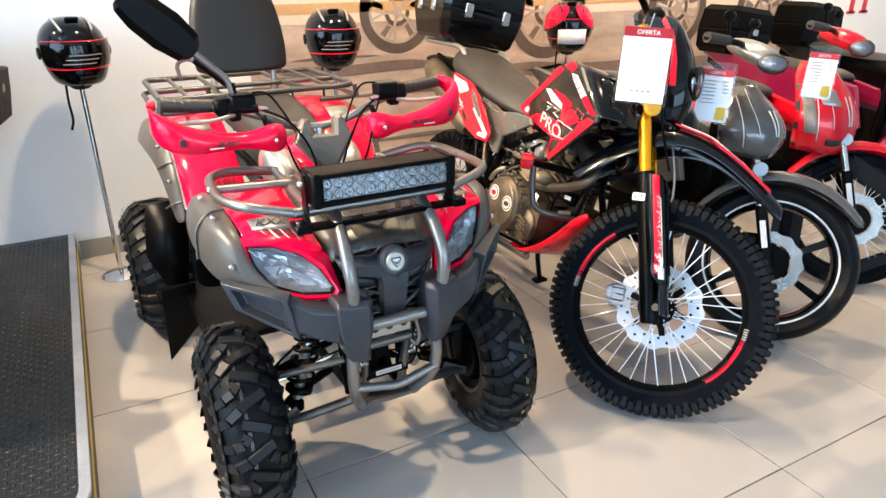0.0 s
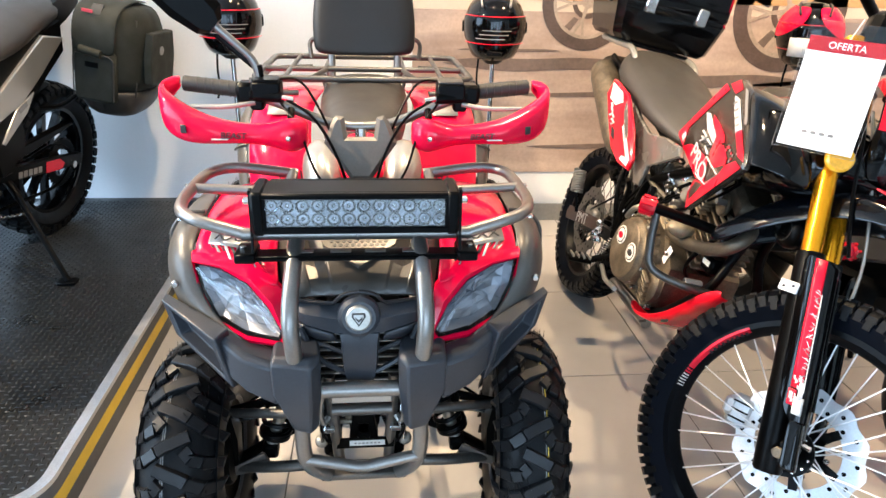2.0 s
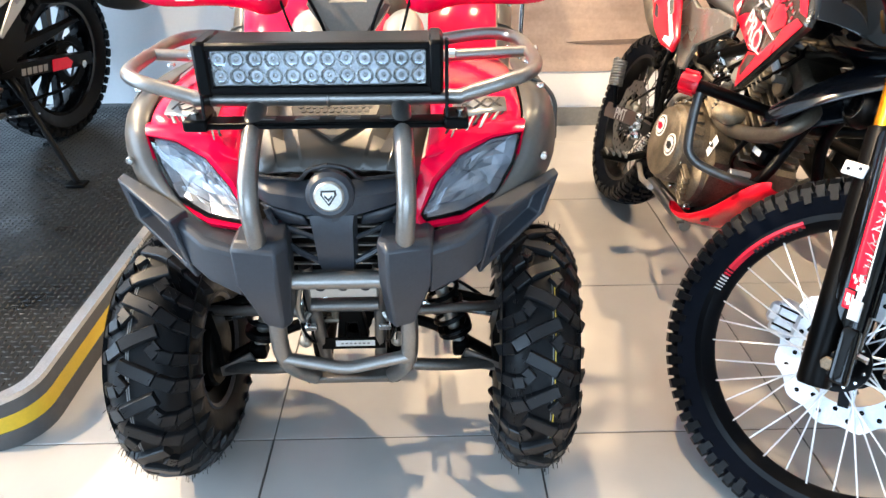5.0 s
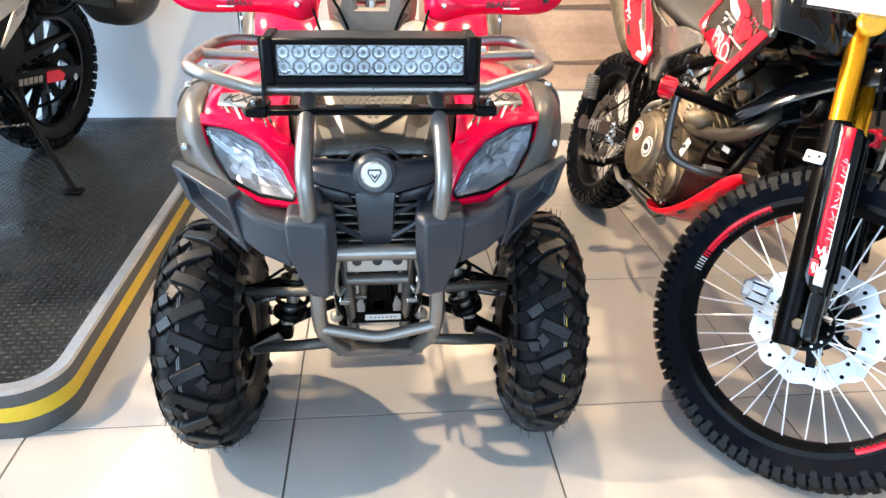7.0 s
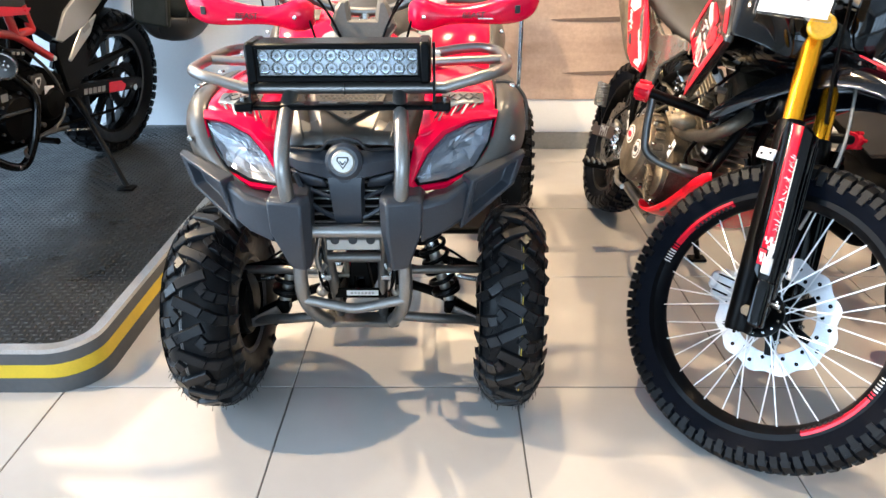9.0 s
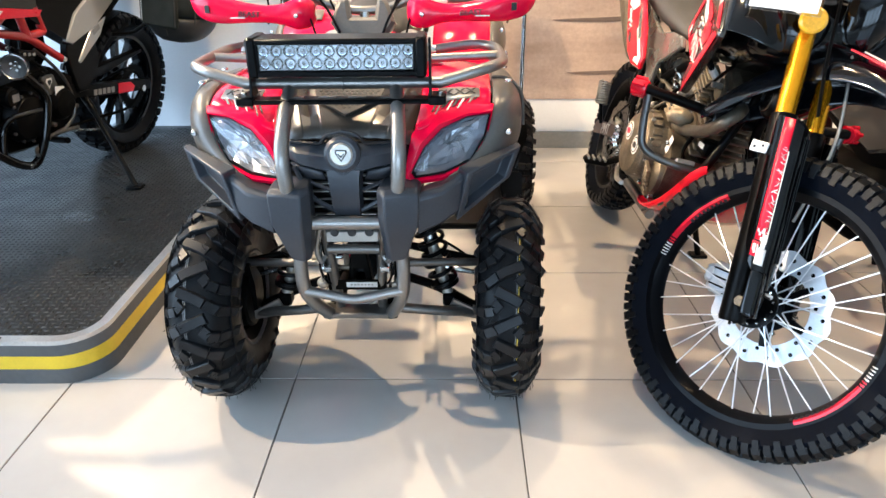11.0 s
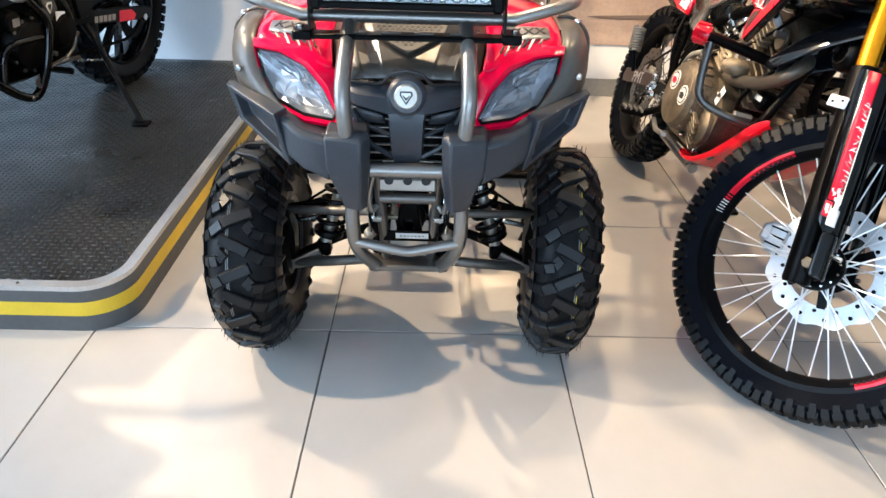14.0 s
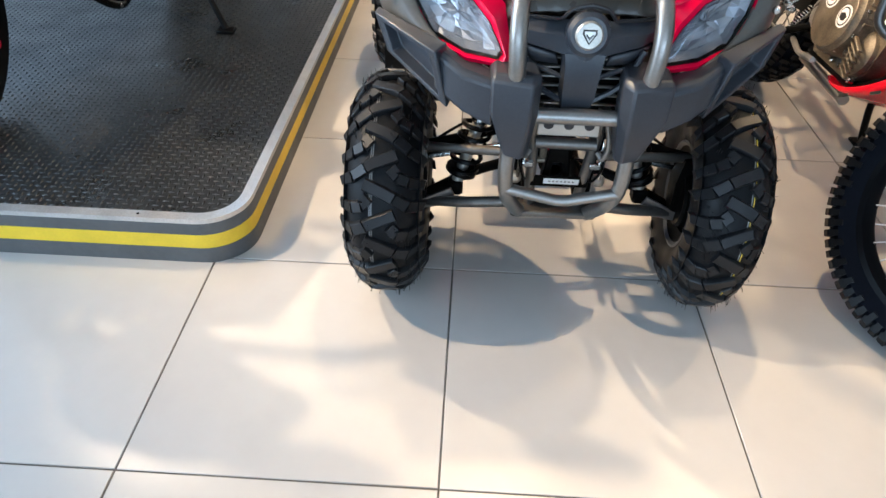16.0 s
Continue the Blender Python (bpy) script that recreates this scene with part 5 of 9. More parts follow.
    rows = [[(0.312, 0.32, 0.770), (0.345, 0.32, 0.768), (0.372, 0.32, 0.74), (0.382, 0.32, 0.69), (0.378, 0.32, 0.64)],
            [(0.310, 0.16, 0.784), (0.345, 0.16, 0.784), (0.374, 0.16, 0.762), (0.387, 0.16, 0.712), (0.384, 0.16, 0.660)],
            [(0.307, 0.03, 0.778), (0.337, 0.02, 0.781), (0.366, 0.03, 0.764), (0.381, 0.04, 0.710), (0.378, 0.05, 0.655)],
            [(0.304, -0.034, 0.760), (0.328, -0.038, 0.763), (0.352, -0.028, 0.745), (0.366, -0.012, 0.700), (0.362, 0.0, 0.645)],
            [(0.302, -0.055, 0.735), (0.320, -0.064, 0.728), (0.338, -0.058, 0.700), (0.344, -0.046, 0.660), (0.338, -0.035, 0.635)],
            [(0.287, -0.076, 0.682), (0.300, -0.083, 0.672), (0.312, -0.078, 0.655), (0.318, -0.065, 0.642), (0.318, -0.055, 0.630)],
            [(0.250, -0.114, 0.646), (0.254, -0.119, 0.642), (0.260, -0.115, 0.634), (0.267, -0.103, 0.628), (0.272, -0.093, 0.622)],
            [(0.206, -0.142, 0.629), (0.210, -0.144, 0.626), (0.216, -0.140, 0.620), (0.223, -0.128, 0.614), (0.228, -0.118, 0.610)]]
    fl = part("fender_flare", Geo().sheet([[(x * s, y, z) for x, y, z in r] for r in rows]), PLASTIC, quad, "dark grey moulded fender flare", subsurf=2, solid=0.007)
    for at in ((0.338 * s, -0.058, 0.700), ):
        rivet(at, fl)
    rivet((0.345 * s, 0.055, 0.782), fl, 0.008, "z")
    rivet((0.345 * s, 0.22, 0.780), fl, 0.008, "z")
    part("flare_seam", Geo().tube([(0.310 * s, 0.10, 0.783), (0.35 * s, 0.10, 0.781), (0.382 * s, 0.10, 0.745), (0.386 * s, 0.10, 0.67)], 0.004, 6, 0.02), PLASTIC, fl)
    # rear fender
    rows = [[(0.135, 0.62, 0.56), (0.22, 0.62, 0.56), (0.30, 0.63, 0.56), (0.335, 0.66, 0.56)],
            [(0.145, 0.67, 0.70), (0.22, 0.67, 0.71), (0.30, 0.69, 0.70), (0.338, 0.72, 0.69)],
            [(0.155, 0.76, 0.805), (0.22, 0.76, 0.82), (0.30, 0.78, 0.82), (0.342, 0.80, 0.80)],
            [(0.150, 0.92, 0.842), (0.22, 0.92, 0.855), (0.30, 0.94, 0.85), (0.345, 0.95, 0.83)],
            [(0.130, 1.15, 0.845), (0.22, 1.15, 0.855), (0.30, 1.15, 0.845), (0.345, 1.15, 0.825)],
            [(0.110, 1.40, 0.80), (0.22, 1.40, 0.805), (0.30, 1.38, 0.795), (0.34, 1.36, 0.78)]]
    rf = part("rear_fender", Geo().sheet([[(x * s, y, z) for x, y, z in r] for r in rows]), RED, quad, "glossy red rear fender", subsurf=2, solid=0.006)
    for k in range(5):
        part("vent_slit", Geo().box((0.004, 0.006, 0.085), ((0.175 + 0.016 * k) * s, 0.652 + 0.002 * k, 0.655), 0.001, None, (-18, 10 * s, 0)), INK, rf)
    part("decal", Geo().sheet([[(xx * s, 0.80, 0.8245), (xx * s, 0.86, 0.8475)] for xx in (0.205, 0.245, 0.285)]), DECAL_GREY, rf, "grey graphic", solid=0.001)
    rows = [[(0.336, 0.665, 0.56), (0.360, 0.68, 0.56), (0.370, 0.71, 0.55)],
            [(0.340, 0.725, 0.70), (0.368, 0.735, 0.69), (0.380, 0.77, 0.66)],
            [(0.344, 0.805, 0.805), (0.376, 0.82, 0.785), (0.394, 0.85, 0.72)],
            [(0.347, 0.955, 0.832), (0.384, 0.96, 0.812), (0.410, 0.97, 0.74)],
            [(0.347, 1.15, 0.827), (0.388, 1.15, 0.808), (0.415, 1.15, 0.735)],
            [(0.342, 1.36, 0.782), (0.38, 1.36, 0.765), (0.405, 1.34, 0.69)]]
    fl = part("fender_flare", Geo().sheet([[(x * s, y, z) for x, y, z in r] for r in rows]), PLASTIC, quad, "dark grey moulded rear fender flare", subsurf=2, solid=0.007)
    rivet((0.366 * s, 0.728, 0.69), fl)
    rivet((0.376 * s, 0.812, 0.785), fl)
    for z, y in ((0.63, 0.70), (0.745, 0.765)):
        part("flare_seam", Geo().tube([(0.340 * s, y - 0.005, z), (0.374 * s, y + 0.012, z - 0.012), (0.388 * s, y + 0.04, z - 0.03)], 0.0035, 6, 0.02), PLASTIC, fl)
    part("tank_cover", Geo().ball((0.055, 0.12, 0.085), (0.088 * s, 0.40, 0.760), 20, 12, None, (12, 18 * s, 0)), SILVER, quad, "silver side cover")
part("tank", Geo().ball((0.085, 0.18, 0.07), (0, 0.47, 0.775), 24, 12), RED, quad, "glossy red tank cover")
rings = []
for y, w, z0, z1 in ((0.50, 0.075, 0.76, 0.835), (0.56, 0.100, 0.77, 0.872), (0.72, 0.125, 0.78, 0.888), (0.95, 0.140, 0.79, 0.905), (1.06, 0.135, 0.80, 0.905), (1.10, 0.12, 0.81, 0.885)):
    rings.append([(-w, y, z0), (-w * 1.02, y, (z0 + z1) / 2), (-w * 0.8, y, z1), (0, y, z1 + 0.006), (w * 0.8, y, z1), (w * 1.02, y, (z0 + z1) / 2), (w, y, z0), (0, y, z0)])
part("seat", Geo().loft(rings), SEAT, quad, "dark vinyl saddle", subsurf=2)

# steering
part("steering_column", Geo().tube([(0, 0.22, 0.62), (0, 0.31, 0.90)], 0.014, 12, 0), STEEL, quad)
# solid black block standing for the shade in the hollow under the cowl
part("dark_well", Geo().box((0.13, 0.06, 0.05), (0, 0.245, 0.775), 0.01), BLACK, quad)
cowl = [(-0.062, 0.928), (-0.052, 0.940), (-0.036, 0.936), (-0.029, 0.893), (0.029, 0.893), (0.036, 0.936), (0.052, 0.940), (0.062, 0.928), (0.080, 0.880), (0.064, 0.858), (0.022, 0.798), (-0.022, 0.798), (-0.064, 0.858), (-0.080, 0.880)]
part("cowl", Geo().prism([(x, z - 0.86) for x, z in cowl], 0.045, Matrix.Translation((0, 0.262, 0.86)) @ pose(0, 0, 0, -18, 0, 0), 0.009), COWL, quad, "warm grey instrument cowl with two horns")
part("handlebar", Geo().tube([(-0.385, 0.345, 0.993), (-0.27, 0.325, 0.985), (-0.17, 0.295, 0.960), (-0.06, 0.315, 0.905), (0.06, 0.315, 0.905), (0.17, 0.295, 0.960), (0.27, 0.325, 0.985), (0.385, 0.345, 0.993)], 0.0112, 12, 0.06), TUBE, quad)
for s in (-1, 1):
    grip = part("grip", Geo().tube([(0.268 * s, 0.325, 0.985), (0.385 * s, 0.345, 0.993)], 0.0172, 14, 0), SEAT, quad, "dark rubber grip")
    for k in range(5):
        u = k / 5
        p = Vector((0.285 * s, 0.328, 0.986)).lerp(Vector((0.372 * s, 0.343, 0.992)), u)
        part("grip_ring", Geo().disc(0.0182, 0.006, "x", 14, tuple(p), 0.002), SEAT, grip)
    part("switch_box", Geo().box((0.045, 0.05, 0.045), (0.245 * s, 0.315, 0.982), 0.008), BLACK, quad)
    res = part("brake_reservoir", Geo().box((0.062, 0.052, 0.036), (0.200 * s, 0.295, 0.992), 0.004), BLACK, quad, "black brake reservoir")
    part("lid", Geo().box((0.056, 0.046, 0.006), (0.200 * s, 0.295, 1.012), 0.002), BLACK if s < 0 else SEAT, res)
    part("master_cylinder", Geo().tube([(0.165 * s, 0.272, 0.978), (0.235 * s, 0.285, 0.978)], 0.012, 10, 0), BLACK, quad)
    part("hose_end", Geo().tube([(0.168 * s, 0.270, 0.978), (0.142 * s, 0.268, 0.974)], 0.006, 8, 0), STEEL, quad)
    part("lever", Geo().tube([(0.225 * s, 0.278, 0.965), (0.28 * s, 0.262, 0.958), (0.36 * s, 0.268, 0.958)], 0.0052, 8, 0.03), ALLOY, quad)
    part("lever_clamp", Geo().box((0.03, 0.035, 0.03), (0.222 * s, 0.297, 0.962), 0.005), BLACK, quad)
    rows = []
    for x, y, z0, z1 in ((0.112, 0.226, 0.888, 0.930), (0.124, 0.206, 0.874, 0.944), (0.150, 0.200, 0.870, 0.948), (0.178, 0.205, 0.880, 0.936), (0.215, 0.212, 0.887, 0.928), (0.275, 0.213, 0.887, 0.934),
                         (0.330, 0.218, 0.883, 0.948), (0.380, 0.232, 0.887, 0.972), (0.414, 0.254, 0.905, 0.992), (0.428, 0.288, 0.934, 1.003), (0.420, 0.325, 0.962, 1.008), (0.400, 0.350, 0.980, 1.010)):
        zm = (z0 + z1) / 2
        rows.append([(x * s, y + 0.034, z0 + 0.004), (x * s, y + 0.006, z0), (x * s, y - 0.008, z0 + 0.014), (x * s, y - 0.011, zm), (x * s, y - 0.008, z1 - 0.014), (x * s, y + 0.006, z1), (x * s, y + 0.034, z1 - 0.004)])
    hg = part("hand_guard", shell_of(rows, lambda p: p + Vector((-0.004 * s, 0.005, 0))), RED, quad, "glossy red hand guard", subsurf=2)
    words("guard_text", "BEAST", 0.019, INK, hg, frame_of((0.262 * s, 0.2015, 0.911), (1, 0.02 * s, 0.02 * s), (0, -1, 0.0)) @ pose(0, 0, 0.001), depth=0.0016, shear=0.15)
    part("guard_decal", Geo().box((0.034, 0.0012, 0.003), (0.290 * s, 0.2018, 0.9035), 0.0003), DECAL_WHITE, hg)
    part("guard_slot", Geo().box((0.013, 0.003, 0.018), (0.365 * s, 0.2150, 0.922), 0.003, None, (0, 0, 12 * s)), INK, hg)
    rivet((0.148 * s, 0.1895, 0.909), hg, 0.006)
    part("guard_arm", Geo().tube([(0.150 * s, 0.235, 0.915), (0.150 * s, 0.285, 0.950)], 0.008, 8, 0), BLACK, quad)
    part("cable", Geo().tube([(0.16 * s, 0.27, 0.975), (0.10 * s, 0.235, 0.95), (0.055 * s, 0.215, 0.88), (0.03 * s, 0.235, 0.79)], 0.0034, 6, 0.06), BLACK, quad)
    part("cable", Geo().tube([(0.17 * s, 0.275, 0.965), (0.125 * s, 0.21, 0.925), (0.10 * s, 0.205, 0.83), (0.06 * s, 0.23, 0.77)], 0.0028, 6, 0.06), BLACK, quad)
    part("cable", Geo().tube([(0.19 * s, 0.30, 1.010), (0.13 * s, 0.31, 1.015), (0.09 * s, 0.30, 0.95), (0.05 * s, 0.27, 0.86)], 0.0030, 6, 0.05), BLACK, quad)
mir = part("mirror", Geo().loft([[Vector((-0.368, 0.30, 1.186)) + Vector((-0.66, 0, 0.60)).normalized() * u + Vector((0.60, 0, 0.66)).normalized() * v * w + Vector((0, t, 0)) for v, t in ((-1, 0.0), (-0.6, -0.016), (0.6, -0.016), (1, 0.0), (0.7, 0.012), (-0.7, 0.012))] for u, w in ((-0.098, 0.020), (-0.080, 0.040), (-0.02, 0.050), (0.045, 0.046), (0.088, 0.034), (0.098, 0.022))]), BLACK, quad, "black angular rear-view mirror shell", sharp=22)
part("mirror_stem", Geo().tube([(-0.215, 0.31, 1.005), (-0.225, 0.31, 1.050), (-0.315, 0.302, 1.135)], 0.0085, 10, 0.02), TUBE, mir)
part("mirror_stem", Geo().tube([(-0.222, 0.318, 1.030), (-0.240, 0.318, 1.045), (-0.300, 0.312, 1.100)], 0.0065, 8, 0.02), BLACK, mir)
part("stem_nut", Geo().tube([(-0.215, 0.31, 1.005), (-0.217, 0.31, 1.040)], 0.009, 6, 0), BLACK, mir)

# rear rack and backrest
rr = part("rear_rack", Geo().tube([(-0.335, 0.90, 0.912), (-0.335, 1.44, 0.905), (0.335, 1.44, 0.905), (0.335, 0.90, 0.912)], 0.0105, 10, 0.05, True), RACK, quad, "dark tube rear rack")
for s in (-1, 1):
    part("rail", Geo().tube([(0.16 * s, 0.90, 0.912), (0.13 * s, 1.10, 0.908), (0.13 * s, 1.44, 0.905)], 0.009, 10, 0.04), RACK, rr)
    part("rail", Geo().tube([(0.245 * s, 0.905, 0.911), (0.245 * s, 1.44, 0.905)], 0.008, 10, 0), RACK, rr)
    part("rail", Geo().tube([(0.20 * s, 0.895, 0.870), (0.350 * s, 0.90, 0.868), (0.352 * s, 1.38, 0.868), (0.2 * s, 1.42, 0.87)], 0.009, 10, 0.05), RACK, rr)
    part("upright", Geo().tube([(0.345 * s, 0.90, 0.870), (0.337 * s, 0.90, 0.912)], 0.009, 10, 0), RACK, rr)
    part("upright", Geo().tube([(0.13 * s, 1.0, 0.908), (0.10 * s, 0.95, 0.78)], 0.009, 10, 0), RACK, rr)
    part("upright", Geo().tube([(0.13 * s, 1.25, 0.906), (0.11 * s, 1.25, 0.72)], 0.010, 10, 0), RACK, rr)
    part("hoop", Geo().tube([(0.20 * s, 1.40, 0.905), (0.21 * s, 1.42, 0.965), (0.16 * s, 1.40, 0.985), (0.13 * s, 1.36, 0.96)], 0.008, 8, 0.03), RACK, rr)
part("rail", Geo().tube([(-0.335, 1.12, 0.908), (0.335, 1.12, 0.908)], 0.009, 10, 0), RACK, rr)
rest = part("backrest", Geo().loft([[(x * w, 1.185 + (z - 0.95) * 0.20 + y, z) for x, y in ((-1, 0.0), (-0.92, -0.034), (0.92, -0.034), (1, 0.0), (0.92, 0.034), (-0.92, 0.034))] for z, w in ((0.945, 0.155), (0.960, 0.178), (1.06, 0.180), (1.16, 0.166), (1.24, 0.140), (1.265, 0.105))]), PAD, quad, "black padded backrest", subsurf=2)
for s in (-1, 1):
    part("post", Geo().tube([(0.112 * s, 1.16, 0.86), (0.112 * s, 1.185, 0.99)], 0.0125, 10, 0), TUBE, rest)


# ---- the trail motorcycle ----
LEAN_D = pose(1.06, 0, 0, 0, 13, 0)
dirt = thing("trail_motorcycle", LEAN_D, "red and black trail motorcycle with gold fork on its side stand", "motorcycle")
INV = LEAN_D.inverted()



def steer_frame(at, azim, tilt):
    """The frame of the turned front end: x along the axle, y backwards, z up the wheel."""
    az, tl = radians(azim), radians(tilt)
    return INV @ frame_of(at, (math.cos(tl) * math.sin(az), math.cos(tl) * math.cos(az), -math.sin(tl)), (0, 0, 1))


FRONT = steer_frame((1.128, -0.134, 0.313), 53.5, 25.5)
HEAD = steer_frame((1.105, -0.135, 0.305), 59.5, 29)
spoke_wheel(dirt, FRONT, 0.338, 0.043, 0.268, tread=84)
# dimness round the rear wheel is put into its disc and spoke colour
spoke_wheel(dirt, pose(0, 1.21, 0.315), 0.298, 0.064, 0.222, tread=66, spokes=36, disc=True, disc_side=-1, name="rear_wheel", decals=False, spoke_mat=RACK)


def fp(name, geo, material, label="", parent=None, at=None, **kw):
    """A part of the steered front end: the wheel and fork in the wheel's frame, the rest in the head's."""
    geo.v = [(at or FRONT) @ p for p in geo.v]
    return part(name, geo, material, parent or dirt, label, **kw)


def leg(x, z, out=0.0):
    """A point of a fork leg at the height z of the wheel's frame."""
    return Vector((x + 0.03 * z, 0.018 + 0.195 * z + out, z))


for x in (-0.085, 0.085):
    s = -1 if x < 0 else 1
    low = fp("fork_slider", Geo().tube([leg(x, -0.052), leg(x, -0.046), leg(x, 0.12), leg(x, 0.40)], lambda u: 0.0255 if u < 0.05 else 0.0285, 20, 0), BLACK, "black lower fork leg")
    fp("axle_clamp", Geo().box((0.040, 0.060, 0.062), tuple(leg(x, 0.0, -0.022)), 0.012), BLACK, parent=low)
    fp("fork_tube", Geo().tube([leg(x, 0.36), leg(x, 0.86)], 0.0205, 24, 0), GOLD, "gold anodised fork tube")
    fp("dust_seal", Geo().tube([leg(x, 0.392), leg(x, 0.408)], 0.0275, 20, 0), BLACK, parent=low)
    fp("fork_cap", Geo().tube([leg(x, 0.86), leg(x, 0.875)], 0.020, 16, 0), GOLD)

    def skin(z, phi, out=0.0):
        """A point over the guard's face, phi degrees round from its front to its outer side."""
        f_ = radians(phi)
        k = 1.0 - 0.10 * max(0.0, (0.10 - z) / 0.06)
        return leg(x, z) + Vector((s * math.sin(f_) * (0.0395 + out) * k, -0.024 - math.cos(f_) * (0.0395 + out) * k, 0))

    spans = ((0.400, 40, 118), (0.388, -40, 128), (0.34, -62, 130), (0.24, -66, 130), (0.15, -68, 128), (0.115, -66, 118), (0.085, -62, 96), (0.060, -58, 66), (0.040, -52, 44))
    gd = fp("fork_guard", shell_of([[skin(z, p0 + (p1 - p0) * j / 10) for j in range(11)] for z, p0, p1 in spans], lambda p: p + (leg(x, p.z, -0.024) - p) * 0.10), GLOSS, "black fork guard with red and white graphics")
    fp("guard_tail", Geo().sheet([[leg(x, z) + Vector((s * (0.030 + w), -0.018 - y, 0)) for w, y in ((-0.026, 0.040), (0.0, 0.042), (0.012, 0.030), (0.014, 0.012))] for z, y in ((0.075, 0), (0.045, 0), (0.015, 0), (-0.012, 0), (-0.024, 0))]), GLOSS, parent=gd, subsurf=1, solid=0.004)
    for k in range(4):
        p = 20 - 16 * k
        fp("guard_rib", Geo().tube([skin(0.10, p, 0.0008), skin(0.24, p, 0.0008), skin(0.37, p, 0.0008)], 0.0016, 5, 0), GLOSS, parent=gd)
    for f0, f1, z0, z1, mt, o in ((60, 92, 0.135, 0.398, DECAL_RED, 0.0005), (50, 78, 0.085, 0.120, DECAL_WHITE, 0.0007), (74, 96, 0.100, 0.132, DECAL_RED, 0.0006), (56, 70, 0.118, 0.150, DECAL_WHITE, 0.0009), (82, 92, 0.112, 0.126, DECAL_WHITE, 0.0009), (66, 74, 0.150, 0.162, DECAL_WHITE, 0.0009)):
        fp("guard_stripe", Geo().sheet([[skin(z0 + (z1 - z0) * i / 5, f0 + (f1 - f0) * j / 4, o) for j in range(5)] for i in range(6)]), mt, parent=gd, solid=0.0006)
    fp("guard_line", Geo().tube([skin(0.13, 56, 0.0006), skin(0.26, 57, 0.0006), skin(0.33, 58, 0.0006)], 0.0012, 5, 0), DECAL_WHITE, parent=gd)
    rl = random.Random(5)
    for k in range(9):
        z = 0.158 + k * 0.0205
        for n_ in range(3):
            q0, q1 = rl.uniform(56, 64), rl.uniform(70, 80)
            d0 = rl.uniform(-0.006, 0.010)
            d1 = d0 + rl.choice((-0.010, 0.002, 0.004, 0.012))
            mid_ = skin(z + (d0 + d1) / 2 + rl.uniform(-0.003, 0.003), (q0 + q1) / 2, 0.0009)
            fp("guard_letter", Geo().tube([skin(z + d0, q0, 0.0009), mid_, skin(z + d1, q1, 0.0009)], rl.uniform(0.0006, 0.0012), 4, 0), DECAL_WHITE if n_ else DECAL_GREY, parent=gd)
    for k in range(9):
        z, q, w_ = rl.uniform(0.095, 0.150), rl.uniform(56, 84), rl.uniform(2, 5)
        fp("guard_fleck", Geo().sheet([[skin(z + rl.uniform(0, 0.004) + i * 0.008, q + j * w_, 0.0012) for j in range(3)] for i in range(2)]), DECAL_WHITE, parent=gd, solid=0.0005)
fp("axle", Geo().tube([(-0.105, 0, 0.0), (0.105, 0, 0.0)], 0.009, 12, 0), STEEL)
fp("axle_bolt", Geo().disc(0.0125, 0.012, "x", 6, (-0.116, -0.004, 0), 0.002), ENGINE, "brass coloured axle bolt")
fp("pinch_bolt", Geo().disc(0.006, 0.02, "y", 6, (-0.085, -0.040, 0.030)), STEEL)
clip = fp("guard_clip", Geo().box((0.008, 0.038, 0.024), tuple(leg(-0.120, 0.325, 0.020)), 0.002), PAPER, "white plastic clip")
for dy, dz in ((-0.009, 0.003), (0.009, -0.002)):
    fp("clip_dot", Geo().disc(0.0032, 0.002, "x", 8, tuple(leg(-0.1245, 0.325, 0.020) + Vector((0, dy, dz)))), INK, parent=clip)
cal = fp("brake_caliper", Geo().box((0.040, 0.060, 0.080), (0.058, 0.135, 0.015), 0.012), DISC, "alloy brake caliper")
fp("caliper_bridge", Geo().box((0.046, 0.030, 0.046), (0.058, 0.160, 0.020), 0.008), DISC, parent=cal)
for dz in (-0.018, 0.002, 0.022):
    fp("caliper_fin", Geo().box((0.006, 0.040, 0.004), (0.0365, 0.135, 0.015 + dz), 0.001), BLACK, parent=cal)
brk = fp("caliper_bracket", Geo().box((0.005, 0.070, 0.040), (0.052, -0.015, 0.105), 0.010), DECAL_WHITE, "pale drilled bracket plate")
for dy in (-0.015, 0.016):
    fp("bracket_hole", Geo().disc(0.006, 0.007, "x", 10, (0.052, -0.015 + dy, 0.108), 0.0005), INK, parent=brk)
fp("brake_hose", Geo().tube([(-0.07, 0.03, 0.42), (-0.050, 0.075, 0.55), (-0.055, 0.10, 0.70), (-0.03, 0.18, 0.88)], 0.004, 6, 0.08), BLACK)
fp("brake_hose", Geo().tube([(0.040, 0.03, 0.20), (0.035, 0.01, 0.38), (0.030, 0.05, 0.55), (0.02, 0.12, 0.75)], 0.0035, 6, 0.08), ALLOY)
for z, h in ((0.630, 0.040), (0.815, 0.030)):
    fp("fork_yoke", Geo().box((0.240, 0.070, h), tuple(leg(0.0, z, 0.012)), 0.012), SILVER if z < 0.7 else BLACK, "fork clamp")
fp("side_reflector", Geo().lathe([(0.0003, -0.007), (0.023, -0.007), (0.028, -0.003), (0.028, 0.006), (0.0003, 0.006)], "y", 28, Matrix.Translation((-0.108, 0.108, 0.606)) @ pose(0, 0, 0, 0, 0, -55)), AMBER, "round amber reflector")
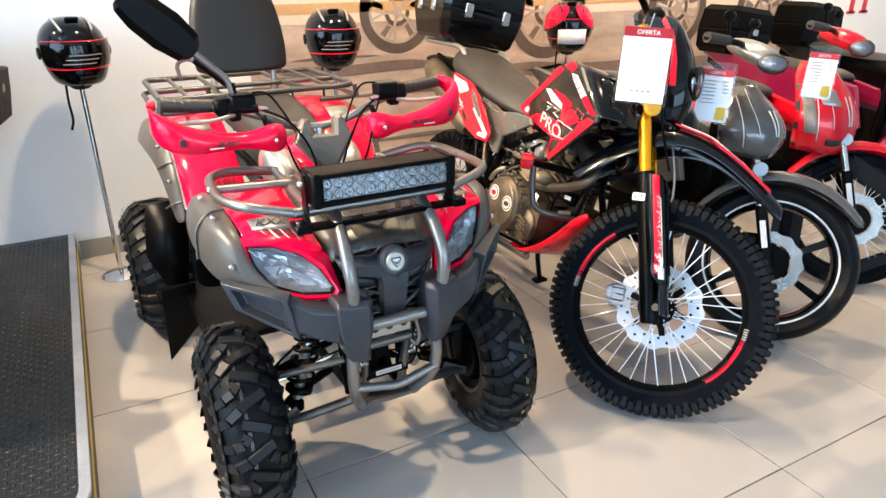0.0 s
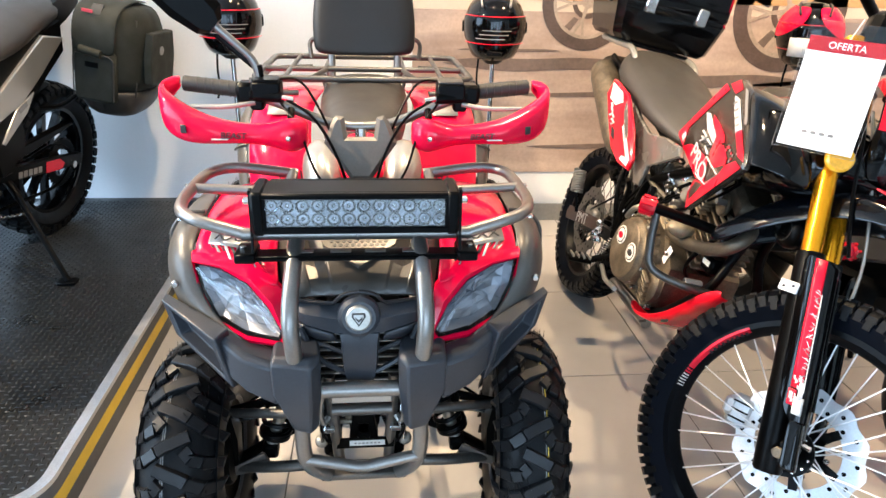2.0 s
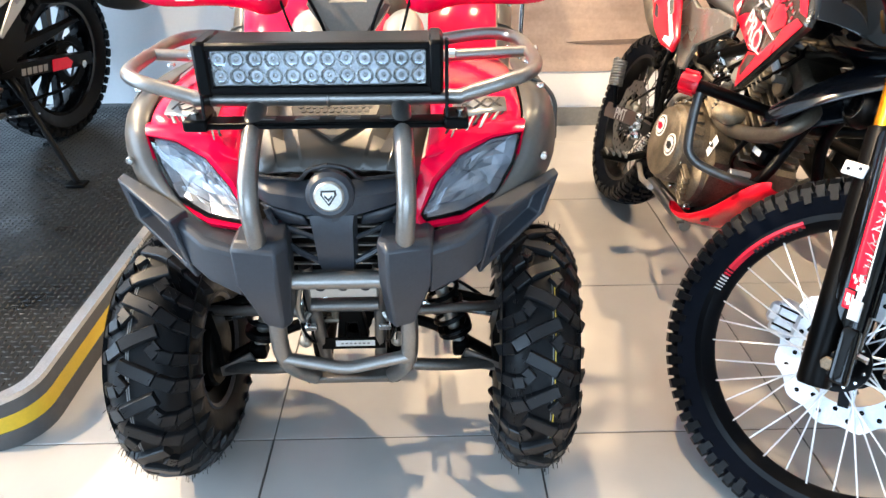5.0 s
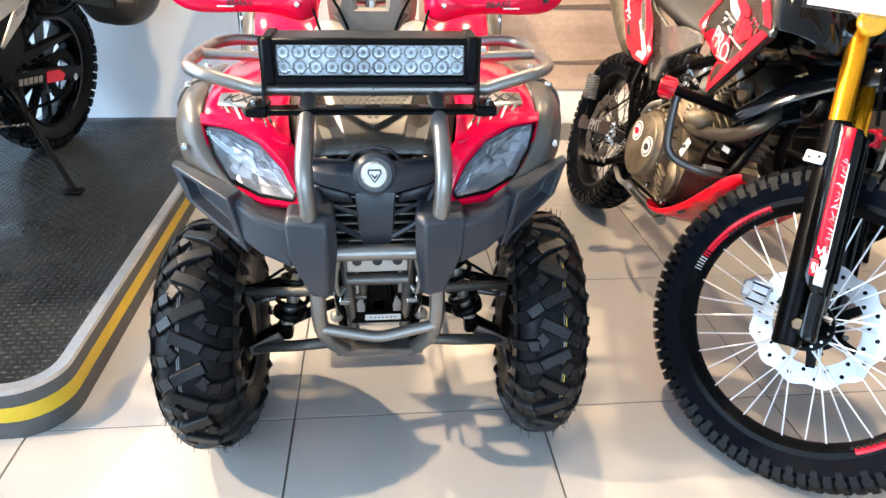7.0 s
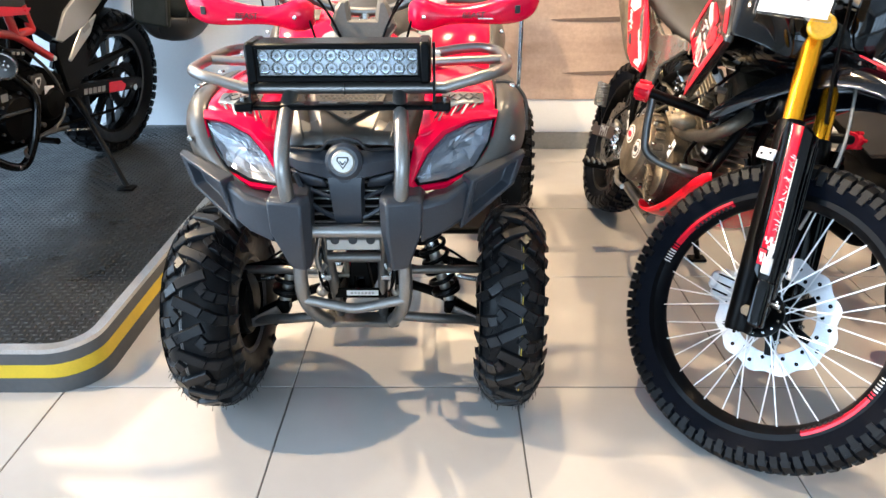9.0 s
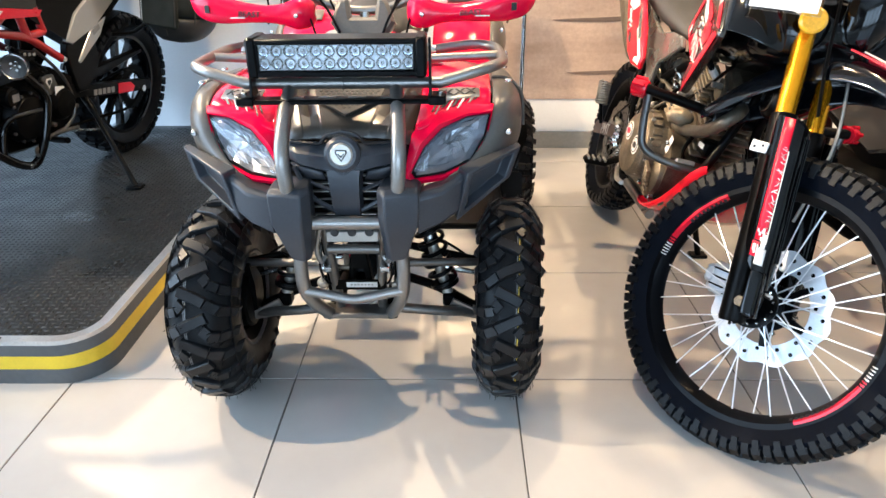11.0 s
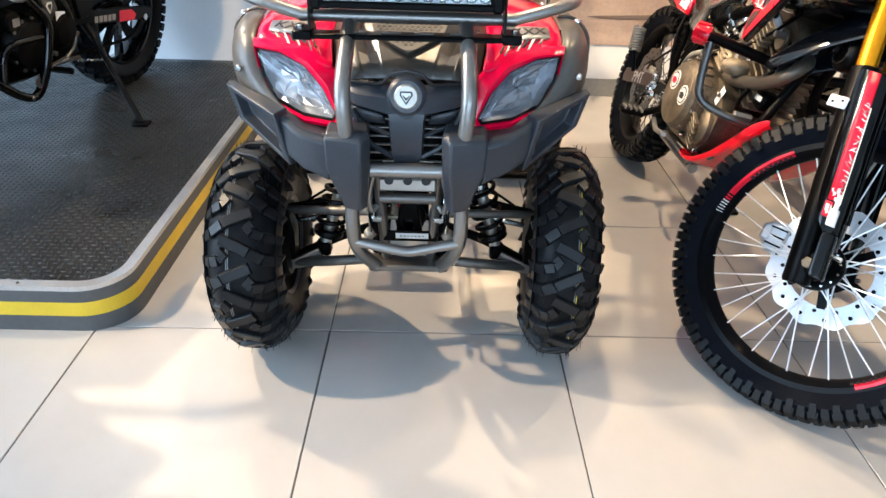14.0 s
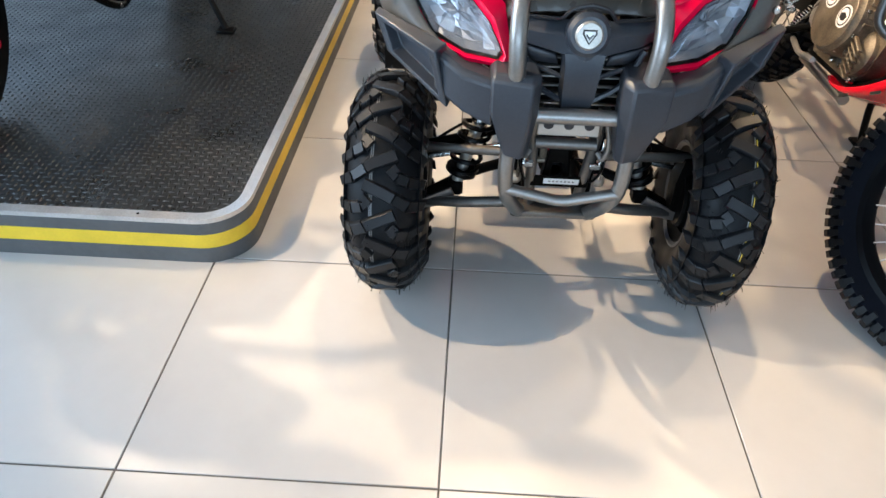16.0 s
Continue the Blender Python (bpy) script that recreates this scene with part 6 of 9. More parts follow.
# high front fender
rows = []
for y, z, w in ((0.360, 0.405, 0.030), (0.250, 0.505, 0.062), (0.150, 0.560, 0.072), (0.060, 0.580, 0.075), (-0.060, 0.550, 0.072), (-0.185, 0.470, 0.060), (-0.270, 0.400, 0.040), (-0.300, 0.372, 0.022)):
    sk = 0.035 + 0.045 * min(1, max(0, (y + 0.06) / 0.2)) * (0.5 if y > 0.3 else 1)
    rows.append([(-w, y, z - sk), (-w * 0.96, y, z - 0.010), (-w * 0.5, y, z + 0.008), (0, y, z + 0.014), (w * 0.5, y, z + 0.008), (w * 0.96, y, z - 0.010), (w, y, z - sk)])
fen = fp("front_fender", Geo().sheet(rows), FENDER, "black high front fender with red graphic", subsurf=2, solid=0.005, at=HEAD)
for s in (-1, 1):
    fp("fender_decal", Geo().loft([[(s * 0.018, y, z + 0.0155), (s * w, y, z + 0.005), (s * w, y, z + 0.009), (s * 0.018, y, z + 0.0195)] for y, z, w in ((0.05, 0.580, 0.066), (-0.06, 0.549, 0.064), (-0.16, 0.487, 0.056), (-0.255, 0.412, 0.040))]), DECAL_RED, "red fender graphic", parent=fen, at=HEAD)
    fp("fender_decal", Geo().tube([(s * 0.030, 0.04, 0.598), (s * 0.034, -0.06, 0.567), (s * 0.03, -0.17, 0.494)], 0.0022, 5, 0.02), DECAL_WHITE, parent=fen, at=HEAD)
# headlight mask
rows = []
for z, w, y in ((0.60, 0.045, 0.055), (0.66, 0.075, 0.030), (0.74, 0.095, 0.030), (0.83, 0.105, 0.055), (0.91, 0.095, 0.095), (0.95, 0.06, 0.130)):
    rows.append([(-w, y + 0.07, z), (-w * 0.85, y + 0.02, z), (-w * 0.4, y - 0.004, z), (w * 0.4, y - 0.004, z), (w * 0.85, y + 0.02, z), (w, y + 0.07, z)])
mask = fp("headlight_mask", Geo().sheet(rows), GLOSS, "glossy black headlight mask", subsurf=2, solid=0.005, at=HEAD)
fp("headlamp", Geo().ball((0.062, 0.02, 0.055), (0, 0.028, 0.745), 20, 10), LENS, parent=mask, at=HEAD)
fp("headlamp_bowl", Geo().ball((0.058, 0.014, 0.050), (0, 0.034, 0.745), 16, 8), CHROME, parent=mask, at=HEAD)
for s in (-1, 1):
    fp("mask_decal", Geo().loft([[(s * (w * 0.97), y + 0.046, z), (s * (w * 1.0), y + 0.062, z), (s * (w * 1.0 + 0.004), y + 0.060, z), (s * (w * 0.97 + 0.003), y + 0.042, z)] for z, w, y in ((0.70, 0.09, 0.03), (0.78, 0.102, 0.042), (0.86, 0.104, 0.068), (0.93, 0.08, 0.115))]), DECAL_RED, "red mask graphic", parent=mask, at=HEAD)
fp("handlebar", Geo().tube([(-0.42, 0.36, 1.075), (-0.24, 0.31, 1.065), (-0.11, 0.245, 0.985), (0.03, 0.245, 0.985), (0.16, 0.31, 1.065), (0.34, 0.36, 1.075)], 0.012, 12, 0.06), BLACK, at=HEAD)
for s, x in ((-1, -0.42), (1, 0.34)):
    fp("grip", Geo().tube([(x, 0.36, 1.075), (x - s * 0.12, 0.338, 1.071)], 0.017, 12, 0), SEAT, at=HEAD)
    fp("lever", Geo().tube([(x - s * 0.14, 0.31, 1.065), (x, 0.29, 1.055)], 0.005, 6, 0), BLACK, at=HEAD)
fp("instrument_pod", Geo().box((0.15, 0.06, 0.10), (-0.03, 0.19, 0.91), 0.02), BLACK, at=HEAD)
# price tag in a clear sleeve
def price_tag(m, w, h, label):
    """A price card hanging in its sleeve, at the world pose m."""
    tag = thing("price_tag", m, label, "price tag", "price tags")
    part("card", Geo().box((w, 0.0012, h), (0, 0, 0), 0.0003), PAPER, tag)
    part("heading", Geo().box((w, 0.0006, h * 0.13), (0, -0.0012, h * 0.435), 0.0002), TAG_RED, tag)
    words("heading_text", "OFERTA", h * 0.085, PAPER, tag, pose(0, -0.0018, h * 0.43, 90, 0, 0), depth=0.0002)
    return tag


TAGM = frame_of((1.135, 0.045, 1.036), (0.76, -0.65, -0.06), (0.10, 0.16, 1.0))
tg = price_tag(TAGM, 0.138, 0.215, "white price card with red heading hanging on a trail motorcycle")
for k in range(4):
    part("print_bar", Geo().box((0.010, 0.0006, 0.006), (-0.025 + 0.016 * k, -0.0012, -0.075), 0.0001), DECAL_GREY, tg)
part("string", Geo().tube([(0, 0, 0.107), (0.01, 0.03, 0.15)], 0.0012, 4, 0), PAPER, tg)
part("sleeve", Geo().box((0.152, 0.003, 0.250), (0, 0, 0.012), 0.0005), FILM, tg, "clear plastic sleeve").visible_shadow = False

# engine and frame
case = part("crankcase", Geo().loft([[(u, 0.58 + y, 0.43 + w) for y, w in ((-0.17, -0.05), (-0.13, -0.11), (0.10, -0.12), (0.17, -0.05), (0.17, 0.06), (0.08, 0.12), (-0.10, 0.10), (-0.17, 0.04))] for u in (-0.11, 0.11)]), ENGINE, dirt, "dull cast engine block")
part("clutch_cover", Geo().lathe([(0.0003, -0.1865), (0.086, -0.1865), (0.091, -0.183), (0.093, -0.174), (0.100, -0.168), (0.103, -0.150), (0.104, -0.105), (0.0003, -0.105)], "x", 40, None, True, (0, 0.572, 0.448)), ENGINE, case)
for k in range(20):
    a = math.tau * k / 20
    part("cover_fin", Geo().box((0.03, 0.008, 0.022), (-0.142, 0.575 + 0.102 * math.cos(a), 0.455 + 0.102 * math.sin(a)), 0.002, None, (math.degrees(a), 0, 0)), ENGINE, case)
part("ignition_cover", Geo().lathe([(0.0003, -0.132), (0.05, -0.130), (0.060, -0.122), (0.064, -0.10), (0.0003, -0.10)], "x", 30, None, True, (0, 0.475, 0.395)), ENGINE, case)
for y, w, mt in ((0.609, 0.477, DECAL_RED), (0.516, 0.458, INK)):
    bd = part("engine_badge", Geo().lathe([(0.0003, -0.1885), (0.029, -0.1885), (0.029, -0.176), (0.0003, -0.176)], "x", 28, None, True, (0, y, w)), DECAL_WHITE, case, "round engine badge with a white ring")
    part("badge_face", Geo().lathe([(0.0003, -0.1892), (0.0245, -0.1892), (0.0245, -0.188), (0.0003, -0.188)], "x", 28, None, True, (0, y, w)), INK, bd)
    part("badge_centre", Geo().lathe([(0.0003, -0.1899), (0.0205, -0.1899), (0.0205, -0.189), (0.0003, -0.189)], "x", 28, None, True, (0, y, w)), DECAL_WHITE, bd)
    part("badge_mark", Geo().prism([(-0.016, 0.004), (0.0, 0.010), (0.016, 0.004), (0.012, -0.008), (0, -0.011), (-0.012, -0.008)], 0.0015, Matrix.Translation((-0.1906, y, w)) @ pose(0, 0, 0, 0, 0, -90), 0.0003), mt, bd)
for k in range(6):
    part("case_rib", Geo().box((0.014, 0.085 - 0.007 * k, 0.006), (-0.152 + 0.004 * k, 0.462, 0.425 - 0.017 * k), 0.002, None, (20, 0, 0)), ENGINE, case)
part("case_sticker", Geo().box((0.001, 0.024, 0.052), (-0.1125, 0.452, 0.496), 0.0003, None, (20, 0, 0)), PAPER, case, "small white sticker")
part("engine_bolt", Geo().disc(0.009, 0.05, "x", 6, (-0.13, 0.258, 0.502), 0.002), ALLOY, dirt)
part("clutch_arm", Geo().tube([(-0.12, 0.66, 0.565), (-0.135, 0.70, 0.545), (-0.13, 0.735, 0.50)], 0.009, 8, 0.03), ALLOY, case)
part("sprocket_cover", Geo().ball((0.03, 0.055, 0.06), (-0.105, 0.745, 0.405), 16, 10), ALLOY, case, "pale cast cover")
part("stand_spring", helix(Geo(), (-0.13, 0.78, 0.40), (-0.15, 0.80, 0.32), 0.008, 10, 0.002), STEEL, dirt)
for k, (y, w) in enumerate(((0.45, 0.50), (0.44, 0.33), (0.56, 0.335), (0.70, 0.37), (0.72, 0.50), (0.66, 0.545))):
    part("case_bolt", Geo().disc(0.008, 0.02, "x", 8, (-0.115, y, w), 0.003), STEEL, case)
for k in range(9):
    d = k * 0.021
    part("cylinder_fin", Geo().box((0.150 - 0.004 * k, 0.150 - 0.003 * k, 0.008), (0, 0.445 - d * 0.45, 0.53 + d * 0.90), 0.003, None, (26, 0, 0)), ENGINE, case)
part("cylinder", Geo().tube([(0, 0.47, 0.48), (0, 0.36, 0.70)], 0.055, 16, 0), IRON, case)
part("head_cover", Geo().box((0.11, 0.12, 0.06), (0, 0.355, 0.715), 0.015, None, (26, 0, 0)), ENGINE, case)
carb = part("carburettor", Geo().tube([(-0.03, 0.46, 0.665), (-0.060, 0.54, 0.680), (-0.070, 0.64, 0.685)], lambda u: 0.030 if u < 0.55 else 0.025, 16, 0), ALLOY, dirt, "alloy carburettor")
part("carburettor_bowl", Geo().box((0.050, 0.060, 0.055), (-0.068, 0.575, 0.640), 0.012), ALLOY, carb)
part("carburettor_cap", Geo().lathe([(0.0003, 0.048), (0.020, 0.046), (0.026, 0.036), (0.027, 0.0), (0.0003, 0.0)], "z", 18, None, True, (-0.070, 0.570, 0.690)), STEEL, carb)
for k, (y, z, r_) in enumerate(((0.560, 0.660, 0.007), (0.600, 0.640, 0.009), (0.545, 0.630, 0.006), (0.615, 0.672, 0.008), (0.585, 0.705, 0.006))):
    part("carburettor_screw", Geo().disc(r_, 0.020, "x", 8, (-0.100, y, z), 0.002), STEEL if k % 2 else ALLOY, carb)
duct = part("intake_duct", Geo().tube([(-0.075, 0.640, 0.686), (-0.085, 0.690, 0.690), (-0.080, 0.760, 0.705)], 0.031, 16, 0.03), PIPE, dirt, "ribbed intake duct")
for k in range(4):
    part("duct_ring", Geo().tube([(-0.081 - 0.002 * k, 0.655 + 0.020 * k, 0.687 + 0.002 * k), (-0.081 - 0.002 * k, 0.664 + 0.020 * k, 0.688 + 0.002 * k)], 0.035, 16, 0), STEEL if k == 0 else PIPE, duct)
for k in range(7):
    part("head_fin", Geo().box((0.030, 0.070 - 0.003 * k, 0.0055), (-0.080, 0.455 - 0.006 * k, 0.655 + 0.0125 * k), 0.0015, None, (24, 0, 0)), TAN_CAST, case)
part("rocker_box", Geo().box((0.045, 0.075, 0.060), (-0.095, 0.540, 0.578), 0.014, None, (18, 0, 0)), TAN_CAST, case, "tan cast cover with ribs")
for k in range(3):
    part("box_rib", Geo().box((0.006, 0.070, 0.007), (-0.118, 0.540, 0.562 + 0.017 * k), 0.002, None, (18, 0, 0)), TAN_CAST, case)
for k in range(7):
    part("case_fin", Geo().box((0.016, 0.007, 0.034), (-0.140, 0.455 + 0.017 * k, 0.392 - 0.004 * abs(k - 3)), 0.002, None, (-14, 0, 0)), ENGINE, case)

part("carburettor_top", Geo().box((0.05, 0.05, 0.07), (-0.075, 0.52, 0.675), 0.01), ALLOY, dirt)
part("intake_hose", Geo().tube([(-0.062, 0.64, 0.660), (-0.065, 0.72, 0.668), (-0.045, 0.82, 0.690)], 0.033, 16, 0.05), PIPE, dirt, "brown-grey rubber intake hose")
for q, r_ in ((0.655, 0.0355), (0.675, 0.036), (0.70, 0.0365), (0.73, 0.0365)):
    part("hose_clamp", Geo().disc(r_, 0.007, "y", 20, (-0.063, q, 0.661 + (q - 0.655) * 0.12), 0.001), STEEL if q < 0.68 else PIPE, dirt)
part("float_bowl", Geo().loft([[(-0.062 + rr * math.cos(a), 0.585 + rr * math.sin(a), z) for a in [math.tau * k / 12 for k in range(12)]] for z, rr in ((0.595, 0.014), (0.602, 0.026), (0.64, 0.028), (0.645, 0.033), (0.652, 0.033))]), ALLOY, dirt)
part("throttle_cap", Geo().disc(0.022, 0.05, "z", 16, (-0.066, 0.575, 0.715), 0.004), CHROME, dirt)
part("choke_lever", Geo().tube([(-0.095, 0.60, 0.665), (-0.115, 0.615, 0.69)], 0.006, 6, 0), STEEL, dirt)
for q in (0.55, 0.585, 0.62):
    part("carb_screw", Geo().disc(0.006, 0.02, "x", 8, (-0.096, q, 0.640 + 0.4 * abs(q - 0.585)), 0.001), STEEL, dirt)
part("starter_dome", Geo().ball((0.040, 0.034, 0.024), (-0.120, 0.430, 0.585), 18, 10), TAN_CAST, dirt, "rounded cast cover")
for q in (-0.012, 0.0, 0.012):
    part("cover_slot", Geo().tube([(-0.150, 0.445, 0.596 + q), (-0.146, 0.465, 0.596 + q)], 0.0028, 5, 0), INK, dirt)
part("exhaust_pipe", Geo().tube([(0.0, 0.33, 0.68), (-0.055, 0.225, 0.670), (-0.095, 0.215, 0.630), (-0.100, 0.270, 0.595), (-0.100, 0.360, 0.566), (-0.100, 0.450, 0.548), (-0.080, 0.560, 0.545), (-0.06, 0.66, 0.57), (-0.09, 0.82, 0.67), (-0.12, 0.97, 0.76)], 0.0175, 14, 0.06), PIPE, dirt, "dark exhaust pipe")
part("muffler", Geo().lathe([(0.0003, 0.0), (0.030, 0.0), (0.048, 0.03), (0.055, 0.10), (0.057, 0.42), (0.050, 0.47), (0.020, 0.475), (0.018, 0.45), (0.0003, 0.45)], "z", 28, frame_of((-0.118, 0.985, 0.655), (1, 0, 0), (-0.06, 1, 0.52))), ENGINE, dirt, "brown-grey silencer can")
for s in (-1, 1):
    part("frame_tube", Geo().tube([(0.03 * s, 0.18, 0.86), (0.10 * s, 0.55, 0.72), (0.11 * s, 0.75, 0.62), (0.10 * s, 0.74, 0.36)], 0.014, 10, 0.08), BLACK, dirt)
    part("subframe_tube", Geo().tube([(0.10 * s, 0.66, 0.74), (0.10 * s, 1.05, 0.86), (0.08 * s, 1.45, 0.93)], 0.011, 10, 0.06), BLACK, dirt)
    part("stay_tube", Geo().tube([(0.105 * s, 0.72, 0.48), (0.11 * s, 1.00, 0.82)], 0.010, 10, 0), BLACK, dirt)
    part("down_tube", Geo().tube([(0.02 * s, 0.19, 0.82), (0.03 * s, 0.285, 0.60), (0.07 * s, 0.262, 0.49), (0.09 * s, 0.42, 0.315), (0.09 * s, 0.72, 0.30)], 0.013, 10, 0.06), BLACK, dirt)
    part("swing_arm", Geo().loft([[(s * (0.098 + dx), y, w + dz) for dx, dz in ((-0.012, -0.020), (0.012, -0.020), (0.012, 0.020), (-0.012, 0.020))] for y, w in ((0.70, 0.40), (0.95, 0.37), (1.24, 0.318))]), BLACK, dirt, "black box-section swing arm")
    # crash bar with red end knob
    cb = part("crash_bar", Geo().tube([(0.0, 0.287, 0.626), (0.03 * s, 0.288, 0.628), (0.16 * s, 0.303, 0.646), (0.285 * s, 0.305, 0.660)], 0.0135, 12, 0.05), BLACK, dirt, "black tubular crash bar with red end knob")
    # loop paler than the bar: the warm light on it is in its colour
    part("bar_loop", Geo().tube([(0.272 * s, 0.308, 0.655), (0.262 * s, 0.298, 0.57), (0.248 * s, 0.283, 0.502), (0.14 * s, 0.240, 0.490), (0.06 * s, 0.255, 0.480)], 0.0105, 12, 0.07), RACK, cb)
    d = Vector((0.12 * s, 0.08, -0.005)).normalized()
    p = Vector((0.285 * s, 0.305, 0.660))
    part("bar_knob", Geo().tube([p - d * 0.006, p + d * 0.006, p + d * 0.034], lambda u: 0.024 if 0.1 < u < 0.9 else 0.019, 12, 0), RED_DIRT, cb, "red machined knob")
    for k in range(6):
        a = math.tau * k / 6
        o = d.orthogonal().normalized()
        q = Matrix.Rotation(a, 3, d) @ o
        part("knob_rib", Geo().tube([p + q * 0.022, p + q * 0.022 + d * 0.030], 0.006, 6, 0), RED_DIRT, cb)
    part("foot_peg", Geo().box((0.085, 0.045, 0.020), (0.205 * s, 0.805, 0.300), 0.006), IRON, dirt)
    part("peg_mount", Geo().tube([(0.10 * s, 0.74, 0.37), (0.17 * s, 0.805, 0.300)], 0.012, 8, 0), IRON, dirt)
part("head_tube", Geo().tube([(0, 0.185, 0.74), (0, 0.215, 0.96)], 0.032, 16, 0), BLACK, dirt)
horn = part("horn", Geo().lathe([(0.0003, -0.075), (0.010, -0.076), (0.012, -0.070), (0.018, -0.070), (0.022, -0.077), (0.030, -0.075), (0.040, -0.066), (0.043, -0.056), (0.043, -0.046), (0.0003, -0.044)], "x", 28, None, True, (0.02, 0.132, 0.724)), BLACK, dirt, "round black horn")
part("horn_ring", Geo().lathe([(0.0245, -0.0668), (0.0275, -0.0668), (0.0275, -0.060), (0.0245, -0.060)], "x", 28, None, True, (0.010, 0.132, 0.724)), STEEL, horn)
part("horn_bracket", Geo().box((0.06, 0.014, 0.05), (0.0, 0.150, 0.740), 0.003), BLACK, dirt)
rel = part("relay_box", Geo().box((0.05, 0.055, 0.045), (-0.055, 0.315, 0.540), 0.008), BLACK, dirt)
part("sticker", Geo().box((0.001, 0.036, 0.014), (-0.081, 0.315, 0.545), 0.0003), PAPER, rel)
part("rear_shock", Geo().tube([(0, 0.83, 0.76), (0, 0.85, 0.42)], 0.018, 12, 0), STEEL, dirt)
part("shock_spring", helix(Geo(), (0, 0.832, 0.72), (0, 0.848, 0.48), 0.034, 7, 0.006), BLACK, dirt)
part("spring_case", Geo().tube([(-0.155, 1.194, 0.510), (-0.155, 1.158, 0.430)], 0.012, 14, 0), STEEL, dirt, "shock absorber with pale coil spring")
part("spring_coil", helix(Geo(), (-0.155, 1.194, 0.510), (-0.155, 1.158, 0.430), 0.021, 9, 0.0042), ALLOY, dirt)
part("spring_rod", Geo().tube([(-0.155, 1.158, 0.430), (-0.135, 1.14, 0.36)], 0.007, 8, 0), BLACK, dirt)
part("brake_pedal", Geo().tube([(-0.13, 0.78, 0.30), (-0.16, 0.66, 0.30), (-0.18, 0.54, 0.325)], 0.008, 8, 0.03), ALLOY, dirt)
part("foot_guard", Geo().prism([(-0.15, -0.022), (0.17, -0.026), (0.18, 0.0), (0.16, 0.026), (-0.15, 0.022)], 0.006, Matrix.Translation((-0.118, 1.10, 0.352)) @ pose(0, 0, 0, 0, 0, 90) @ pose(0, 0, 0, 0, 12, 0), 0.001), BROWN_ARM, dirt, "brown plate with white lettering")
words("plate_text", "PMT", 0.058, DECAL_WHITE, dirt, frame_of((-0.1225, 1.10, 0.350), (0, -1, 0.22), (-1, 0, 0)) @ pose(0, 0, 0.0008))
part("rear_caliper", Geo().box((0.035, 0.09, 0.06), (-0.085, 1.10, 0.37), 0.01), ALLOY, dirt)
for k in range(4):
    part("hose", Geo().tube([(-0.10, 0.70 + 0.02 * k, 0.62), (-0.13, 0.74 + 0.02 * k, 0.52), (-0.125, 0.78 + 0.01 * k, 0.42), (-0.11, 0.80, 0.34)], 0.006, 6, 0.06), BLACK if k % 2 else IRON, dirt)
    part("hose", Geo().tube([(-0.06 - 0.015 * k, 0.50, 0.70), (-0.10, 0.56 + 0.02 * k, 0.63), (-0.12, 0.66, 0.56 - 0.02 * k)], 0.005, 6, 0.05), BLACK, dirt)
rows = []
for y, w, k, up in ((0.545, 0.296, 0.84, 0.004), (0.50, 0.286, 0.97, 0.008), (0.43, 0.290, 1.0, 0.018), (0.34, 0.325, 1.0, 0.030), (0.255, 0.388, 1.0, 0.040), (0.190, 0.462, 0.97, 0.044), (0.150, 0.515, 0.86, 0.022)):
    rows.append([(u * k, y + o * 0.5 * up, w + o * up) for u, o in ((-0.128, 1.0), (-0.134, 0.5), (-0.126, 0.06), (-0.08, -0.12), (0, -0.16), (0.08, -0.12), (0.126, 0.06), (0.134, 0.5), (0.128, 1.0))])
skid = part("skid_plate", Geo().sheet(rows), RED_DIRT, dirt, "red plastic skid plate with curled edge", subsurf=2, solid=0.006)
for q in (0.30, 0.40):
    part("skid_slot", Geo().box((0.003, 0.035, 0.008), (-0.1335, q, 0.362 - (q - 0.30) * 0.60), 0.001, None, (-32, 0, 0)), INK, skid)
part("side_stand", Geo().tube([(0.12, 0.66, 0.30), (0.18, 0.70, 0.18), (0.245, 0.725, 0.066)], 0.011, 10, 0.03), BLACK, dirt)
part("stand_foot", Geo().box((0.06, 0.045, 0.012), (0.245, 0.725, 0.0625), 0.003, None, (0, -13, 0)), BLACK, dirt)
part("lower_tube", Geo().tube([(-0.095, 0.44, 0.275), (-0.10, 0.72, 0.275)], 0.015, 12, 0), TUBE, dirt)

# small fittings round the engine
for k in range(10):
    a = math.tau * (k + 0.4) / 10
    part("cover_bolt", Geo().disc(0.0055, 0.012, "x", 6, (-0.158, 0.575 + 0.104 * math.cos(a), 0.455 + 0.104 * math.sin(a)), 0.001), STEEL if k % 3 else ALLOY, case)
for k, pts in enumerate((((-0.03, 0.24, 0.90), (-0.085, 0.36, 0.72), (-0.095, 0.50, 0.62), (-0.11, 0.62, 0.57)),
                         ((-0.02, 0.25, 0.88), (-0.075, 0.42, 0.70), (-0.085, 0.56, 0.72)),
                         ((-0.10, 0.60, 0.60), (-0.135, 0.66, 0.54), (-0.14, 0.72, 0.46), (-0.12, 0.80, 0.36)),
                         ((-0.09, 0.78, 0.62), (-0.13, 0.90, 0.50), (-0.13, 1.02, 0.42), (-0.10, 1.10, 0.39)),
                         ((-0.05, 0.40, 0.45), (-0.11, 0.36, 0.50), (-0.10, 0.33, 0.58), (-0.05, 0.30, 0.66)))):
    part("cable", Geo().tube(pts, (0.0045, 0.003, 0.005, 0.004, 0.006)[k], 7, 0.06), (BLACK, BLACK, PIPE, BLACK, BLACK)[k], dirt)
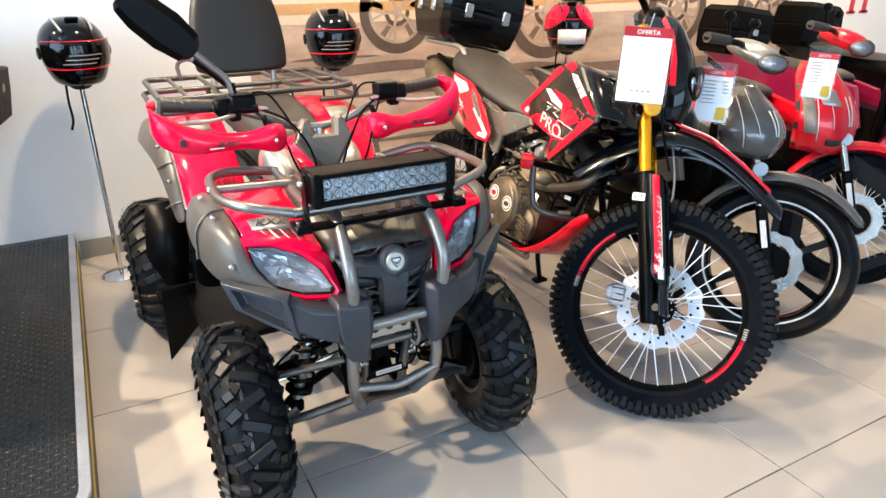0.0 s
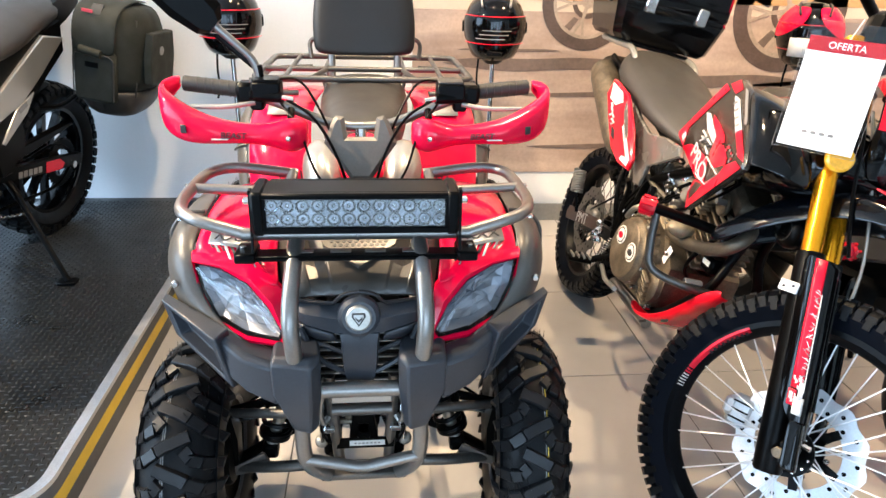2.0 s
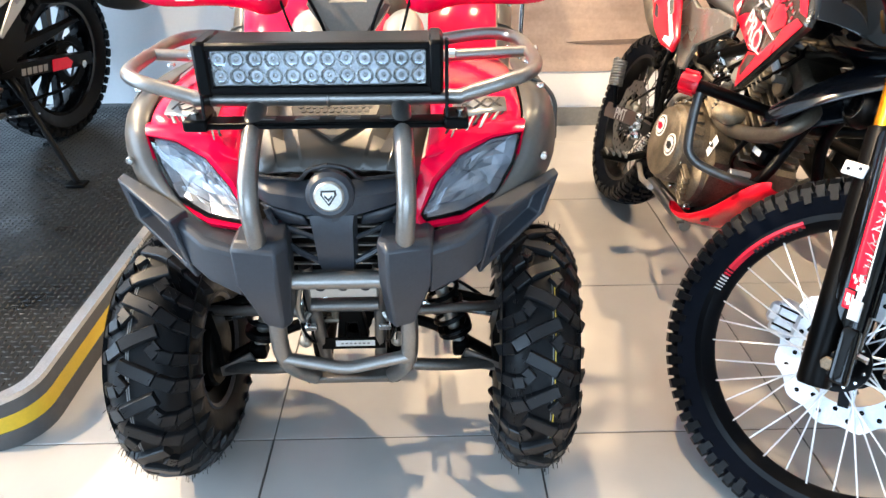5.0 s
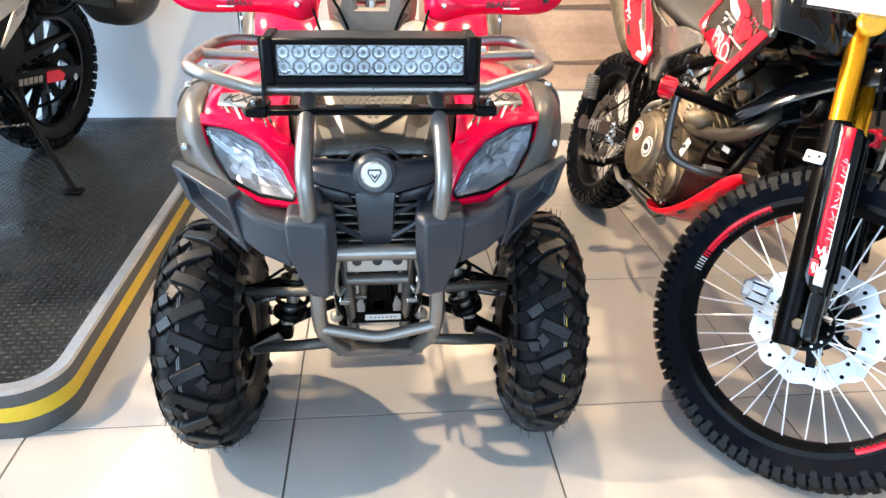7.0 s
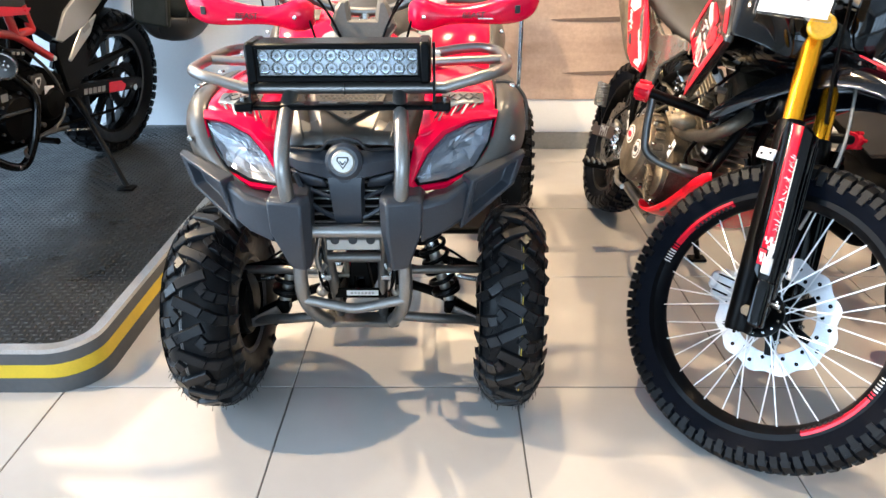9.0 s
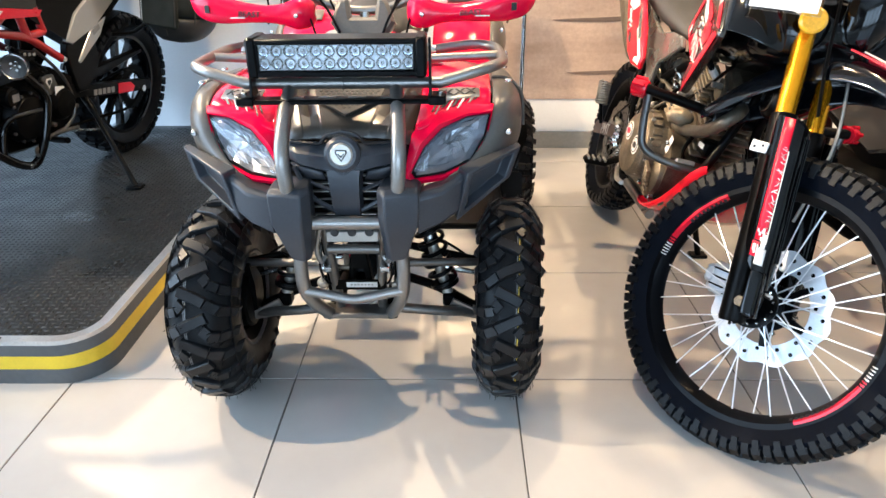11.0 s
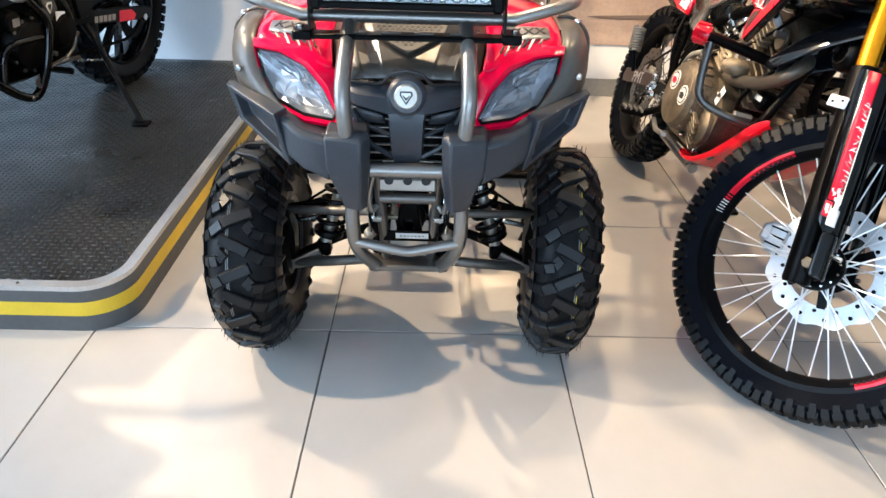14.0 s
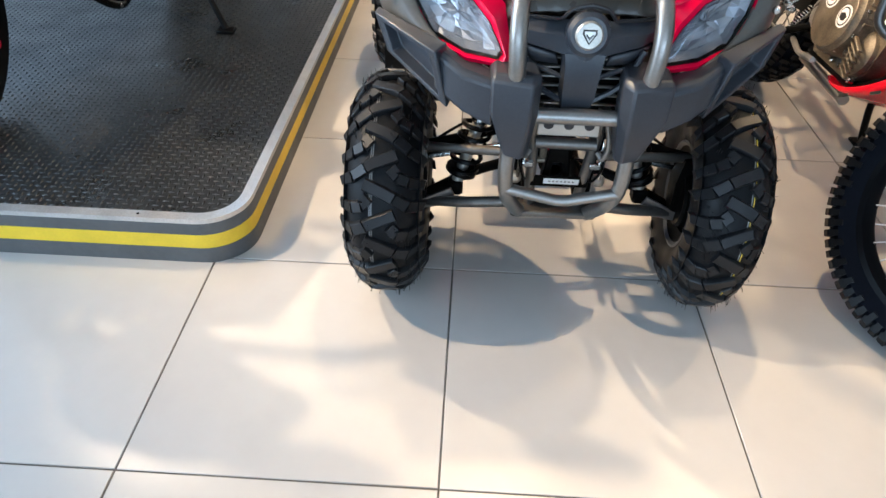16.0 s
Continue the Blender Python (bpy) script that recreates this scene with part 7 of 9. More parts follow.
for y, z, r_ in ((0.50, 0.60, 0.010), (0.47, 0.66, 0.008), (0.40, 0.62, 0.007), (0.36, 0.70, 0.009)):
    part("head_nut", Geo().disc(r_, 0.03, "x", 6, (-0.083, y, z), 0.002), ALLOY, case)
part("spark_plug", Geo().tube([(-0.06, 0.40, 0.70), (-0.105, 0.38, 0.735)], 0.010, 8, 0), DECAL_WHITE, case)
part("plug_cap", Geo().tube([(-0.10, 0.382, 0.732), (-0.12, 0.40, 0.76), (-0.10, 0.46, 0.77)], 0.009, 8, 0.02), BLACK, case)
part("valve_cover", Geo().disc(0.030, 0.014, "x", 20, (-0.062, 0.375, 0.69), 0.004), ENGINE, case)
part("lower_rib", Geo().box((0.20, 0.16, 0.014), (0, 0.50, 0.325), 0.004), IRON, case)
part("kick_lever", Geo().tube([(-0.13, 0.70, 0.44), (-0.165, 0.725, 0.50), (-0.17, 0.71, 0.60), (-0.19, 0.70, 0.625)], 0.0085, 8, 0.03), IRON, dirt)
for k in range(4):
    part("peg_tooth", Geo().box((0.006, 0.040, 0.010), (-0.175 - 0.020 * k, 0.805, 0.312), 0.001), ALLOY, dirt)
rnd = random.Random(11)
for k in range(14):
    y, z = rnd.uniform(0.62, 0.98), rnd.uniform(0.34, 0.62)
    part("bracket_piece", Geo().box((rnd.uniform(0.015, 0.035), rnd.uniform(0.015, 0.045), rnd.uniform(0.012, 0.035)), (rnd.uniform(-0.135, -0.10), y, z), 0.004, None, (rnd.uniform(-40, 40), 0, rnd.uniform(-20, 20))), (ALLOY, ENGINE, IRON, BLACK)[k % 4], dirt)
for k, pts in enumerate((((-0.11, 0.86, 0.70), (-0.13, 0.82, 0.58), (-0.12, 0.76, 0.46)), ((-0.10, 0.92, 0.72), (-0.14, 0.87, 0.56), (-0.12, 0.80, 0.42)), ((-0.11, 0.80, 0.72), (-0.12, 0.74, 0.64), (-0.10, 0.60, 0.62)))):
    part("hose", Geo().tube(pts, 0.0085, 8, 0.06), (PIPE, BLACK, PIPE)[k], dirt)
for dy, dz in ((0, 0), (0.018, -0.020), (-0.012, -0.030), (0.006, 0.026)):
    part("foil_fitting", Geo().ball((0.014, 0.017, 0.015), (-0.138, 0.885 + dy, 0.385 + dz), 7, 5, None, (20 * dz * 30, 0, 30)), STEEL, dirt, sharp=5)
part("drain_bolt", Geo().disc(0.011, 0.02, "x", 6, (-0.118, 0.50, 0.345), 0.002), STEEL, case)

# bodywork
rings = []
for y, w, z0, z1 in ((0.63, 0.075, 0.76, 0.80), (0.70, 0.100, 0.76, 0.825), (0.82, 0.140, 0.775, 0.866), (1.00, 0.162, 0.815, 0.926), (1.16, 0.160, 0.855, 0.984), (1.25, 0.125, 0.89, 0.990)):
    rings.append([(-w, y, z0), (-w * 1.03, y, (z0 + z1) / 2), (-w * 0.82, y, z1), (0, y, z1 + 0.012), (w * 0.82, y, z1), (w * 1.03, y, (z0 + z1) / 2), (w, y, z0), (0, y, z0)])
saddle = part("seat", Geo().loft(rings), SEAT, dirt, "dark grained vinyl seat", subsurf=2)
part("seat_label", Geo().box((0.018, 0.03, 0.001), (-0.120, 1.015, 0.917), 0.0003, None, (18, -42, 0)), SCREEN_BLUE, saddle, "pale blue sticker")
rings = []
for y, w, z0, z1 in ((0.70, 0.06, 0.76, 0.82), (0.60, 0.105, 0.75, 0.88), (0.45, 0.130, 0.74, 0.970), (0.30, 0.162, 0.76, 1.015), (0.20, 0.182, 0.78, 1.000), (0.12, 0.170, 0.80, 0.960), (0.07, 0.10, 0.84, 0.92)):
    rings.append([(-w * 0.8, y, z0), (-w, y, (z0 + z1) / 2), (-w * 0.75, y, z1 - 0.012), (0, y, z1), (w * 0.75, y, z1 - 0.012), (w, y, (z0 + z1) / 2), (w * 0.8, y, z0), (0, y, z0)])
part("tank", Geo().loft(rings), GLOSS, dirt, "black gloss fuel tank", subsurf=2)


def yz_plate(name, outline_, u, thick, material, parent, label="", flare=0.0, ch=0.004):
    """A plate whose outline lies in y and z, at the distance u to the side; flare pushes its front outwards."""
    g = Geo().prism(outline_, thick, None, ch)
    g.v = [Vector((u + p.y + flare * (0.5 - p.x) * (1 if u > 0 else -1), p.x, p.z)) for p in g.v]
    return part(name, g, material, parent, label)


for s in (-1, 1):
    u, fl_ = 0.127 * s, 0.25
    e = 0.0125 * s
    on = lambda y, z, k=1.12: (u + e * k + fl_ * (0.5 - y) * s, y, z)
    sh = yz_plate("tank_shroud", [(0.713, 0.797), (0.596, 0.874), (0.436, 0.984), (0.335, 1.006), (0.258, 0.989), (0.178, 0.925), (0.105, 0.859), (0.104, 0.836), (0.209, 0.761), (0.352, 0.662), (0.387, 0.695), (0.375, 0.740), (0.505, 0.762), (0.604, 0.777)], u, 0.022, SHROUD, dirt, "dark tank shroud with red and white graphics", fl_, 0.006)
    for poly, mt, k in (([(0.711, 0.797), (0.436, 0.982), (0.393, 0.972), (0.495, 0.909), (0.617, 0.831), (0.603, 0.780), (0.682, 0.794)], DECAL_RED, 1.0),
                        ([(0.433, 0.901), (0.362, 0.891), (0.285, 0.873), (0.270, 0.860), (0.335, 0.842), (0.388, 0.860)], DECAL_RED, 1.0),
                        ([(0.502, 0.896), (0.464, 0.899), (0.345, 0.860), (0.346, 0.842), (0.433, 0.859)], DECAL_WHITE, 1.04),
                        ([(0.344, 0.847), (0.266, 0.854), (0.212, 0.835), (0.204, 0.821), (0.259, 0.800), (0.298, 0.795), (0.341, 0.816)], DECAL_RED, 1.01),
                        ([(0.602, 0.779), (0.540, 0.800), (0.470, 0.808), (0.340, 0.800), (0.300, 0.752), (0.376, 0.743), (0.505, 0.764)], DECAL_RED, 1.0),
                        ([(0.106, 0.837), (0.352, 0.664), (0.385, 0.698), (0.373, 0.740), (0.298, 0.750), (0.224, 0.788), (0.204, 0.819), (0.152, 0.843)], DECAL_RED, 1.02),
                        ([(0.372, 0.705), (0.352, 0.690), (0.318, 0.722), (0.300, 0.746), (0.360, 0.736)], HOOD, 1.06),
                        ([(0.400, 0.985), (0.338, 1.003), (0.300, 0.985), (0.335, 0.968)], DECAL_RED, 1.0),
                        ([(0.332, 0.965), (0.290, 0.962), (0.195, 0.906), (0.225, 0.892), (0.297, 0.936)], DECAL_WHITE, 1.02),
                        ([(0.230, 0.896), (0.195, 0.906), (0.127, 0.869), (0.106, 0.851), (0.149, 0.853)], DECAL_RED, 1.02),
                        ([(0.282, 0.990), (0.258, 0.986), (0.180, 0.923), (0.192, 0.918)], DECAL_GREY, 1.0),
                        ([(0.650, 0.800), (0.628, 0.818), (0.606, 0.808), (0.622, 0.790)], DECAL_WHITE, 1.08)):
        yz_plate("shroud_decal", poly, u + e * k, 0.002, mt, sh, "", fl_, 0.0005)
    for yy, zz in ((0.305, 0.948), (0.280, 0.934), (0.255, 0.920), (0.232, 0.906)):
        yz_plate("shroud_letter", [(yy + 0.014, zz + 0.002), (yy - 0.008, zz + 0.011), (yy - 0.012, zz + 0.005), (yy + 0.010, zz - 0.004)], u + e * 1.14, 0.001, DECAL_GREY, sh, "", fl_, 0.0005)
    rs = random.Random(3)
    for k in range(16):
        yy, zz = rs.uniform(0.16, 0.26), rs.uniform(0.832, 0.862)
        yz_plate("shroud_fleck", [(yy + 0.006, zz), (yy, zz + 0.004), (yy - 0.005, zz - 0.001), (yy + 0.001, zz - 0.004)], u + e * 1.02, 0.0012, DECAL_RED if k % 3 else DECAL_GREY, sh, "", fl_, 0.0002)
    words("shroud_text", "PRO", 0.058, DECAL_WHITE, sh, frame_of(on(0.398, 0.778), (fl_ * s, -1, -0.20), (s, fl_, 0)) @ Matrix.Diagonal((1.75, 1, 1, 1)), depth=0.001)
    part("text_frame", Geo().tube([on(y, z, 1.13) for y, z in ((0.350, 0.806), (0.228, 0.790), (0.280, 0.751), (0.384, 0.752))], 0.0022, 4, 0, True), DECAL_WHITE, sh)
    for bar in (((0.465, 0.852), (0.415, 0.845), (0.455, 0.826)), ((0.455, 0.838), (0.428, 0.836)), ((0.400, 0.842), (0.358, 0.836), (0.395, 0.824), (0.352, 0.812))):
        part("shroud_letter", Geo().tube([on(y, z, 1.13) for y, z in bar], 0.0030, 4, 0), DECAL_WHITE, sh)
    edge = [(0.310, 0.996), (0.250, 0.975), (0.178, 0.915), (0.112, 0.852)]
    lobe = []
    for fw, inn, up in ((-0.006, 0.004, 0.0), (0.022, -0.004, 0.004), (0.050, 0.006, 0.008), (0.076, 0.036, 0.006), (0.088, 0.078, -0.004), (0.080, 0.125, -0.016)):
        line_ = []
        for k in range(7):
            h_ = k / 6 * (len(edge) - 1)
            i_ = min(len(edge) - 2, int(h_))
            y, z = (edge[i_][j] + (edge[i_ + 1][j] - edge[i_][j]) * (h_ - i_) for j in (0, 1))
            b_ = 0.45 + 0.75 * math.sin(math.pi * (0.12 + 0.76 * k / 6))
            line_.append((u + fl_ * (0.5 - y) * s + (0.004 - inn * (1.25 - 0.25 * b_) + 0.012 * (b_ - 0.6)) * s, y - fw * b_, z - 0.006 + up))
        lobe.append(line_)
    part("shroud_wing", Geo().sheet(lobe), GLOSS, sh, "black gloss rounded tank front", subsurf=2, solid=0.004)
    yz_plate("side_panel", [(0.960, 0.830), (0.900, 0.800), (0.766, 0.768), (0.640, 0.785), (0.540, 0.783), (0.515, 0.760), (0.600, 0.720), (0.692, 0.680), (0.705, 0.613), (0.743, 0.606), (0.800, 0.655), (0.960, 0.780)], 0.150 * s, 0.016, PANEL_GREY, dirt, "dark silver grey side panel", 0.03)
    tp = yz_plate("tail_panel", [(1.078, 0.874), (1.050, 0.874), (0.921, 0.850), (0.800, 0.768), (0.722, 0.684), (0.730, 0.646), (0.820, 0.644), (0.907, 0.670), (1.010, 0.745), (1.098, 0.818)], 0.186 * s, 0.016, RED_DIRT, dirt, "red tail panel with white and black graphics", 0.0, 0.005)
    for poly, mt in (([(1.066, 0.864), (0.960, 0.848), (0.930, 0.820), (0.985, 0.800), (1.050, 0.812)], DECAL_WHITE),
                     ([(0.905, 0.832), (0.880, 0.815), (0.800, 0.735), (0.818, 0.722), (0.900, 0.798)], PANEL_GREY),
                     ([(0.860, 0.765), (0.800, 0.725), (0.735, 0.680), (0.740, 0.656), (0.806, 0.660), (0.800, 0.674), (0.765, 0.678), (0.868, 0.752)], DECAL_WHITE),
                     ([(0.955, 0.735), (0.925, 0.728), (0.900, 0.700), (0.935, 0.705)], INK)):
        yz_plate("tail_decal", poly, 0.1945 * s, 0.002, mt, tp, "", 0, 0.0005)
    for k, bar in enumerate((((1.010, 0.790), (0.985, 0.775), (1.000, 0.762)), ((0.990, 0.772), (0.960, 0.762)), ((0.975, 0.755), (0.945, 0.748), (0.965, 0.738)), ((1.020, 0.800), (1.000, 0.792)))):
        part("tail_letter", Geo().tube([(0.1955 * s, y, z) for y, z in bar], 0.0034, 4, 0), DECAL_WHITE, tp)
rows = []
for y, w, z in ((1.05, 0.10, 0.86), (1.25, 0.10, 0.90), (1.45, 0.09, 0.93), (1.62, 0.07, 0.92)):
    rows.append([(-w, y, z - 0.03), (-w * 0.7, y, z), (0, y, z + 0.012), (w * 0.7, y, z), (w, y, z - 0.03)])
part("rear_fender", Geo().sheet(rows), BLACK, dirt, "black rear fender", subsurf=2, solid=0.005)
for s in (-1, 1):
    part("rack_tube", Geo().tube([(0.115 * s, 1.08, 0.90), (0.12 * s, 1.18, 0.985), (0.12 * s, 1.52, 0.99)], 0.011, 10, 0.05), SILVER, dirt, "silver rear rack tube")
part("rack_plate", Geo().box((0.24, 0.28, 0.012), (0, 1.38, 0.995), 0.004), BLACK, dirt)
box = part("top_case", Geo().loft([[(x * kx, 1.385 + y * ky, z) for x, y in ((-0.19, -0.17), (-0.215, -0.14), (-0.215, 0.14), (-0.19, 0.17), (0.19, 0.17), (0.215, 0.14), (0.215, -0.14), (0.19, -0.17))] for z, kx, ky in ((1.003, 0.80, 0.82), (1.02, 0.88, 0.88), (1.13, 1.0, 1.0), (1.14, 0.985, 0.985), (1.15, 1.0, 1.0), (1.27, 0.97, 0.97), (1.31, 0.86, 0.86))]), GLOSS, dirt, "black hard top case with metal latches", sharp=25)
for x in (-0.10, 0.10):
    part("latch", Geo().box((0.04, 0.014, 0.06), (x, 1.212, 1.14), 0.004), STEEL, box)
for y in (1.33, 1.46):
    part("latch", Geo().box((0.014, 0.035, 0.05), (-0.216, y, 1.14), 0.004), STEEL, box)


# ---- the dark street motorcycle on the platform ----
LEAN_S = pose(-1.418, 0.016, 0.134, 0, 9, -8)
street = thing("street_motorcycle", LEAN_S, "black street motorcycle with red trellis frame and canvas pannier", "motorcycle")
cast_wheel(street, pose(0, 1.64, 0.318), 0.312, 0.068, 0.222, 10, "rear_wheel", None, 46)
cast_wheel(street, pose(0, 0.33, 0.300, 0, 0, 18), 0.296, 0.050, 0.222, 10, "front_wheel", None, 0)
part("sprocket", Geo().lathe([(0.095, 0.074), (0.095, 0.080), (0.060, 0.080), (0.060, 0.074)], "x", 40, None, True, (0, 1.64, 0.318)), IRON, street)
for k in range(36):
    a = math.tau * k / 36
    part("sprocket_tooth", Geo().box((0.005, 0.010, 0.008), (0.077, 1.64 + 0.098 * math.cos(a), 0.318 + 0.098 * math.sin(a)), 0.001, None, (math.degrees(a), 0, 0)), IRON, street)
part("chain", Geo().tube([(0.077, 1.05, 0.345), (0.077, 1.62, 0.416), (0.077, 1.74, 0.318), (0.077, 1.62, 0.220), (0.077, 1.05, 0.265)], 0.007, 6, 0.09, True), IRON, street, "dark drive chain")
for s in (-1, 1):
    part("swing_arm", Geo().loft([[(s * (0.105 + dx), y, w + dz * k) for dx, dz in ((-0.013, -0.026), (0.013, -0.026), (0.013, 0.026), (-0.013, 0.026))] for y, w, k in ((1.12, 0.425, 1.2), (1.30, 0.382, 1.0), (1.55, 0.345, 1.0), (1.72, 0.320, 0.9))]), BLACK, street, "black swing arm")
    part("axle_nut", Geo().disc(0.016, 0.02, "x", 6, (0.125 * s, 1.64, 0.318)), STEEL, street)
g = Matrix.Translation((0.1195, 1.447, 0.356)) @ pose(0, 0, 0, 0, 0, 90) @ pose(0, 0, 0, 0, 7, 0)
part("arm_decal", Geo().prism([(0.02, -0.022), (0.13, -0.022), (0.145, 0.0), (0.11, 0.022), (0.02, 0.022)], 0.002, g, 0.0005), DECAL_RED, street, "red swing arm sticker")
for k in range(5):
    part("decal_bar", Geo().box((0.022, 0.0015, 0.024), (-0.14 + k * 0.030, 0, 0.0), 0.0004, g), DECAL_GREY, street)
part("chain_guard", Geo().prism([(-0.30, 0.02), (0.24, 0.055), (0.25, 0.04), (0.0, 0.0), (-0.30, -0.03)], 0.03, Matrix.Translation((0.085, 1.45, 0.43)) @ pose(0, 0, 0, 0, 0, 90), 0.004), BLACK, street)
part("tyre_hugger", Geo().sheet([[(u, 1.64 + r * math.cos(a), 0.318 + r * math.sin(a)) for u in (-0.075, -0.03, 0.03, 0.075)] for a, r in ((2.5, 0.335), (2.2, 0.335), (1.9, 0.335), (1.6, 0.335))]), BLACK, street, subsurf=1, solid=0.004)
part("plate_arm", Geo().tube([(0.06, 1.50, 0.57), (0.08, 1.66, 0.55), (0.10, 1.90, 0.63)], 0.010, 8, 0.05), BLACK, street)
# trellis frame
red_paths = (((0.115, 0.66, 0.76), (0.118, 0.80, 0.688), (0.12, 0.965, 0.650), (0.12, 1.129, 0.544)), ((0.115, 0.92, 0.80), (0.12, 0.965, 0.650)), ((0.115, 1.00, 0.78), (0.12, 1.045, 0.658)), ((0.115, 0.87, 0.735), (0.117, 0.80, 0.688)), ((0.12, 0.965, 0.650), (0.12, 1.045, 0.658)))
for s in (-1, 1):
    for p in red_paths:
        part("frame_tube", Geo().tube([(x * s, y, z) for x, y, z in p], 0.0145, 12, 0.04), FRAME_RED, street, "red painted frame tube")
    part("frame_end", Geo().disc(0.012, 0.03, "x", 12, (0.12 * s, 1.129, 0.544), 0.003), STEEL, street)
    u = 0.125 * s
    yz_plate("side_panel", [(1.47, 0.86), (1.21, 0.700), (1.145, 0.608), (1.18, 0.592), (1.33, 0.64), (1.45, 0.72), (1.60, 0.84)], u, 0.02, SILVER, street, "silver angular side panel")
    yz_plate("side_panel", [(1.40, 0.668), (1.295, 0.630), (1.205, 0.522), (1.222, 0.512), (1.355, 0.60)], u, 0.018, SILVER, street)
    yz_plate("lower_panel", [(1.32, 0.63), (1.15, 0.595), (1.145, 0.56), (1.195, 0.40), (1.25, 0.40), (1.34, 0.49)], 0.115 * s, 0.03, BLACK, street, "black lower side panel")
    part("panel_badge", Geo().box((0.003, 0.05, 0.022), (0.1365 * s, 1.325, 0.628), 0.001, None, (25, 0, 0)), DECAL_GREY, street)
    part("under_seat_panel", Geo().loft([[(s * uu, y, z) for uu, z in ((0.07, z0), (0.13, z0 + 0.01), (0.12, z1), (0.07, z1))] for y, z0, z1 in ((0.98, 0.70, 0.80), (1.20, 0.575, 0.80), (1.40, 0.64, 0.84), (1.60, 0.78, 0.90))]), BLACK, street, "dark side cowl")
    part("tank_side", Geo().loft([[(s * uu, y, z) for uu, z in ((0.05, z0), (0.16, z0 + 0.04), (0.15, z1), (0.05, z1))] for y, z0, z1 in ((0.42, 0.72, 0.92), (0.70, 0.70, 0.98), (0.98, 0.715, 0.90))]), GLOSS, street, "dark tank side with red and white band")
    yz_plate("tank_decal", [(0.55, 0.755), (0.98, 0.725), (1.00, 0.745), (0.60, 0.80)], 0.163 * s, 0.003, DECAL_RED, street)
    yz_plate("tank_decal", [(0.62, 0.765), (0.80, 0.748), (0.82, 0.762), (0.66, 0.785)], 0.165 * s, 0.003, DECAL_WHITE, street)
    part("fork_leg", Geo().tube([(0.095 * s + 0.02, 0.32, 0.24), (0.095 * s, 0.46, 0.92)], 0.024, 14, 0), BLACK, street)
    part("fork_reflector", Geo().disc(0.018, 0.012, "x", 16, (0.125 * s + 0.01, 0.335, 0.290), 0.003), DECAL_RED, street, "round red reflector")
    cb = part("crash_bar", Geo().tube([(0.09 * s, 0.79, 0.62), (0.150 * s, 0.885, 0.540), (0.165 * s, 0.968, 0.452), (0.166 * s, 0.948, 0.360), (0.165 * s, 0.922, 0.282), (0.160 * s, 0.872, 0.206), (0.156 * s, 0.794, 0.236), (0.145 * s, 0.70, 0.315), (0.10 * s, 0.60, 0.375)], 0.0155, 14, 0.05), GLOSS, street, "black tubular crash bar")
    part("bar_hoop", Geo().tube([(0.160 * s, 0.930, 0.405), (0.158 * s, 0.80, 0.412), (0.154 * s, 0.752, 0.392), (0.152 * s, 0.738, 0.295)], 0.0115, 12, 0.04), GLOSS, cb)
    part("bar_bolt", Geo().disc(0.009, 0.008, "x", 8, (0.170 * s, 0.835, 0.220), 0.002), STEEL, cb)
    at_ = Matrix.Translation((0.155 * s, 0.850, 0.579)) @ pose(0, 0, 0, 0, 0, 25)
    fog = part("fog_lamp", Geo().lathe([(0.0003, 0.055), (0.026, 0.050), (0.036, 0.025), (0.041, -0.010), (0.043, -0.020), (0.039, -0.024), (0.036, -0.018), (0.020, -0.004), (0.0003, 0.0)], "y", 28, at_), BLACK, street, "round black fog lamp with a clear lens")
    part("ring", Geo().lathe([(0.043, -0.020), (0.0445, -0.024), (0.040, -0.0265), (0.038, -0.024)], "y", 28, at_), STEEL, fog, "bright lens ring")
    for k in range(5):
        a = math.tau * k / 5
        part("element", Geo().ball((0.0065, 0.004, 0.0065), (0.016 * math.cos(a), -0.010, 0.016 * math.sin(a)), 10, 6, at_), STEEL if k % 2 else DECAL_WHITE, fog)
    part("element", Geo().ball((0.007, 0.005, 0.007), (0, -0.010, 0), 10, 6, at_), STEEL, fog)
    part("reflector", Geo().lathe([(0.038, -0.022), (0.034, -0.014), (0.024, -0.008), (0.0003, -0.006)], "y", 24, at_), RACK, fog, sharp=20)
    part("lamp_mount", Geo().box((0.03, 0.075, 0.030), (0.15 * s, 0.905, 0.605), 0.006, None, (-12, 0, 0)), BLACK, street)
    for k in range(3):
        part("mount_slot", Geo().box((0.004, 0.012, 0.010), (0.166 * s, 0.885 + 0.022 * k, 0.612 - 0.004 * k), 0.001), ALLOY, street)
    part("foot_peg", Geo().tube([(0.12 * s, 1.0, 0.268), (0.150 * s, 0.985, 0.274), (0.235 * s, 0.955, 0.295)], 0.012, 10, 0), BLACK, street)
eng = part("engine", Geo().loft([[(u, y, z) for y, z in ((0.62, 0.36), (0.70, 0.285), (0.86, 0.262), (1.05, 0.270), (1.18, 0.32), (1.17, 0.47), (1.05, 0.53), (0.80, 0.51), (0.66, 0.48))] for u in (-0.12, 0.12)]), IRON, street, "black engine block")
part("generator_cover", Geo().lathe([(0.0003, 0.165), (0.075, 0.16), (0.09, 0.14), (0.094, 0.11), (0.0003, 0.11)], "x", 32, None, True, (0, 0.885, 0.385)), BLACK, eng)
for k in range(11):
    a = math.tau * (k + 0.3) / 11
    part("cover_bolt", Geo().disc(0.006, 0.010, "x", 6, (0.150, 0.885 + 0.087 * math.cos(a), 0.385 + 0.087 * math.sin(a)), 0.001), RACK, eng)
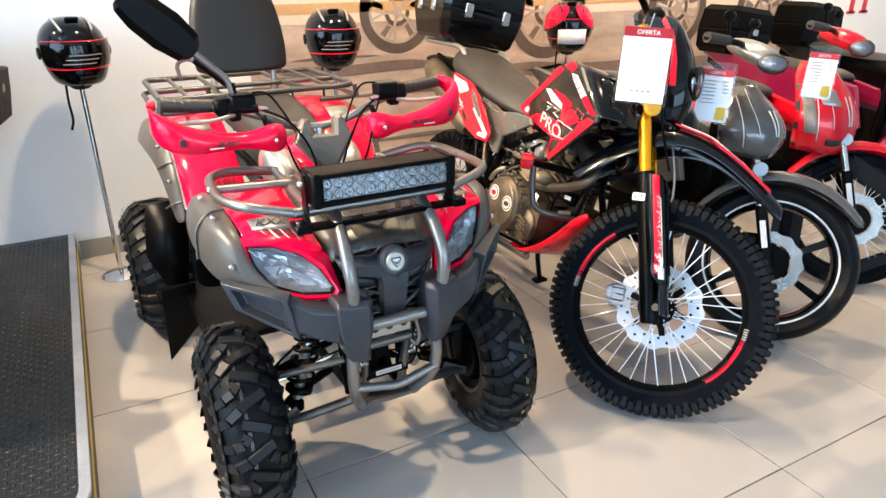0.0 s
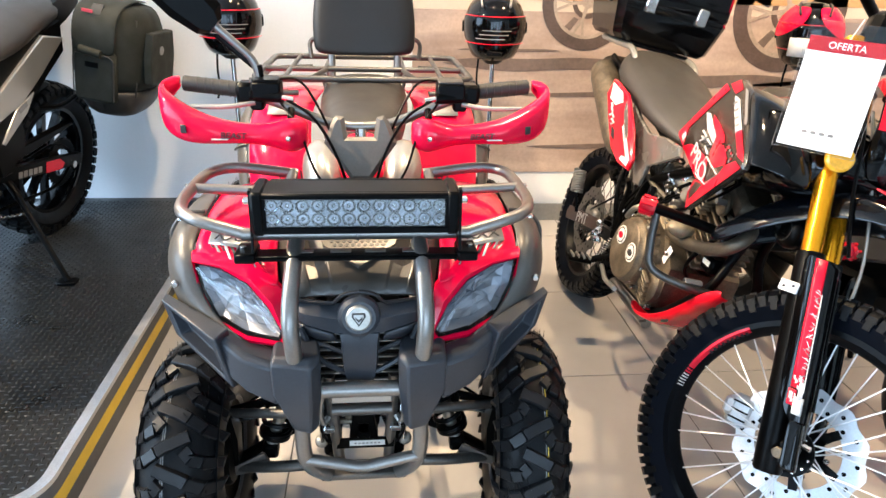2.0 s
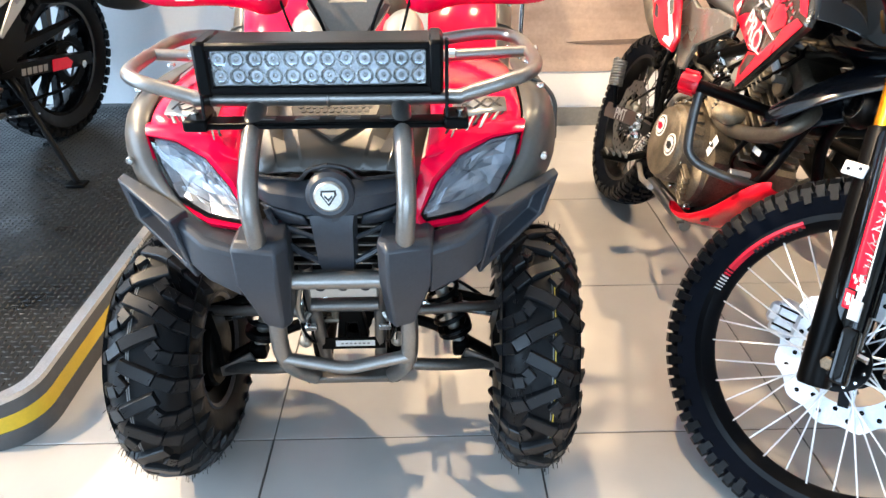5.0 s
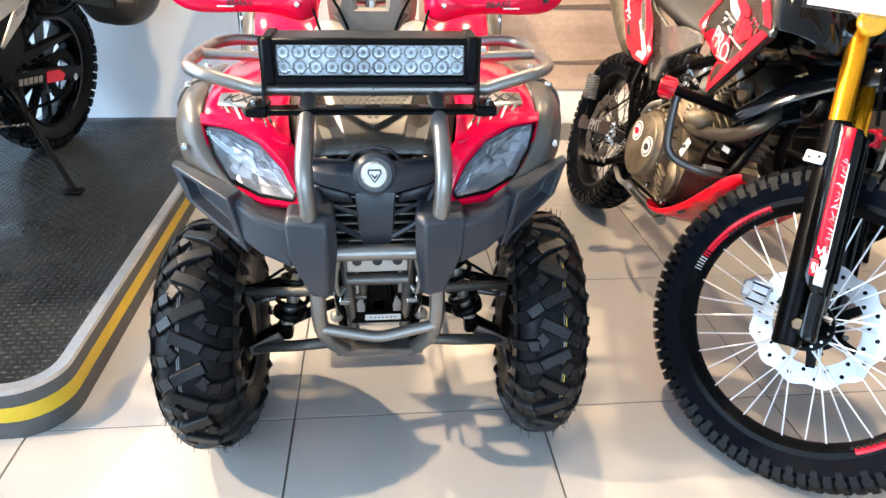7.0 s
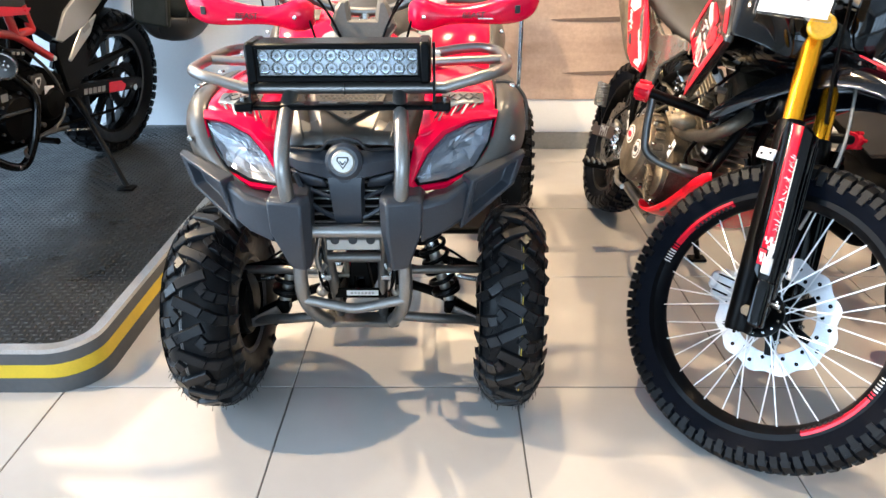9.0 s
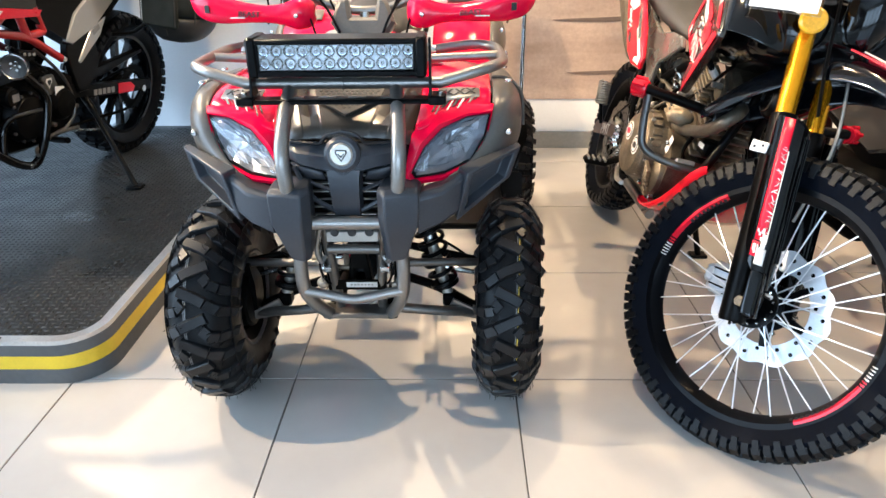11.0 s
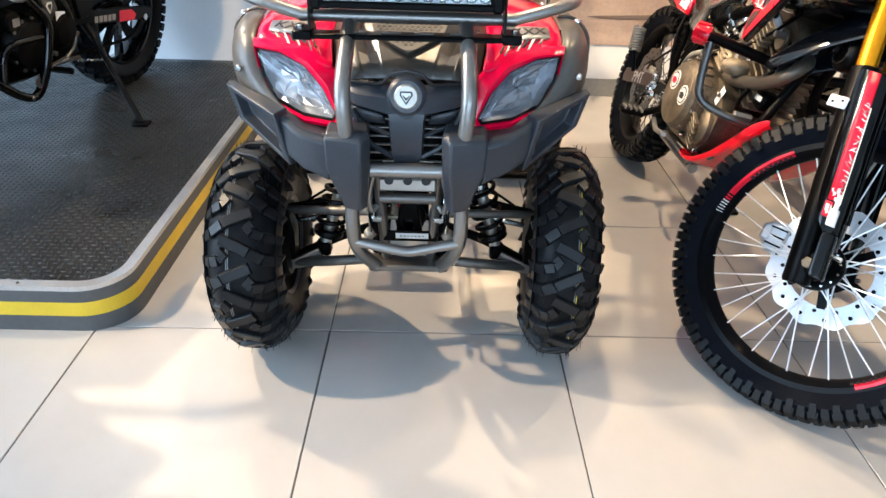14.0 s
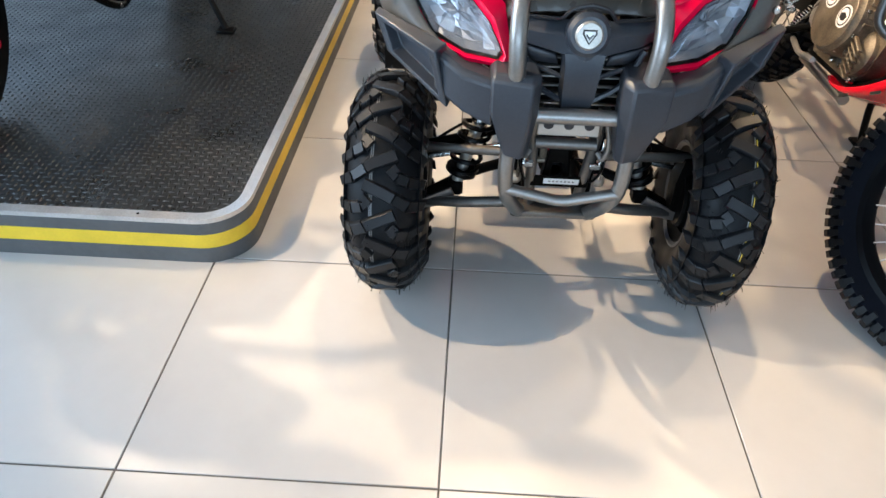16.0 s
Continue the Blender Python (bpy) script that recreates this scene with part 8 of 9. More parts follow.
part("sprocket_cover", Geo().lathe([(0.0003, 0.150), (0.05, 0.146), (0.066, 0.13), (0.07, 0.11), (0.0003, 0.11)], "x", 28, None, True, (0, 1.09, 0.385)), IRON, eng)
bd = part("engine_badge", Geo().prism([(-0.014, 0.016), (0.014, 0.016), (0.016, 0.004), (0.0, -0.022), (-0.016, 0.004)], 0.003, Matrix.Translation((0.128, 1.032, 0.475)) @ pose(0, 0, 0, 0, 0, 90), 0.0006), DECAL_WHITE, eng)
part("badge_fill", Geo().prism([(-0.008, 0.010), (0.008, 0.010), (0.009, 0.003), (0.0, -0.012), (-0.009, 0.003)], 0.003, Matrix.Translation((0.1295, 1.032, 0.475)) @ pose(0, 0, 0, 0, 0, 90), 0.0006), INK, eng)
part("paper_label", Geo().prism([(-0.03, 0.04), (0.02, 0.03), (0.028, -0.005), (0.0, -0.07), (-0.006, -0.01), (-0.03, 0.0)], 0.001, Matrix.Translation((0.137, 1.078, 0.420)) @ pose(0, 0, 0, 0, 0, 90), 0.0002), PAPER, eng, "crumpled white label")
part("starter", Geo().tube([(-0.10, 0.825, 0.470), (0.146, 0.825, 0.470), (0.152, 0.825, 0.470)], lambda u: 0.036 if u < 0.97 else 0.030, 20, 0), BLACK, eng)
part("sticker", Geo().box((0.001, 0.032, 0.026), (0.1525, 0.832, 0.470), 0.0003), DECAL_GREY, eng)
for k, pts in enumerate((((0.10, 0.90, 0.62), (0.135, 0.97, 0.56), (0.13, 1.02, 0.52)), ((0.11, 1.00, 0.60), (0.14, 1.06, 0.53), (0.13, 1.14, 0.44), (0.14, 1.15, 0.33), (0.13, 1.08, 0.28)), ((0.13, 0.96, 0.275), (0.14, 1.02, 0.285), (0.13, 1.16, 0.268)), ((0.12, 0.70, 0.44), (0.14, 0.78, 0.37), (0.14, 0.86, 0.30)), ((0.11, 0.94, 0.66), (0.13, 0.90, 0.55), (0.12, 0.94, 0.48)))):
    part("hose", Geo().tube(pts, (0.008, 0.006, 0.008, 0.007, 0.005)[k], 8, 0.05), (BLACK, RACK, RACK, BLACK, BLACK)[k], street)
for y, z, r_, mt in ((1.00, 0.495, 0.012, RACK), (0.985, 0.455, 0.008, ALLOY), (1.14, 0.435, 0.016, BLACK), (1.165, 0.355, 0.010, RACK), (1.03, 0.315, 0.010, RACK), (0.95, 0.495, 0.010, ALLOY), (0.76, 0.38, 0.012, RACK)):
    part("engine_bolt", Geo().disc(r_, 0.030, "x", 8, (0.122, y, z), 0.003), mt, eng)
part("gear_case", Geo().loft([[(u, y, z) for y, z in ((0.985, 0.445), (1.02, 0.505), (1.06, 0.500), (1.075, 0.46), (1.05, 0.425))] for u in (0.115, 0.127)]), RACK, eng, "grey cast cover")
for k in range(9):
    part("cylinder_fin", Geo().box((0.17, 0.16, 0.006), (0, 0.79 - 0.006 * k, 0.515 + 0.017 * k), 0.002, None, (14, 0, 0)), RACK, eng)
part("cylinder", Geo().box((0.11, 0.11, 0.24), (0, 0.78, 0.57), 0.02), IRON, eng)
part("exhaust_pipe", Geo().tube([(0.05, 0.70, 0.60), (0.06, 0.60, 0.52), (0.05, 0.61, 0.38), (0.0, 0.72, 0.29), (-0.06, 1.1, 0.25)], 0.022, 14, 0.10), CHROME, street)
part("skid_pan", Geo().sheet([[(u, y, z + 0.05 * (abs(u) > 0.1)) for u in (-0.14, -0.08, 0.08, 0.14)] for y, z in ((0.60, 0.33), (0.68, 0.255), (0.88, 0.225), (1.10, 0.235))]), BLACK, street, subsurf=1, solid=0.005)
part("gear_lever", Geo().tube([(0.13, 1.10, 0.285), (0.145, 0.99, 0.287), (0.155, 0.88, 0.262), (0.19, 0.85, 0.262)], 0.007, 8, 0.03), RACK, street)
for k in range(15):
    part("chain_link", Geo().box((0.012, 0.010, 0.009), (0.100, 1.165 + 0.0150 * k, 0.246 - 0.0038 * k), 0.002, None, (-14, 0, 0)), RACK if k % 2 else STEEL, street)
part("side_stand", Geo().tube([(0.105, 1.25, 0.365), (0.150, 1.230, 0.335), (0.215, 1.205, 0.255), (0.374, 1.140, 0.0715)], lambda u: 0.015 if u < 0.42 else 0.0105, 10, 0.03), BLACK, street, "black side stand")
part("stand_foot", Geo().box((0.065, 0.045, 0.012), (0.375, 1.137, 0.067), 0.003, None, (0, -9, 8)), BLACK, street)
rings = []
for y, w, z0, z1 in ((0.95, 0.09, 0.78, 0.86), (1.10, 0.13, 0.77, 0.85), (1.30, 0.14, 0.79, 0.87), (1.50, 0.12, 0.86, 0.95), (1.72, 0.09, 0.90, 0.97)):
    rings.append([(-w, y, z0), (-w, y, (z0 + z1) / 2), (-w * 0.8, y, z1), (0, y, z1 + 0.01), (w * 0.8, y, z1), (w, y, (z0 + z1) / 2), (w, y, z0), (0, y, z0)])
part("seat", Geo().loft(rings), SEAT, street, "dark stepped seat", subsurf=2)
rings = []
for y, w, z0, z1 in ((0.98, 0.08, 0.74, 0.88), (0.80, 0.13, 0.74, 1.0), (0.55, 0.15, 0.74, 1.04), (0.42, 0.08, 0.80, 0.98)):
    rings.append([(-w * 0.8, y, z0), (-w, y, (z0 + z1) / 2), (-w * 0.7, y, z1), (0, y, z1 + 0.01), (w * 0.7, y, z1), (w, y, (z0 + z1) / 2), (w * 0.8, y, z0), (0, y, z0)])
part("tank", Geo().loft(rings), GLOSS, street, "black gloss fuel tank", subsurf=2)
part("tail", Geo().loft([[(-w, y, z - 0.03), (w, y, z - 0.03), (w * 0.8, y, z + 0.05), (-w * 0.8, y, z + 0.05)] for y, w, z in ((1.4, 0.12, 0.82), (1.7, 0.09, 0.92), (1.88, 0.04, 0.96))]), BLACK, street)
part("handlebar", Geo().tube([(-0.38, 0.56, 1.08), (-0.15, 0.46, 1.06), (0.15, 0.46, 1.06), (0.38, 0.56, 1.08)], 0.012, 10, 0.05), BLACK, street)
part("headlight", Geo().ball((0.10, 0.07, 0.09), (0, 0.27, 0.90), 20, 12), BLACK, street)
# cowl, windscreen and hand guards are unseen, added for their cast shadow
part("front_cowl", Geo().sheet([[(-w, y + 0.12, z), (-w * 0.8, y + 0.03, z), (0, y - 0.02, z), (w * 0.8, y + 0.03, z), (w, y + 0.12, z)] for z, w, y in ((0.78, 0.07, 0.30), (0.86, 0.14, 0.22), (0.97, 0.17, 0.22), (1.06, 0.15, 0.28))]), GLOSS, street, "black front cowl", subsurf=1, solid=0.005)
part("windscreen", Geo().sheet([[(-w, y + 0.06, z), (0, y, z), (w, y + 0.06, z)] for z, w, y in ((1.05, 0.14, 0.275), (1.16, 0.13, 0.32), (1.25, 0.09, 0.37))]), SMOKE, street, "smoked windscreen", subsurf=1, solid=0.004)
part("front_fender", Geo().sheet([[(u, 0.33 + r * math.cos(a), 0.30 + r * math.sin(a)) for u in (-0.065, -0.03, 0.03, 0.065)] for a, r in ((3.0, 0.325), (2.5, 0.33), (2.0, 0.33), (1.5, 0.33), (1.0, 0.325))]), GLOSS, street, subsurf=1, solid=0.004)
for s in (-1, 1):
    part("grip", Geo().tube([(0.385 * s, 0.562, 1.081), (0.27 * s, 0.512, 1.072)], 0.017, 12, 0), SEAT, street)
    part("hand_guard", Geo().sheet([[(0.23 * s, 0.44, 1.04), (0.32 * s, 0.44, 1.03), (0.41 * s, 0.50, 1.04), (0.43 * s, 0.56, 1.06)], [(0.23 * s, 0.435, 1.09), (0.32 * s, 0.43, 1.10), (0.41 * s, 0.49, 1.11), (0.43 * s, 0.56, 1.10)]]), BLACK, street, subsurf=1, solid=0.005)
    mi = part("mirror", Geo().ball((0.07, 0.02, 0.045), (0.30 * s, 0.46, 1.235), 16, 8), BLACK, street)
    part("stem", Geo().tube([(0.20 * s, 0.48, 1.07), (0.26 * s, 0.47, 1.21)], 0.006, 8, 0), BLACK, mi)
# canvas panniers
for s in (1, -1):
    pan = part("pannier", Geo().loft([[(s * (0.315 + x * kx), 1.72 + y * ky, z) for x, y in ((-0.15, -0.13), (-0.12, -0.17), (0.10, -0.17), (0.19, -0.08), (0.19, 0.10), (0.12, 0.17), (-0.12, 0.17), (-0.15, 0.13))] for z, kx, ky in ((0.640, 0.93, 0.95), (0.70, 1.0, 1.0), (0.82, 1.06, 1.02), (0.91, 0.98, 0.97), (0.965, 0.82, 0.86), (0.985, 0.60, 0.70))]), CANVAS, street, "black and olive canvas pannier", subsurf=1)
    part("base", Geo().loft([[(s * (0.315 + x * kx), 1.72 + y * ky, z) for x, y in ((-0.15, -0.13), (-0.12, -0.17), (0.10, -0.17), (0.19, -0.08), (0.19, 0.10), (0.12, 0.17), (-0.12, 0.17), (-0.15, 0.13))] for z, kx, ky in ((0.535, 0.40, 0.50), (0.555, 0.62, 0.66), (0.60, 0.86, 0.88), (0.655, 0.97, 0.98), (0.662, 0.94, 0.95))]), SEAT, pan, "black coated base", subsurf=1)
    part("flap", Geo().sheet([[(s * (0.30 + x), 1.72 + y, z) for x in (-0.10, -0.03, 0.05, 0.11)] for y, z in ((-0.186, 0.800), (-0.188, 0.88), (-0.172, 0.945), (-0.11, 0.992), (0.02, 1.004), (0.12, 0.985))]), CANVAS, pan, "olive top flap", subsurf=1, solid=0.008)
    part("side_pocket", Geo().loft([[(s * (0.315 + 0.19 * k + o), 1.72 + y, z) for y, z in ((-0.10, 0.70), (0.10, 0.70), (0.11, 0.80), (0.09, 0.90), (-0.09, 0.90), (-0.11, 0.80))] for k, o in ((0.95, 0.0), (1.06, 0.012), (1.06, 0.020))]), CANVAS, pan, bevel=0.006)
    part("strap", Geo().loft([[(s * (0.30 + x), 1.72 - 0.176 * k, z) for x in (-0.025, 0.025)] + [(s * (0.30 + x), 1.72 - 0.168 * k, z) for x in (0.025, -0.025)] for z, k in ((0.58, 0.82), (0.66, 1.0), (0.86, 1.02), (0.94, 0.94), (0.98, 0.74))]), SEAT, pan, "woven strap")
    part("buckle", Geo().box((0.07, 0.012, 0.028), (s * 0.295, 1.72 - 0.180, 0.76), 0.004), BLACK, pan)
    part("badge", Geo().disc(0.018, 0.004, "x", 16, (s * 0.538, 1.70, 0.83), 0.001), DECAL_GREY, pan)
    part("handle_roll", Geo().tube([(s * 0.245, 1.72 - 0.192, 0.815), (s * 0.345, 1.72 - 0.192, 0.805)], 0.016, 12, 0), CANVAS, pan, "rolled canvas grab handle")
    part("front_pocket", Geo().box((0.20, 0.035, 0.20), (s * 0.305, 1.72 - 0.168, 0.715), 0.014), CANVAS, pan)
    part("zip", Geo().tube([(s * 0.21, 1.72 - 0.188, 0.63), (s * 0.21, 1.72 - 0.188, 0.80), (s * 0.40, 1.72 - 0.188, 0.80), (s * 0.40, 1.72 - 0.188, 0.63)], 0.003, 5, 0.03), SEAT, pan)
    part("piping", Geo().tube([(s * (0.30 + 0.162 * k), 1.72 + y, z) for k, y, z in ((0.97, -0.10, 0.64), (1.0, -0.105, 0.75), (1.0, -0.105, 0.86), (0.94, -0.09, 0.94))], 0.004, 6, 0.03), SEAT, pan)
    part("red_tab", Geo().box((0.05, 0.004, 0.012), (s * 0.27, 1.72 - 0.166, 0.955), 0.001), TAG_RED, pan)
    pan.location = (0, 0.055, 0)
    pan.scale = (0.82, 1, 1)


# ---- helmets on chrome stands ----
def helmet_stand(x, y, z, shell, label, turn, graphic, group="helmets on stands"):
    """A full-face helmet; z is its middle height. It stands on a pole with a round base."""
    st = thing("helmet_stand", pose(x, y, 0), "slim chrome pole stand with round base", "display stand", "helmet stands")
    part("base", Geo().lathe([(0.0003, 0.0), (0.085, 0.0), (0.085, 0.006), (0.070, 0.014), (0.020, 0.022), (0.0003, 0.024)], "z", 36), CHROME, st)
    part("pole", Geo().tube([(0, 0, 0.02), (0, 0, z - 0.13)], 0.011, 14, 0), CHROME, st)
    part("collar", Geo().lathe([(0.0003, z - 0.15), (0.03, z - 0.15), (0.06, z - 0.125), (0.0003, z - 0.12)], "z", 24), BLACK, st)
    hm = thing("helmet", pose(x, y, z, 0, 0, turn), label, "helmet", group)
    rings = []
    for zz, rx, ry, cy in ((-0.130, 0.072, 0.095, -0.005), (-0.118, 0.092, 0.120, -0.012), (-0.070, 0.115, 0.142, -0.012), (-0.010, 0.128, 0.145, 0.0), (0.045, 0.127, 0.145, 0.004), (0.090, 0.108, 0.125, 0.006), (0.122, 0.070, 0.085, 0.008), (0.134, 0.028, 0.035, 0.008)):
        rings.append([(rx * math.cos(a), cy + ry * math.sin(a) * (1.06 if math.sin(a) < 0 and zz < -0.05 else 1.0), zz) for a in (math.tau * k / 20 for k in range(20))])
    part("shell", Geo().loft(rings), shell, hm, subsurf=1)
    rows = []
    for zz, rx, ry in ((-0.055, 0.123, 0.156), (-0.02, 0.133, 0.156), (0.02, 0.134, 0.156), (0.05, 0.129, 0.151)):
        rows.append([(rx * math.sin(a), -ry * math.cos(a) - 0.002, zz) for a in [radians(-78 + 13 * k) for k in range(13)]])
    part("visor", Geo().sheet(rows), GLOSS, hm, "dark glossy visor", subsurf=1, solid=0.003)
    for zz, q in ((-0.056, 1.0), (0.049, 1.03)):
        part("visor_trim", Geo().tube([(0.127 * q * math.sin(radians(-70 + 10 * k)), -0.1575 * math.cos(radians(-70 + 10 * k)) - 0.003, zz) for k in range(15)], 0.0018, 5, 0), DECAL_RED, hm, "thin red visor edging")
    part("chin_vent", Geo().box((0.06, 0.012, 0.018), (0, -0.160, -0.092), 0.004), BLACK, hm)
    for k in range(3):
        part("print_bar", Geo().tube([(0.137 * math.sin(a), -0.1615 * math.cos(a), -0.036 + 0.016 * k) for a in [radians(-34 + 17 * j + 6 * k) for j in range(4)]], 0.0022, 4, 0), DECAL_GREY, hm)
    for sx in (-1, 1):
        part("pivot", Geo().disc(0.024, 0.008, "x", 18, (0.130 * sx, -0.012, 0.0), 0.003), BLACK, hm)
        part("stripe", Geo().tube([(0.055 * sx, -0.118, 0.085), (0.062 * sx, -0.06, 0.118), (0.058 * sx, 0.02, 0.129), (0.05 * sx, 0.09, 0.105)], 0.005, 6, 0.03), graphic, hm)
    part("top_vent", Geo().box((0.05, 0.04, 0.012), (0, -0.060, 0.122), 0.004, None, (-24, 0, 0)), BLACK, hm)
    part("strap", Geo().tube([(-0.06, -0.02, -0.125), (-0.066, -0.025, -0.20), (-0.060, -0.02, -0.27), (-0.075, -0.02, -0.31)], 0.006, 4, 0.03), BLACK, hm)
    return hm


helmet_stand(-0.345, 1.72, 1.005, GLOSS, "black full-face helmet with red edged visor", 12, SILVER)
helmet_stand(0.742, 1.68, 1.005, GLOSS, "black full-face helmet with red edged visor", -8, SILVER)
hm3 = helmet_stand(2.13, 1.66, 1.00, GLOSS, "red and black full-face helmet with a white sticker", -30, INK)

for s in (-1, 1):
    rows = []
    for zz, rx, ry, cy, a0, a1 in ((-0.010, 0.139, 0.163, 0.0, 58, 140), (0.025, 0.139, 0.162, 0.0, 30, 150), (0.055, 0.133, 0.156, 0.002, 14, 160), (0.090, 0.113, 0.132, 0.004, 9, 165), (0.118, 0.082, 0.098, 0.007, 10, 160)):
        rows.append([(rx * math.sin(radians(a0 + (a1 - a0) * k / 8)) * s, cy - ry * math.cos(radians(a0 + (a1 - a0) * k / 8)), zz) for k in range(9)])
    part("crown_graphic", Geo().sheet(rows), RED, hm3, "glossy red crown graphic", subsurf=1, solid=0.001)
part("sticker", Geo().sheet([[(0.136 * math.sin(radians(a)), -0.168 * math.cos(radians(a)) - 0.002, z) for a in (-34, -17, 0, 17, 34)] for z in (-0.080, -0.04, -0.005)]), PAPER, hm3, "white paper sticker on the visor", solid=0.001)


# ---- the row of underbone motorcycles ----
def underbone(x, y, lean, azim, tilt, body, side, label, wheel, tagpos=None, top_case=False, R=0.292, shift=0.09, low=0.56, high=0.90, wide=0.165, aside=0.0):
    """A small step-through motorcycle, leaning on its stand; shift: how far its turned front wheel stands out to the side."""
    B = pose(x, y, 0, 0, lean, 0)
    ub = thing("underbone_motorcycle", B, label, "motorcycle", "row of small motorcycles")
    inv = B.inverted()
    az, tl = radians(azim), radians(tilt)
    ax = Vector((math.cos(tl) * math.sin(az), math.cos(tl) * math.cos(az), -math.sin(tl)))
    F_ = inv @ frame_of((x + shift, y, R * math.cos(tl) + 0.004), ax, (0, 0, 1))
    if wheel == "cast":
        w = cast_wheel(ub, F_, R, 0.044, 0.228, 6, "front_wheel", DECAL_WHITE)
    else:
        w = spoke_wheel(ub, F_, R, 0.036, 0.232, tread=3, spokes=36, disc=False, decals=False)
    part("brake_disc", scallop_disc(0.112, 0.0035, (-0.052, 0, 0)), STEEL, w, "wave-edged steel brake disc")
    part("disc_carrier", Geo().lathe([(0.068, -0.055), (0.068, -0.049), (0.02, -0.049), (0.02, -0.055)], "x", 24), BLACK, w)
    cast_wheel(ub, pose(0, 1.22, R), R, 0.05, 0.226, 6, "rear_wheel")

    def f(name, geo, mat_, label_="", **kw):
        geo.v = [F_ @ p for p in geo.v]
        return part(name, geo, mat_, ub, label_, **kw)

    for s in (-1, 1):
        f("fork_leg", Geo().tube([(0.078 * s, 0.0, -0.03), (0.078 * s, 0.06, 0.20)], 0.021, 12, 0), BLACK)
        f("fork_tube", Geo().tube([(0.078 * s, 0.055, 0.18), (0.072 * s, 0.12, 0.42)], 0.015, 12, 0), STEEL)
        f("reflector", Geo().disc(0.026, 0.014, "x", 18, (0.100 * s, 0.085, 0.33), 0.003), SCREEN_BLUE, "pale round reflector")
    f("fork_sticker", Geo().box((0.002, 0.02, 0.10), (-0.1, 0.035, 0.10), 0.0005, None, (-14, 0, 0)), PAPER)
    f("caliper", Geo().box((0.035, 0.06, 0.08), (-0.066, 0.075, 0.06), 0.012), BLACK)
    rows = []
    for k in range(7):
        a = radians(152 - 20 * k)
        r = R + 0.035
        wd = 0.058 if k < 5 else 0.05 - 0.012 * (k - 5)
        rows.append([(u, -r * math.cos(a), r * math.sin(a) + dz + 0.02) for u, dz in ((-wd, -0.045), (-wd * 0.9, -0.012), (0, 0.006), (wd * 0.9, -0.012), (wd, -0.045))])
    f("front_fender", Geo().sheet(rows), body, "lacquered front fender", subsurf=1, solid=0.004)
    # front shield: a bowed shell from its rounded lower tip to its top
    def shell(v, th, out=0.0):
        """v: 0 at the lower tip to 1 at the top; th: degrees round from the middle."""
        wd = wide * (0.20 + 0.80 * math.sin(math.pi * min(1.0, 0.10 + v * 0.95)) ** 0.55) * (1.0 - 0.22 * v)
        a = radians(th)
        return Vector((aside + (wd + out) * math.sin(a), 0.115 - 0.055 * math.sin(math.pi * min(1, v + 0.12)) + 0.10 * v * v + 0.15 * (1 - math.cos(a)) - out * math.cos(a), low + (high - low) * v))

    sh = part("front_shield", Geo().sheet([[shell(i / 12, -84 + 14 * j) for j in range(13)] for i in range(13)]), body, ub, "lacquered front shield", solid=0.006)

    def mark(name, v0, v1, t0, t1, mt, slant=0.0, label_="", out=0.0022):
        part(name, Geo().sheet([[shell(v0 + (v1 - v0) * i / 4, t0 + (t1 - t0) * j / 3 + slant * i / 4, out) for j in range(4)] for i in range(5)]), mt, sh, label_, solid=0.0006)

    line = DECAL_WHITE if body is not CRIMSON else DECAL_GREY
    for s in (-1, 1):
        mark("shield_decal", 0.14, 0.80, 46 * s, 47.4 * s, line, 6 * s)
        mark("shield_decal", 0.30, 0.90, 26 * s, 26.9 * s, line, 10 * s)
        mark("shield_decal", 0.34, 0.66, 1 * s, 3.5 * s, line, 3 * s)
        mark("shield_edge", 0.05, 0.95, 76 * s, 83 * s, INK)
    if body is RED_DIRT:
        mark("shield_panel", 0.22, 0.62, -66, -48, DECAL_GREY, -8, "silver grey graphic")
        mark("headlight", 0.55, 0.72, -44, -16, SILVER, -6, "pale headlight", 0.005)
        mark("badge", 0.10, 0.18, -34, -8, INK)
    part("inner_shield", Geo().box((0.22, 0.06, 0.34), (0, 0.27, 0.64), 0.025), BLACK, ub)
    hd = part("headlight_cowl", Geo().loft([[(ww * 0.72 * c - 0.12, yy - 0.02, zz + 0.070 + hh * 0.85 * sn) for c, sn in [(math.cos(a), math.sin(a)) for a in (math.tau * k / 12 for k in range(12))]] for yy, zz, ww, hh in ((0.09, 0.93, 0.04, 0.025), (0.11, 0.935, 0.08, 0.042), (0.17, 0.95, 0.105, 0.048), (0.24, 0.965, 0.09, 0.042), (0.29, 0.97, 0.05, 0.025))]), SILVER if body is GRAPHITE else body, ub, "handlebar cowl with headlight", subsurf=1)
    part("headlight", Geo().ball((0.064, 0.042, 0.036), (-0.12, 0.082, 0.992), 20, 10), LENS, hd)
    part("headlight_bowl", Geo().ball((0.057, 0.032, 0.030), (-0.12, 0.086, 0.992), 20, 10), REFLECTOR, hd)
    part("handlebar", Geo().tube([(-0.40, 0.14, 1.05), (-0.22, 0.15, 1.045), (0.02, 0.28, 1.02), (0.15, 0.44, 1.03)], 0.011, 10, 0.04), BLACK, ub)
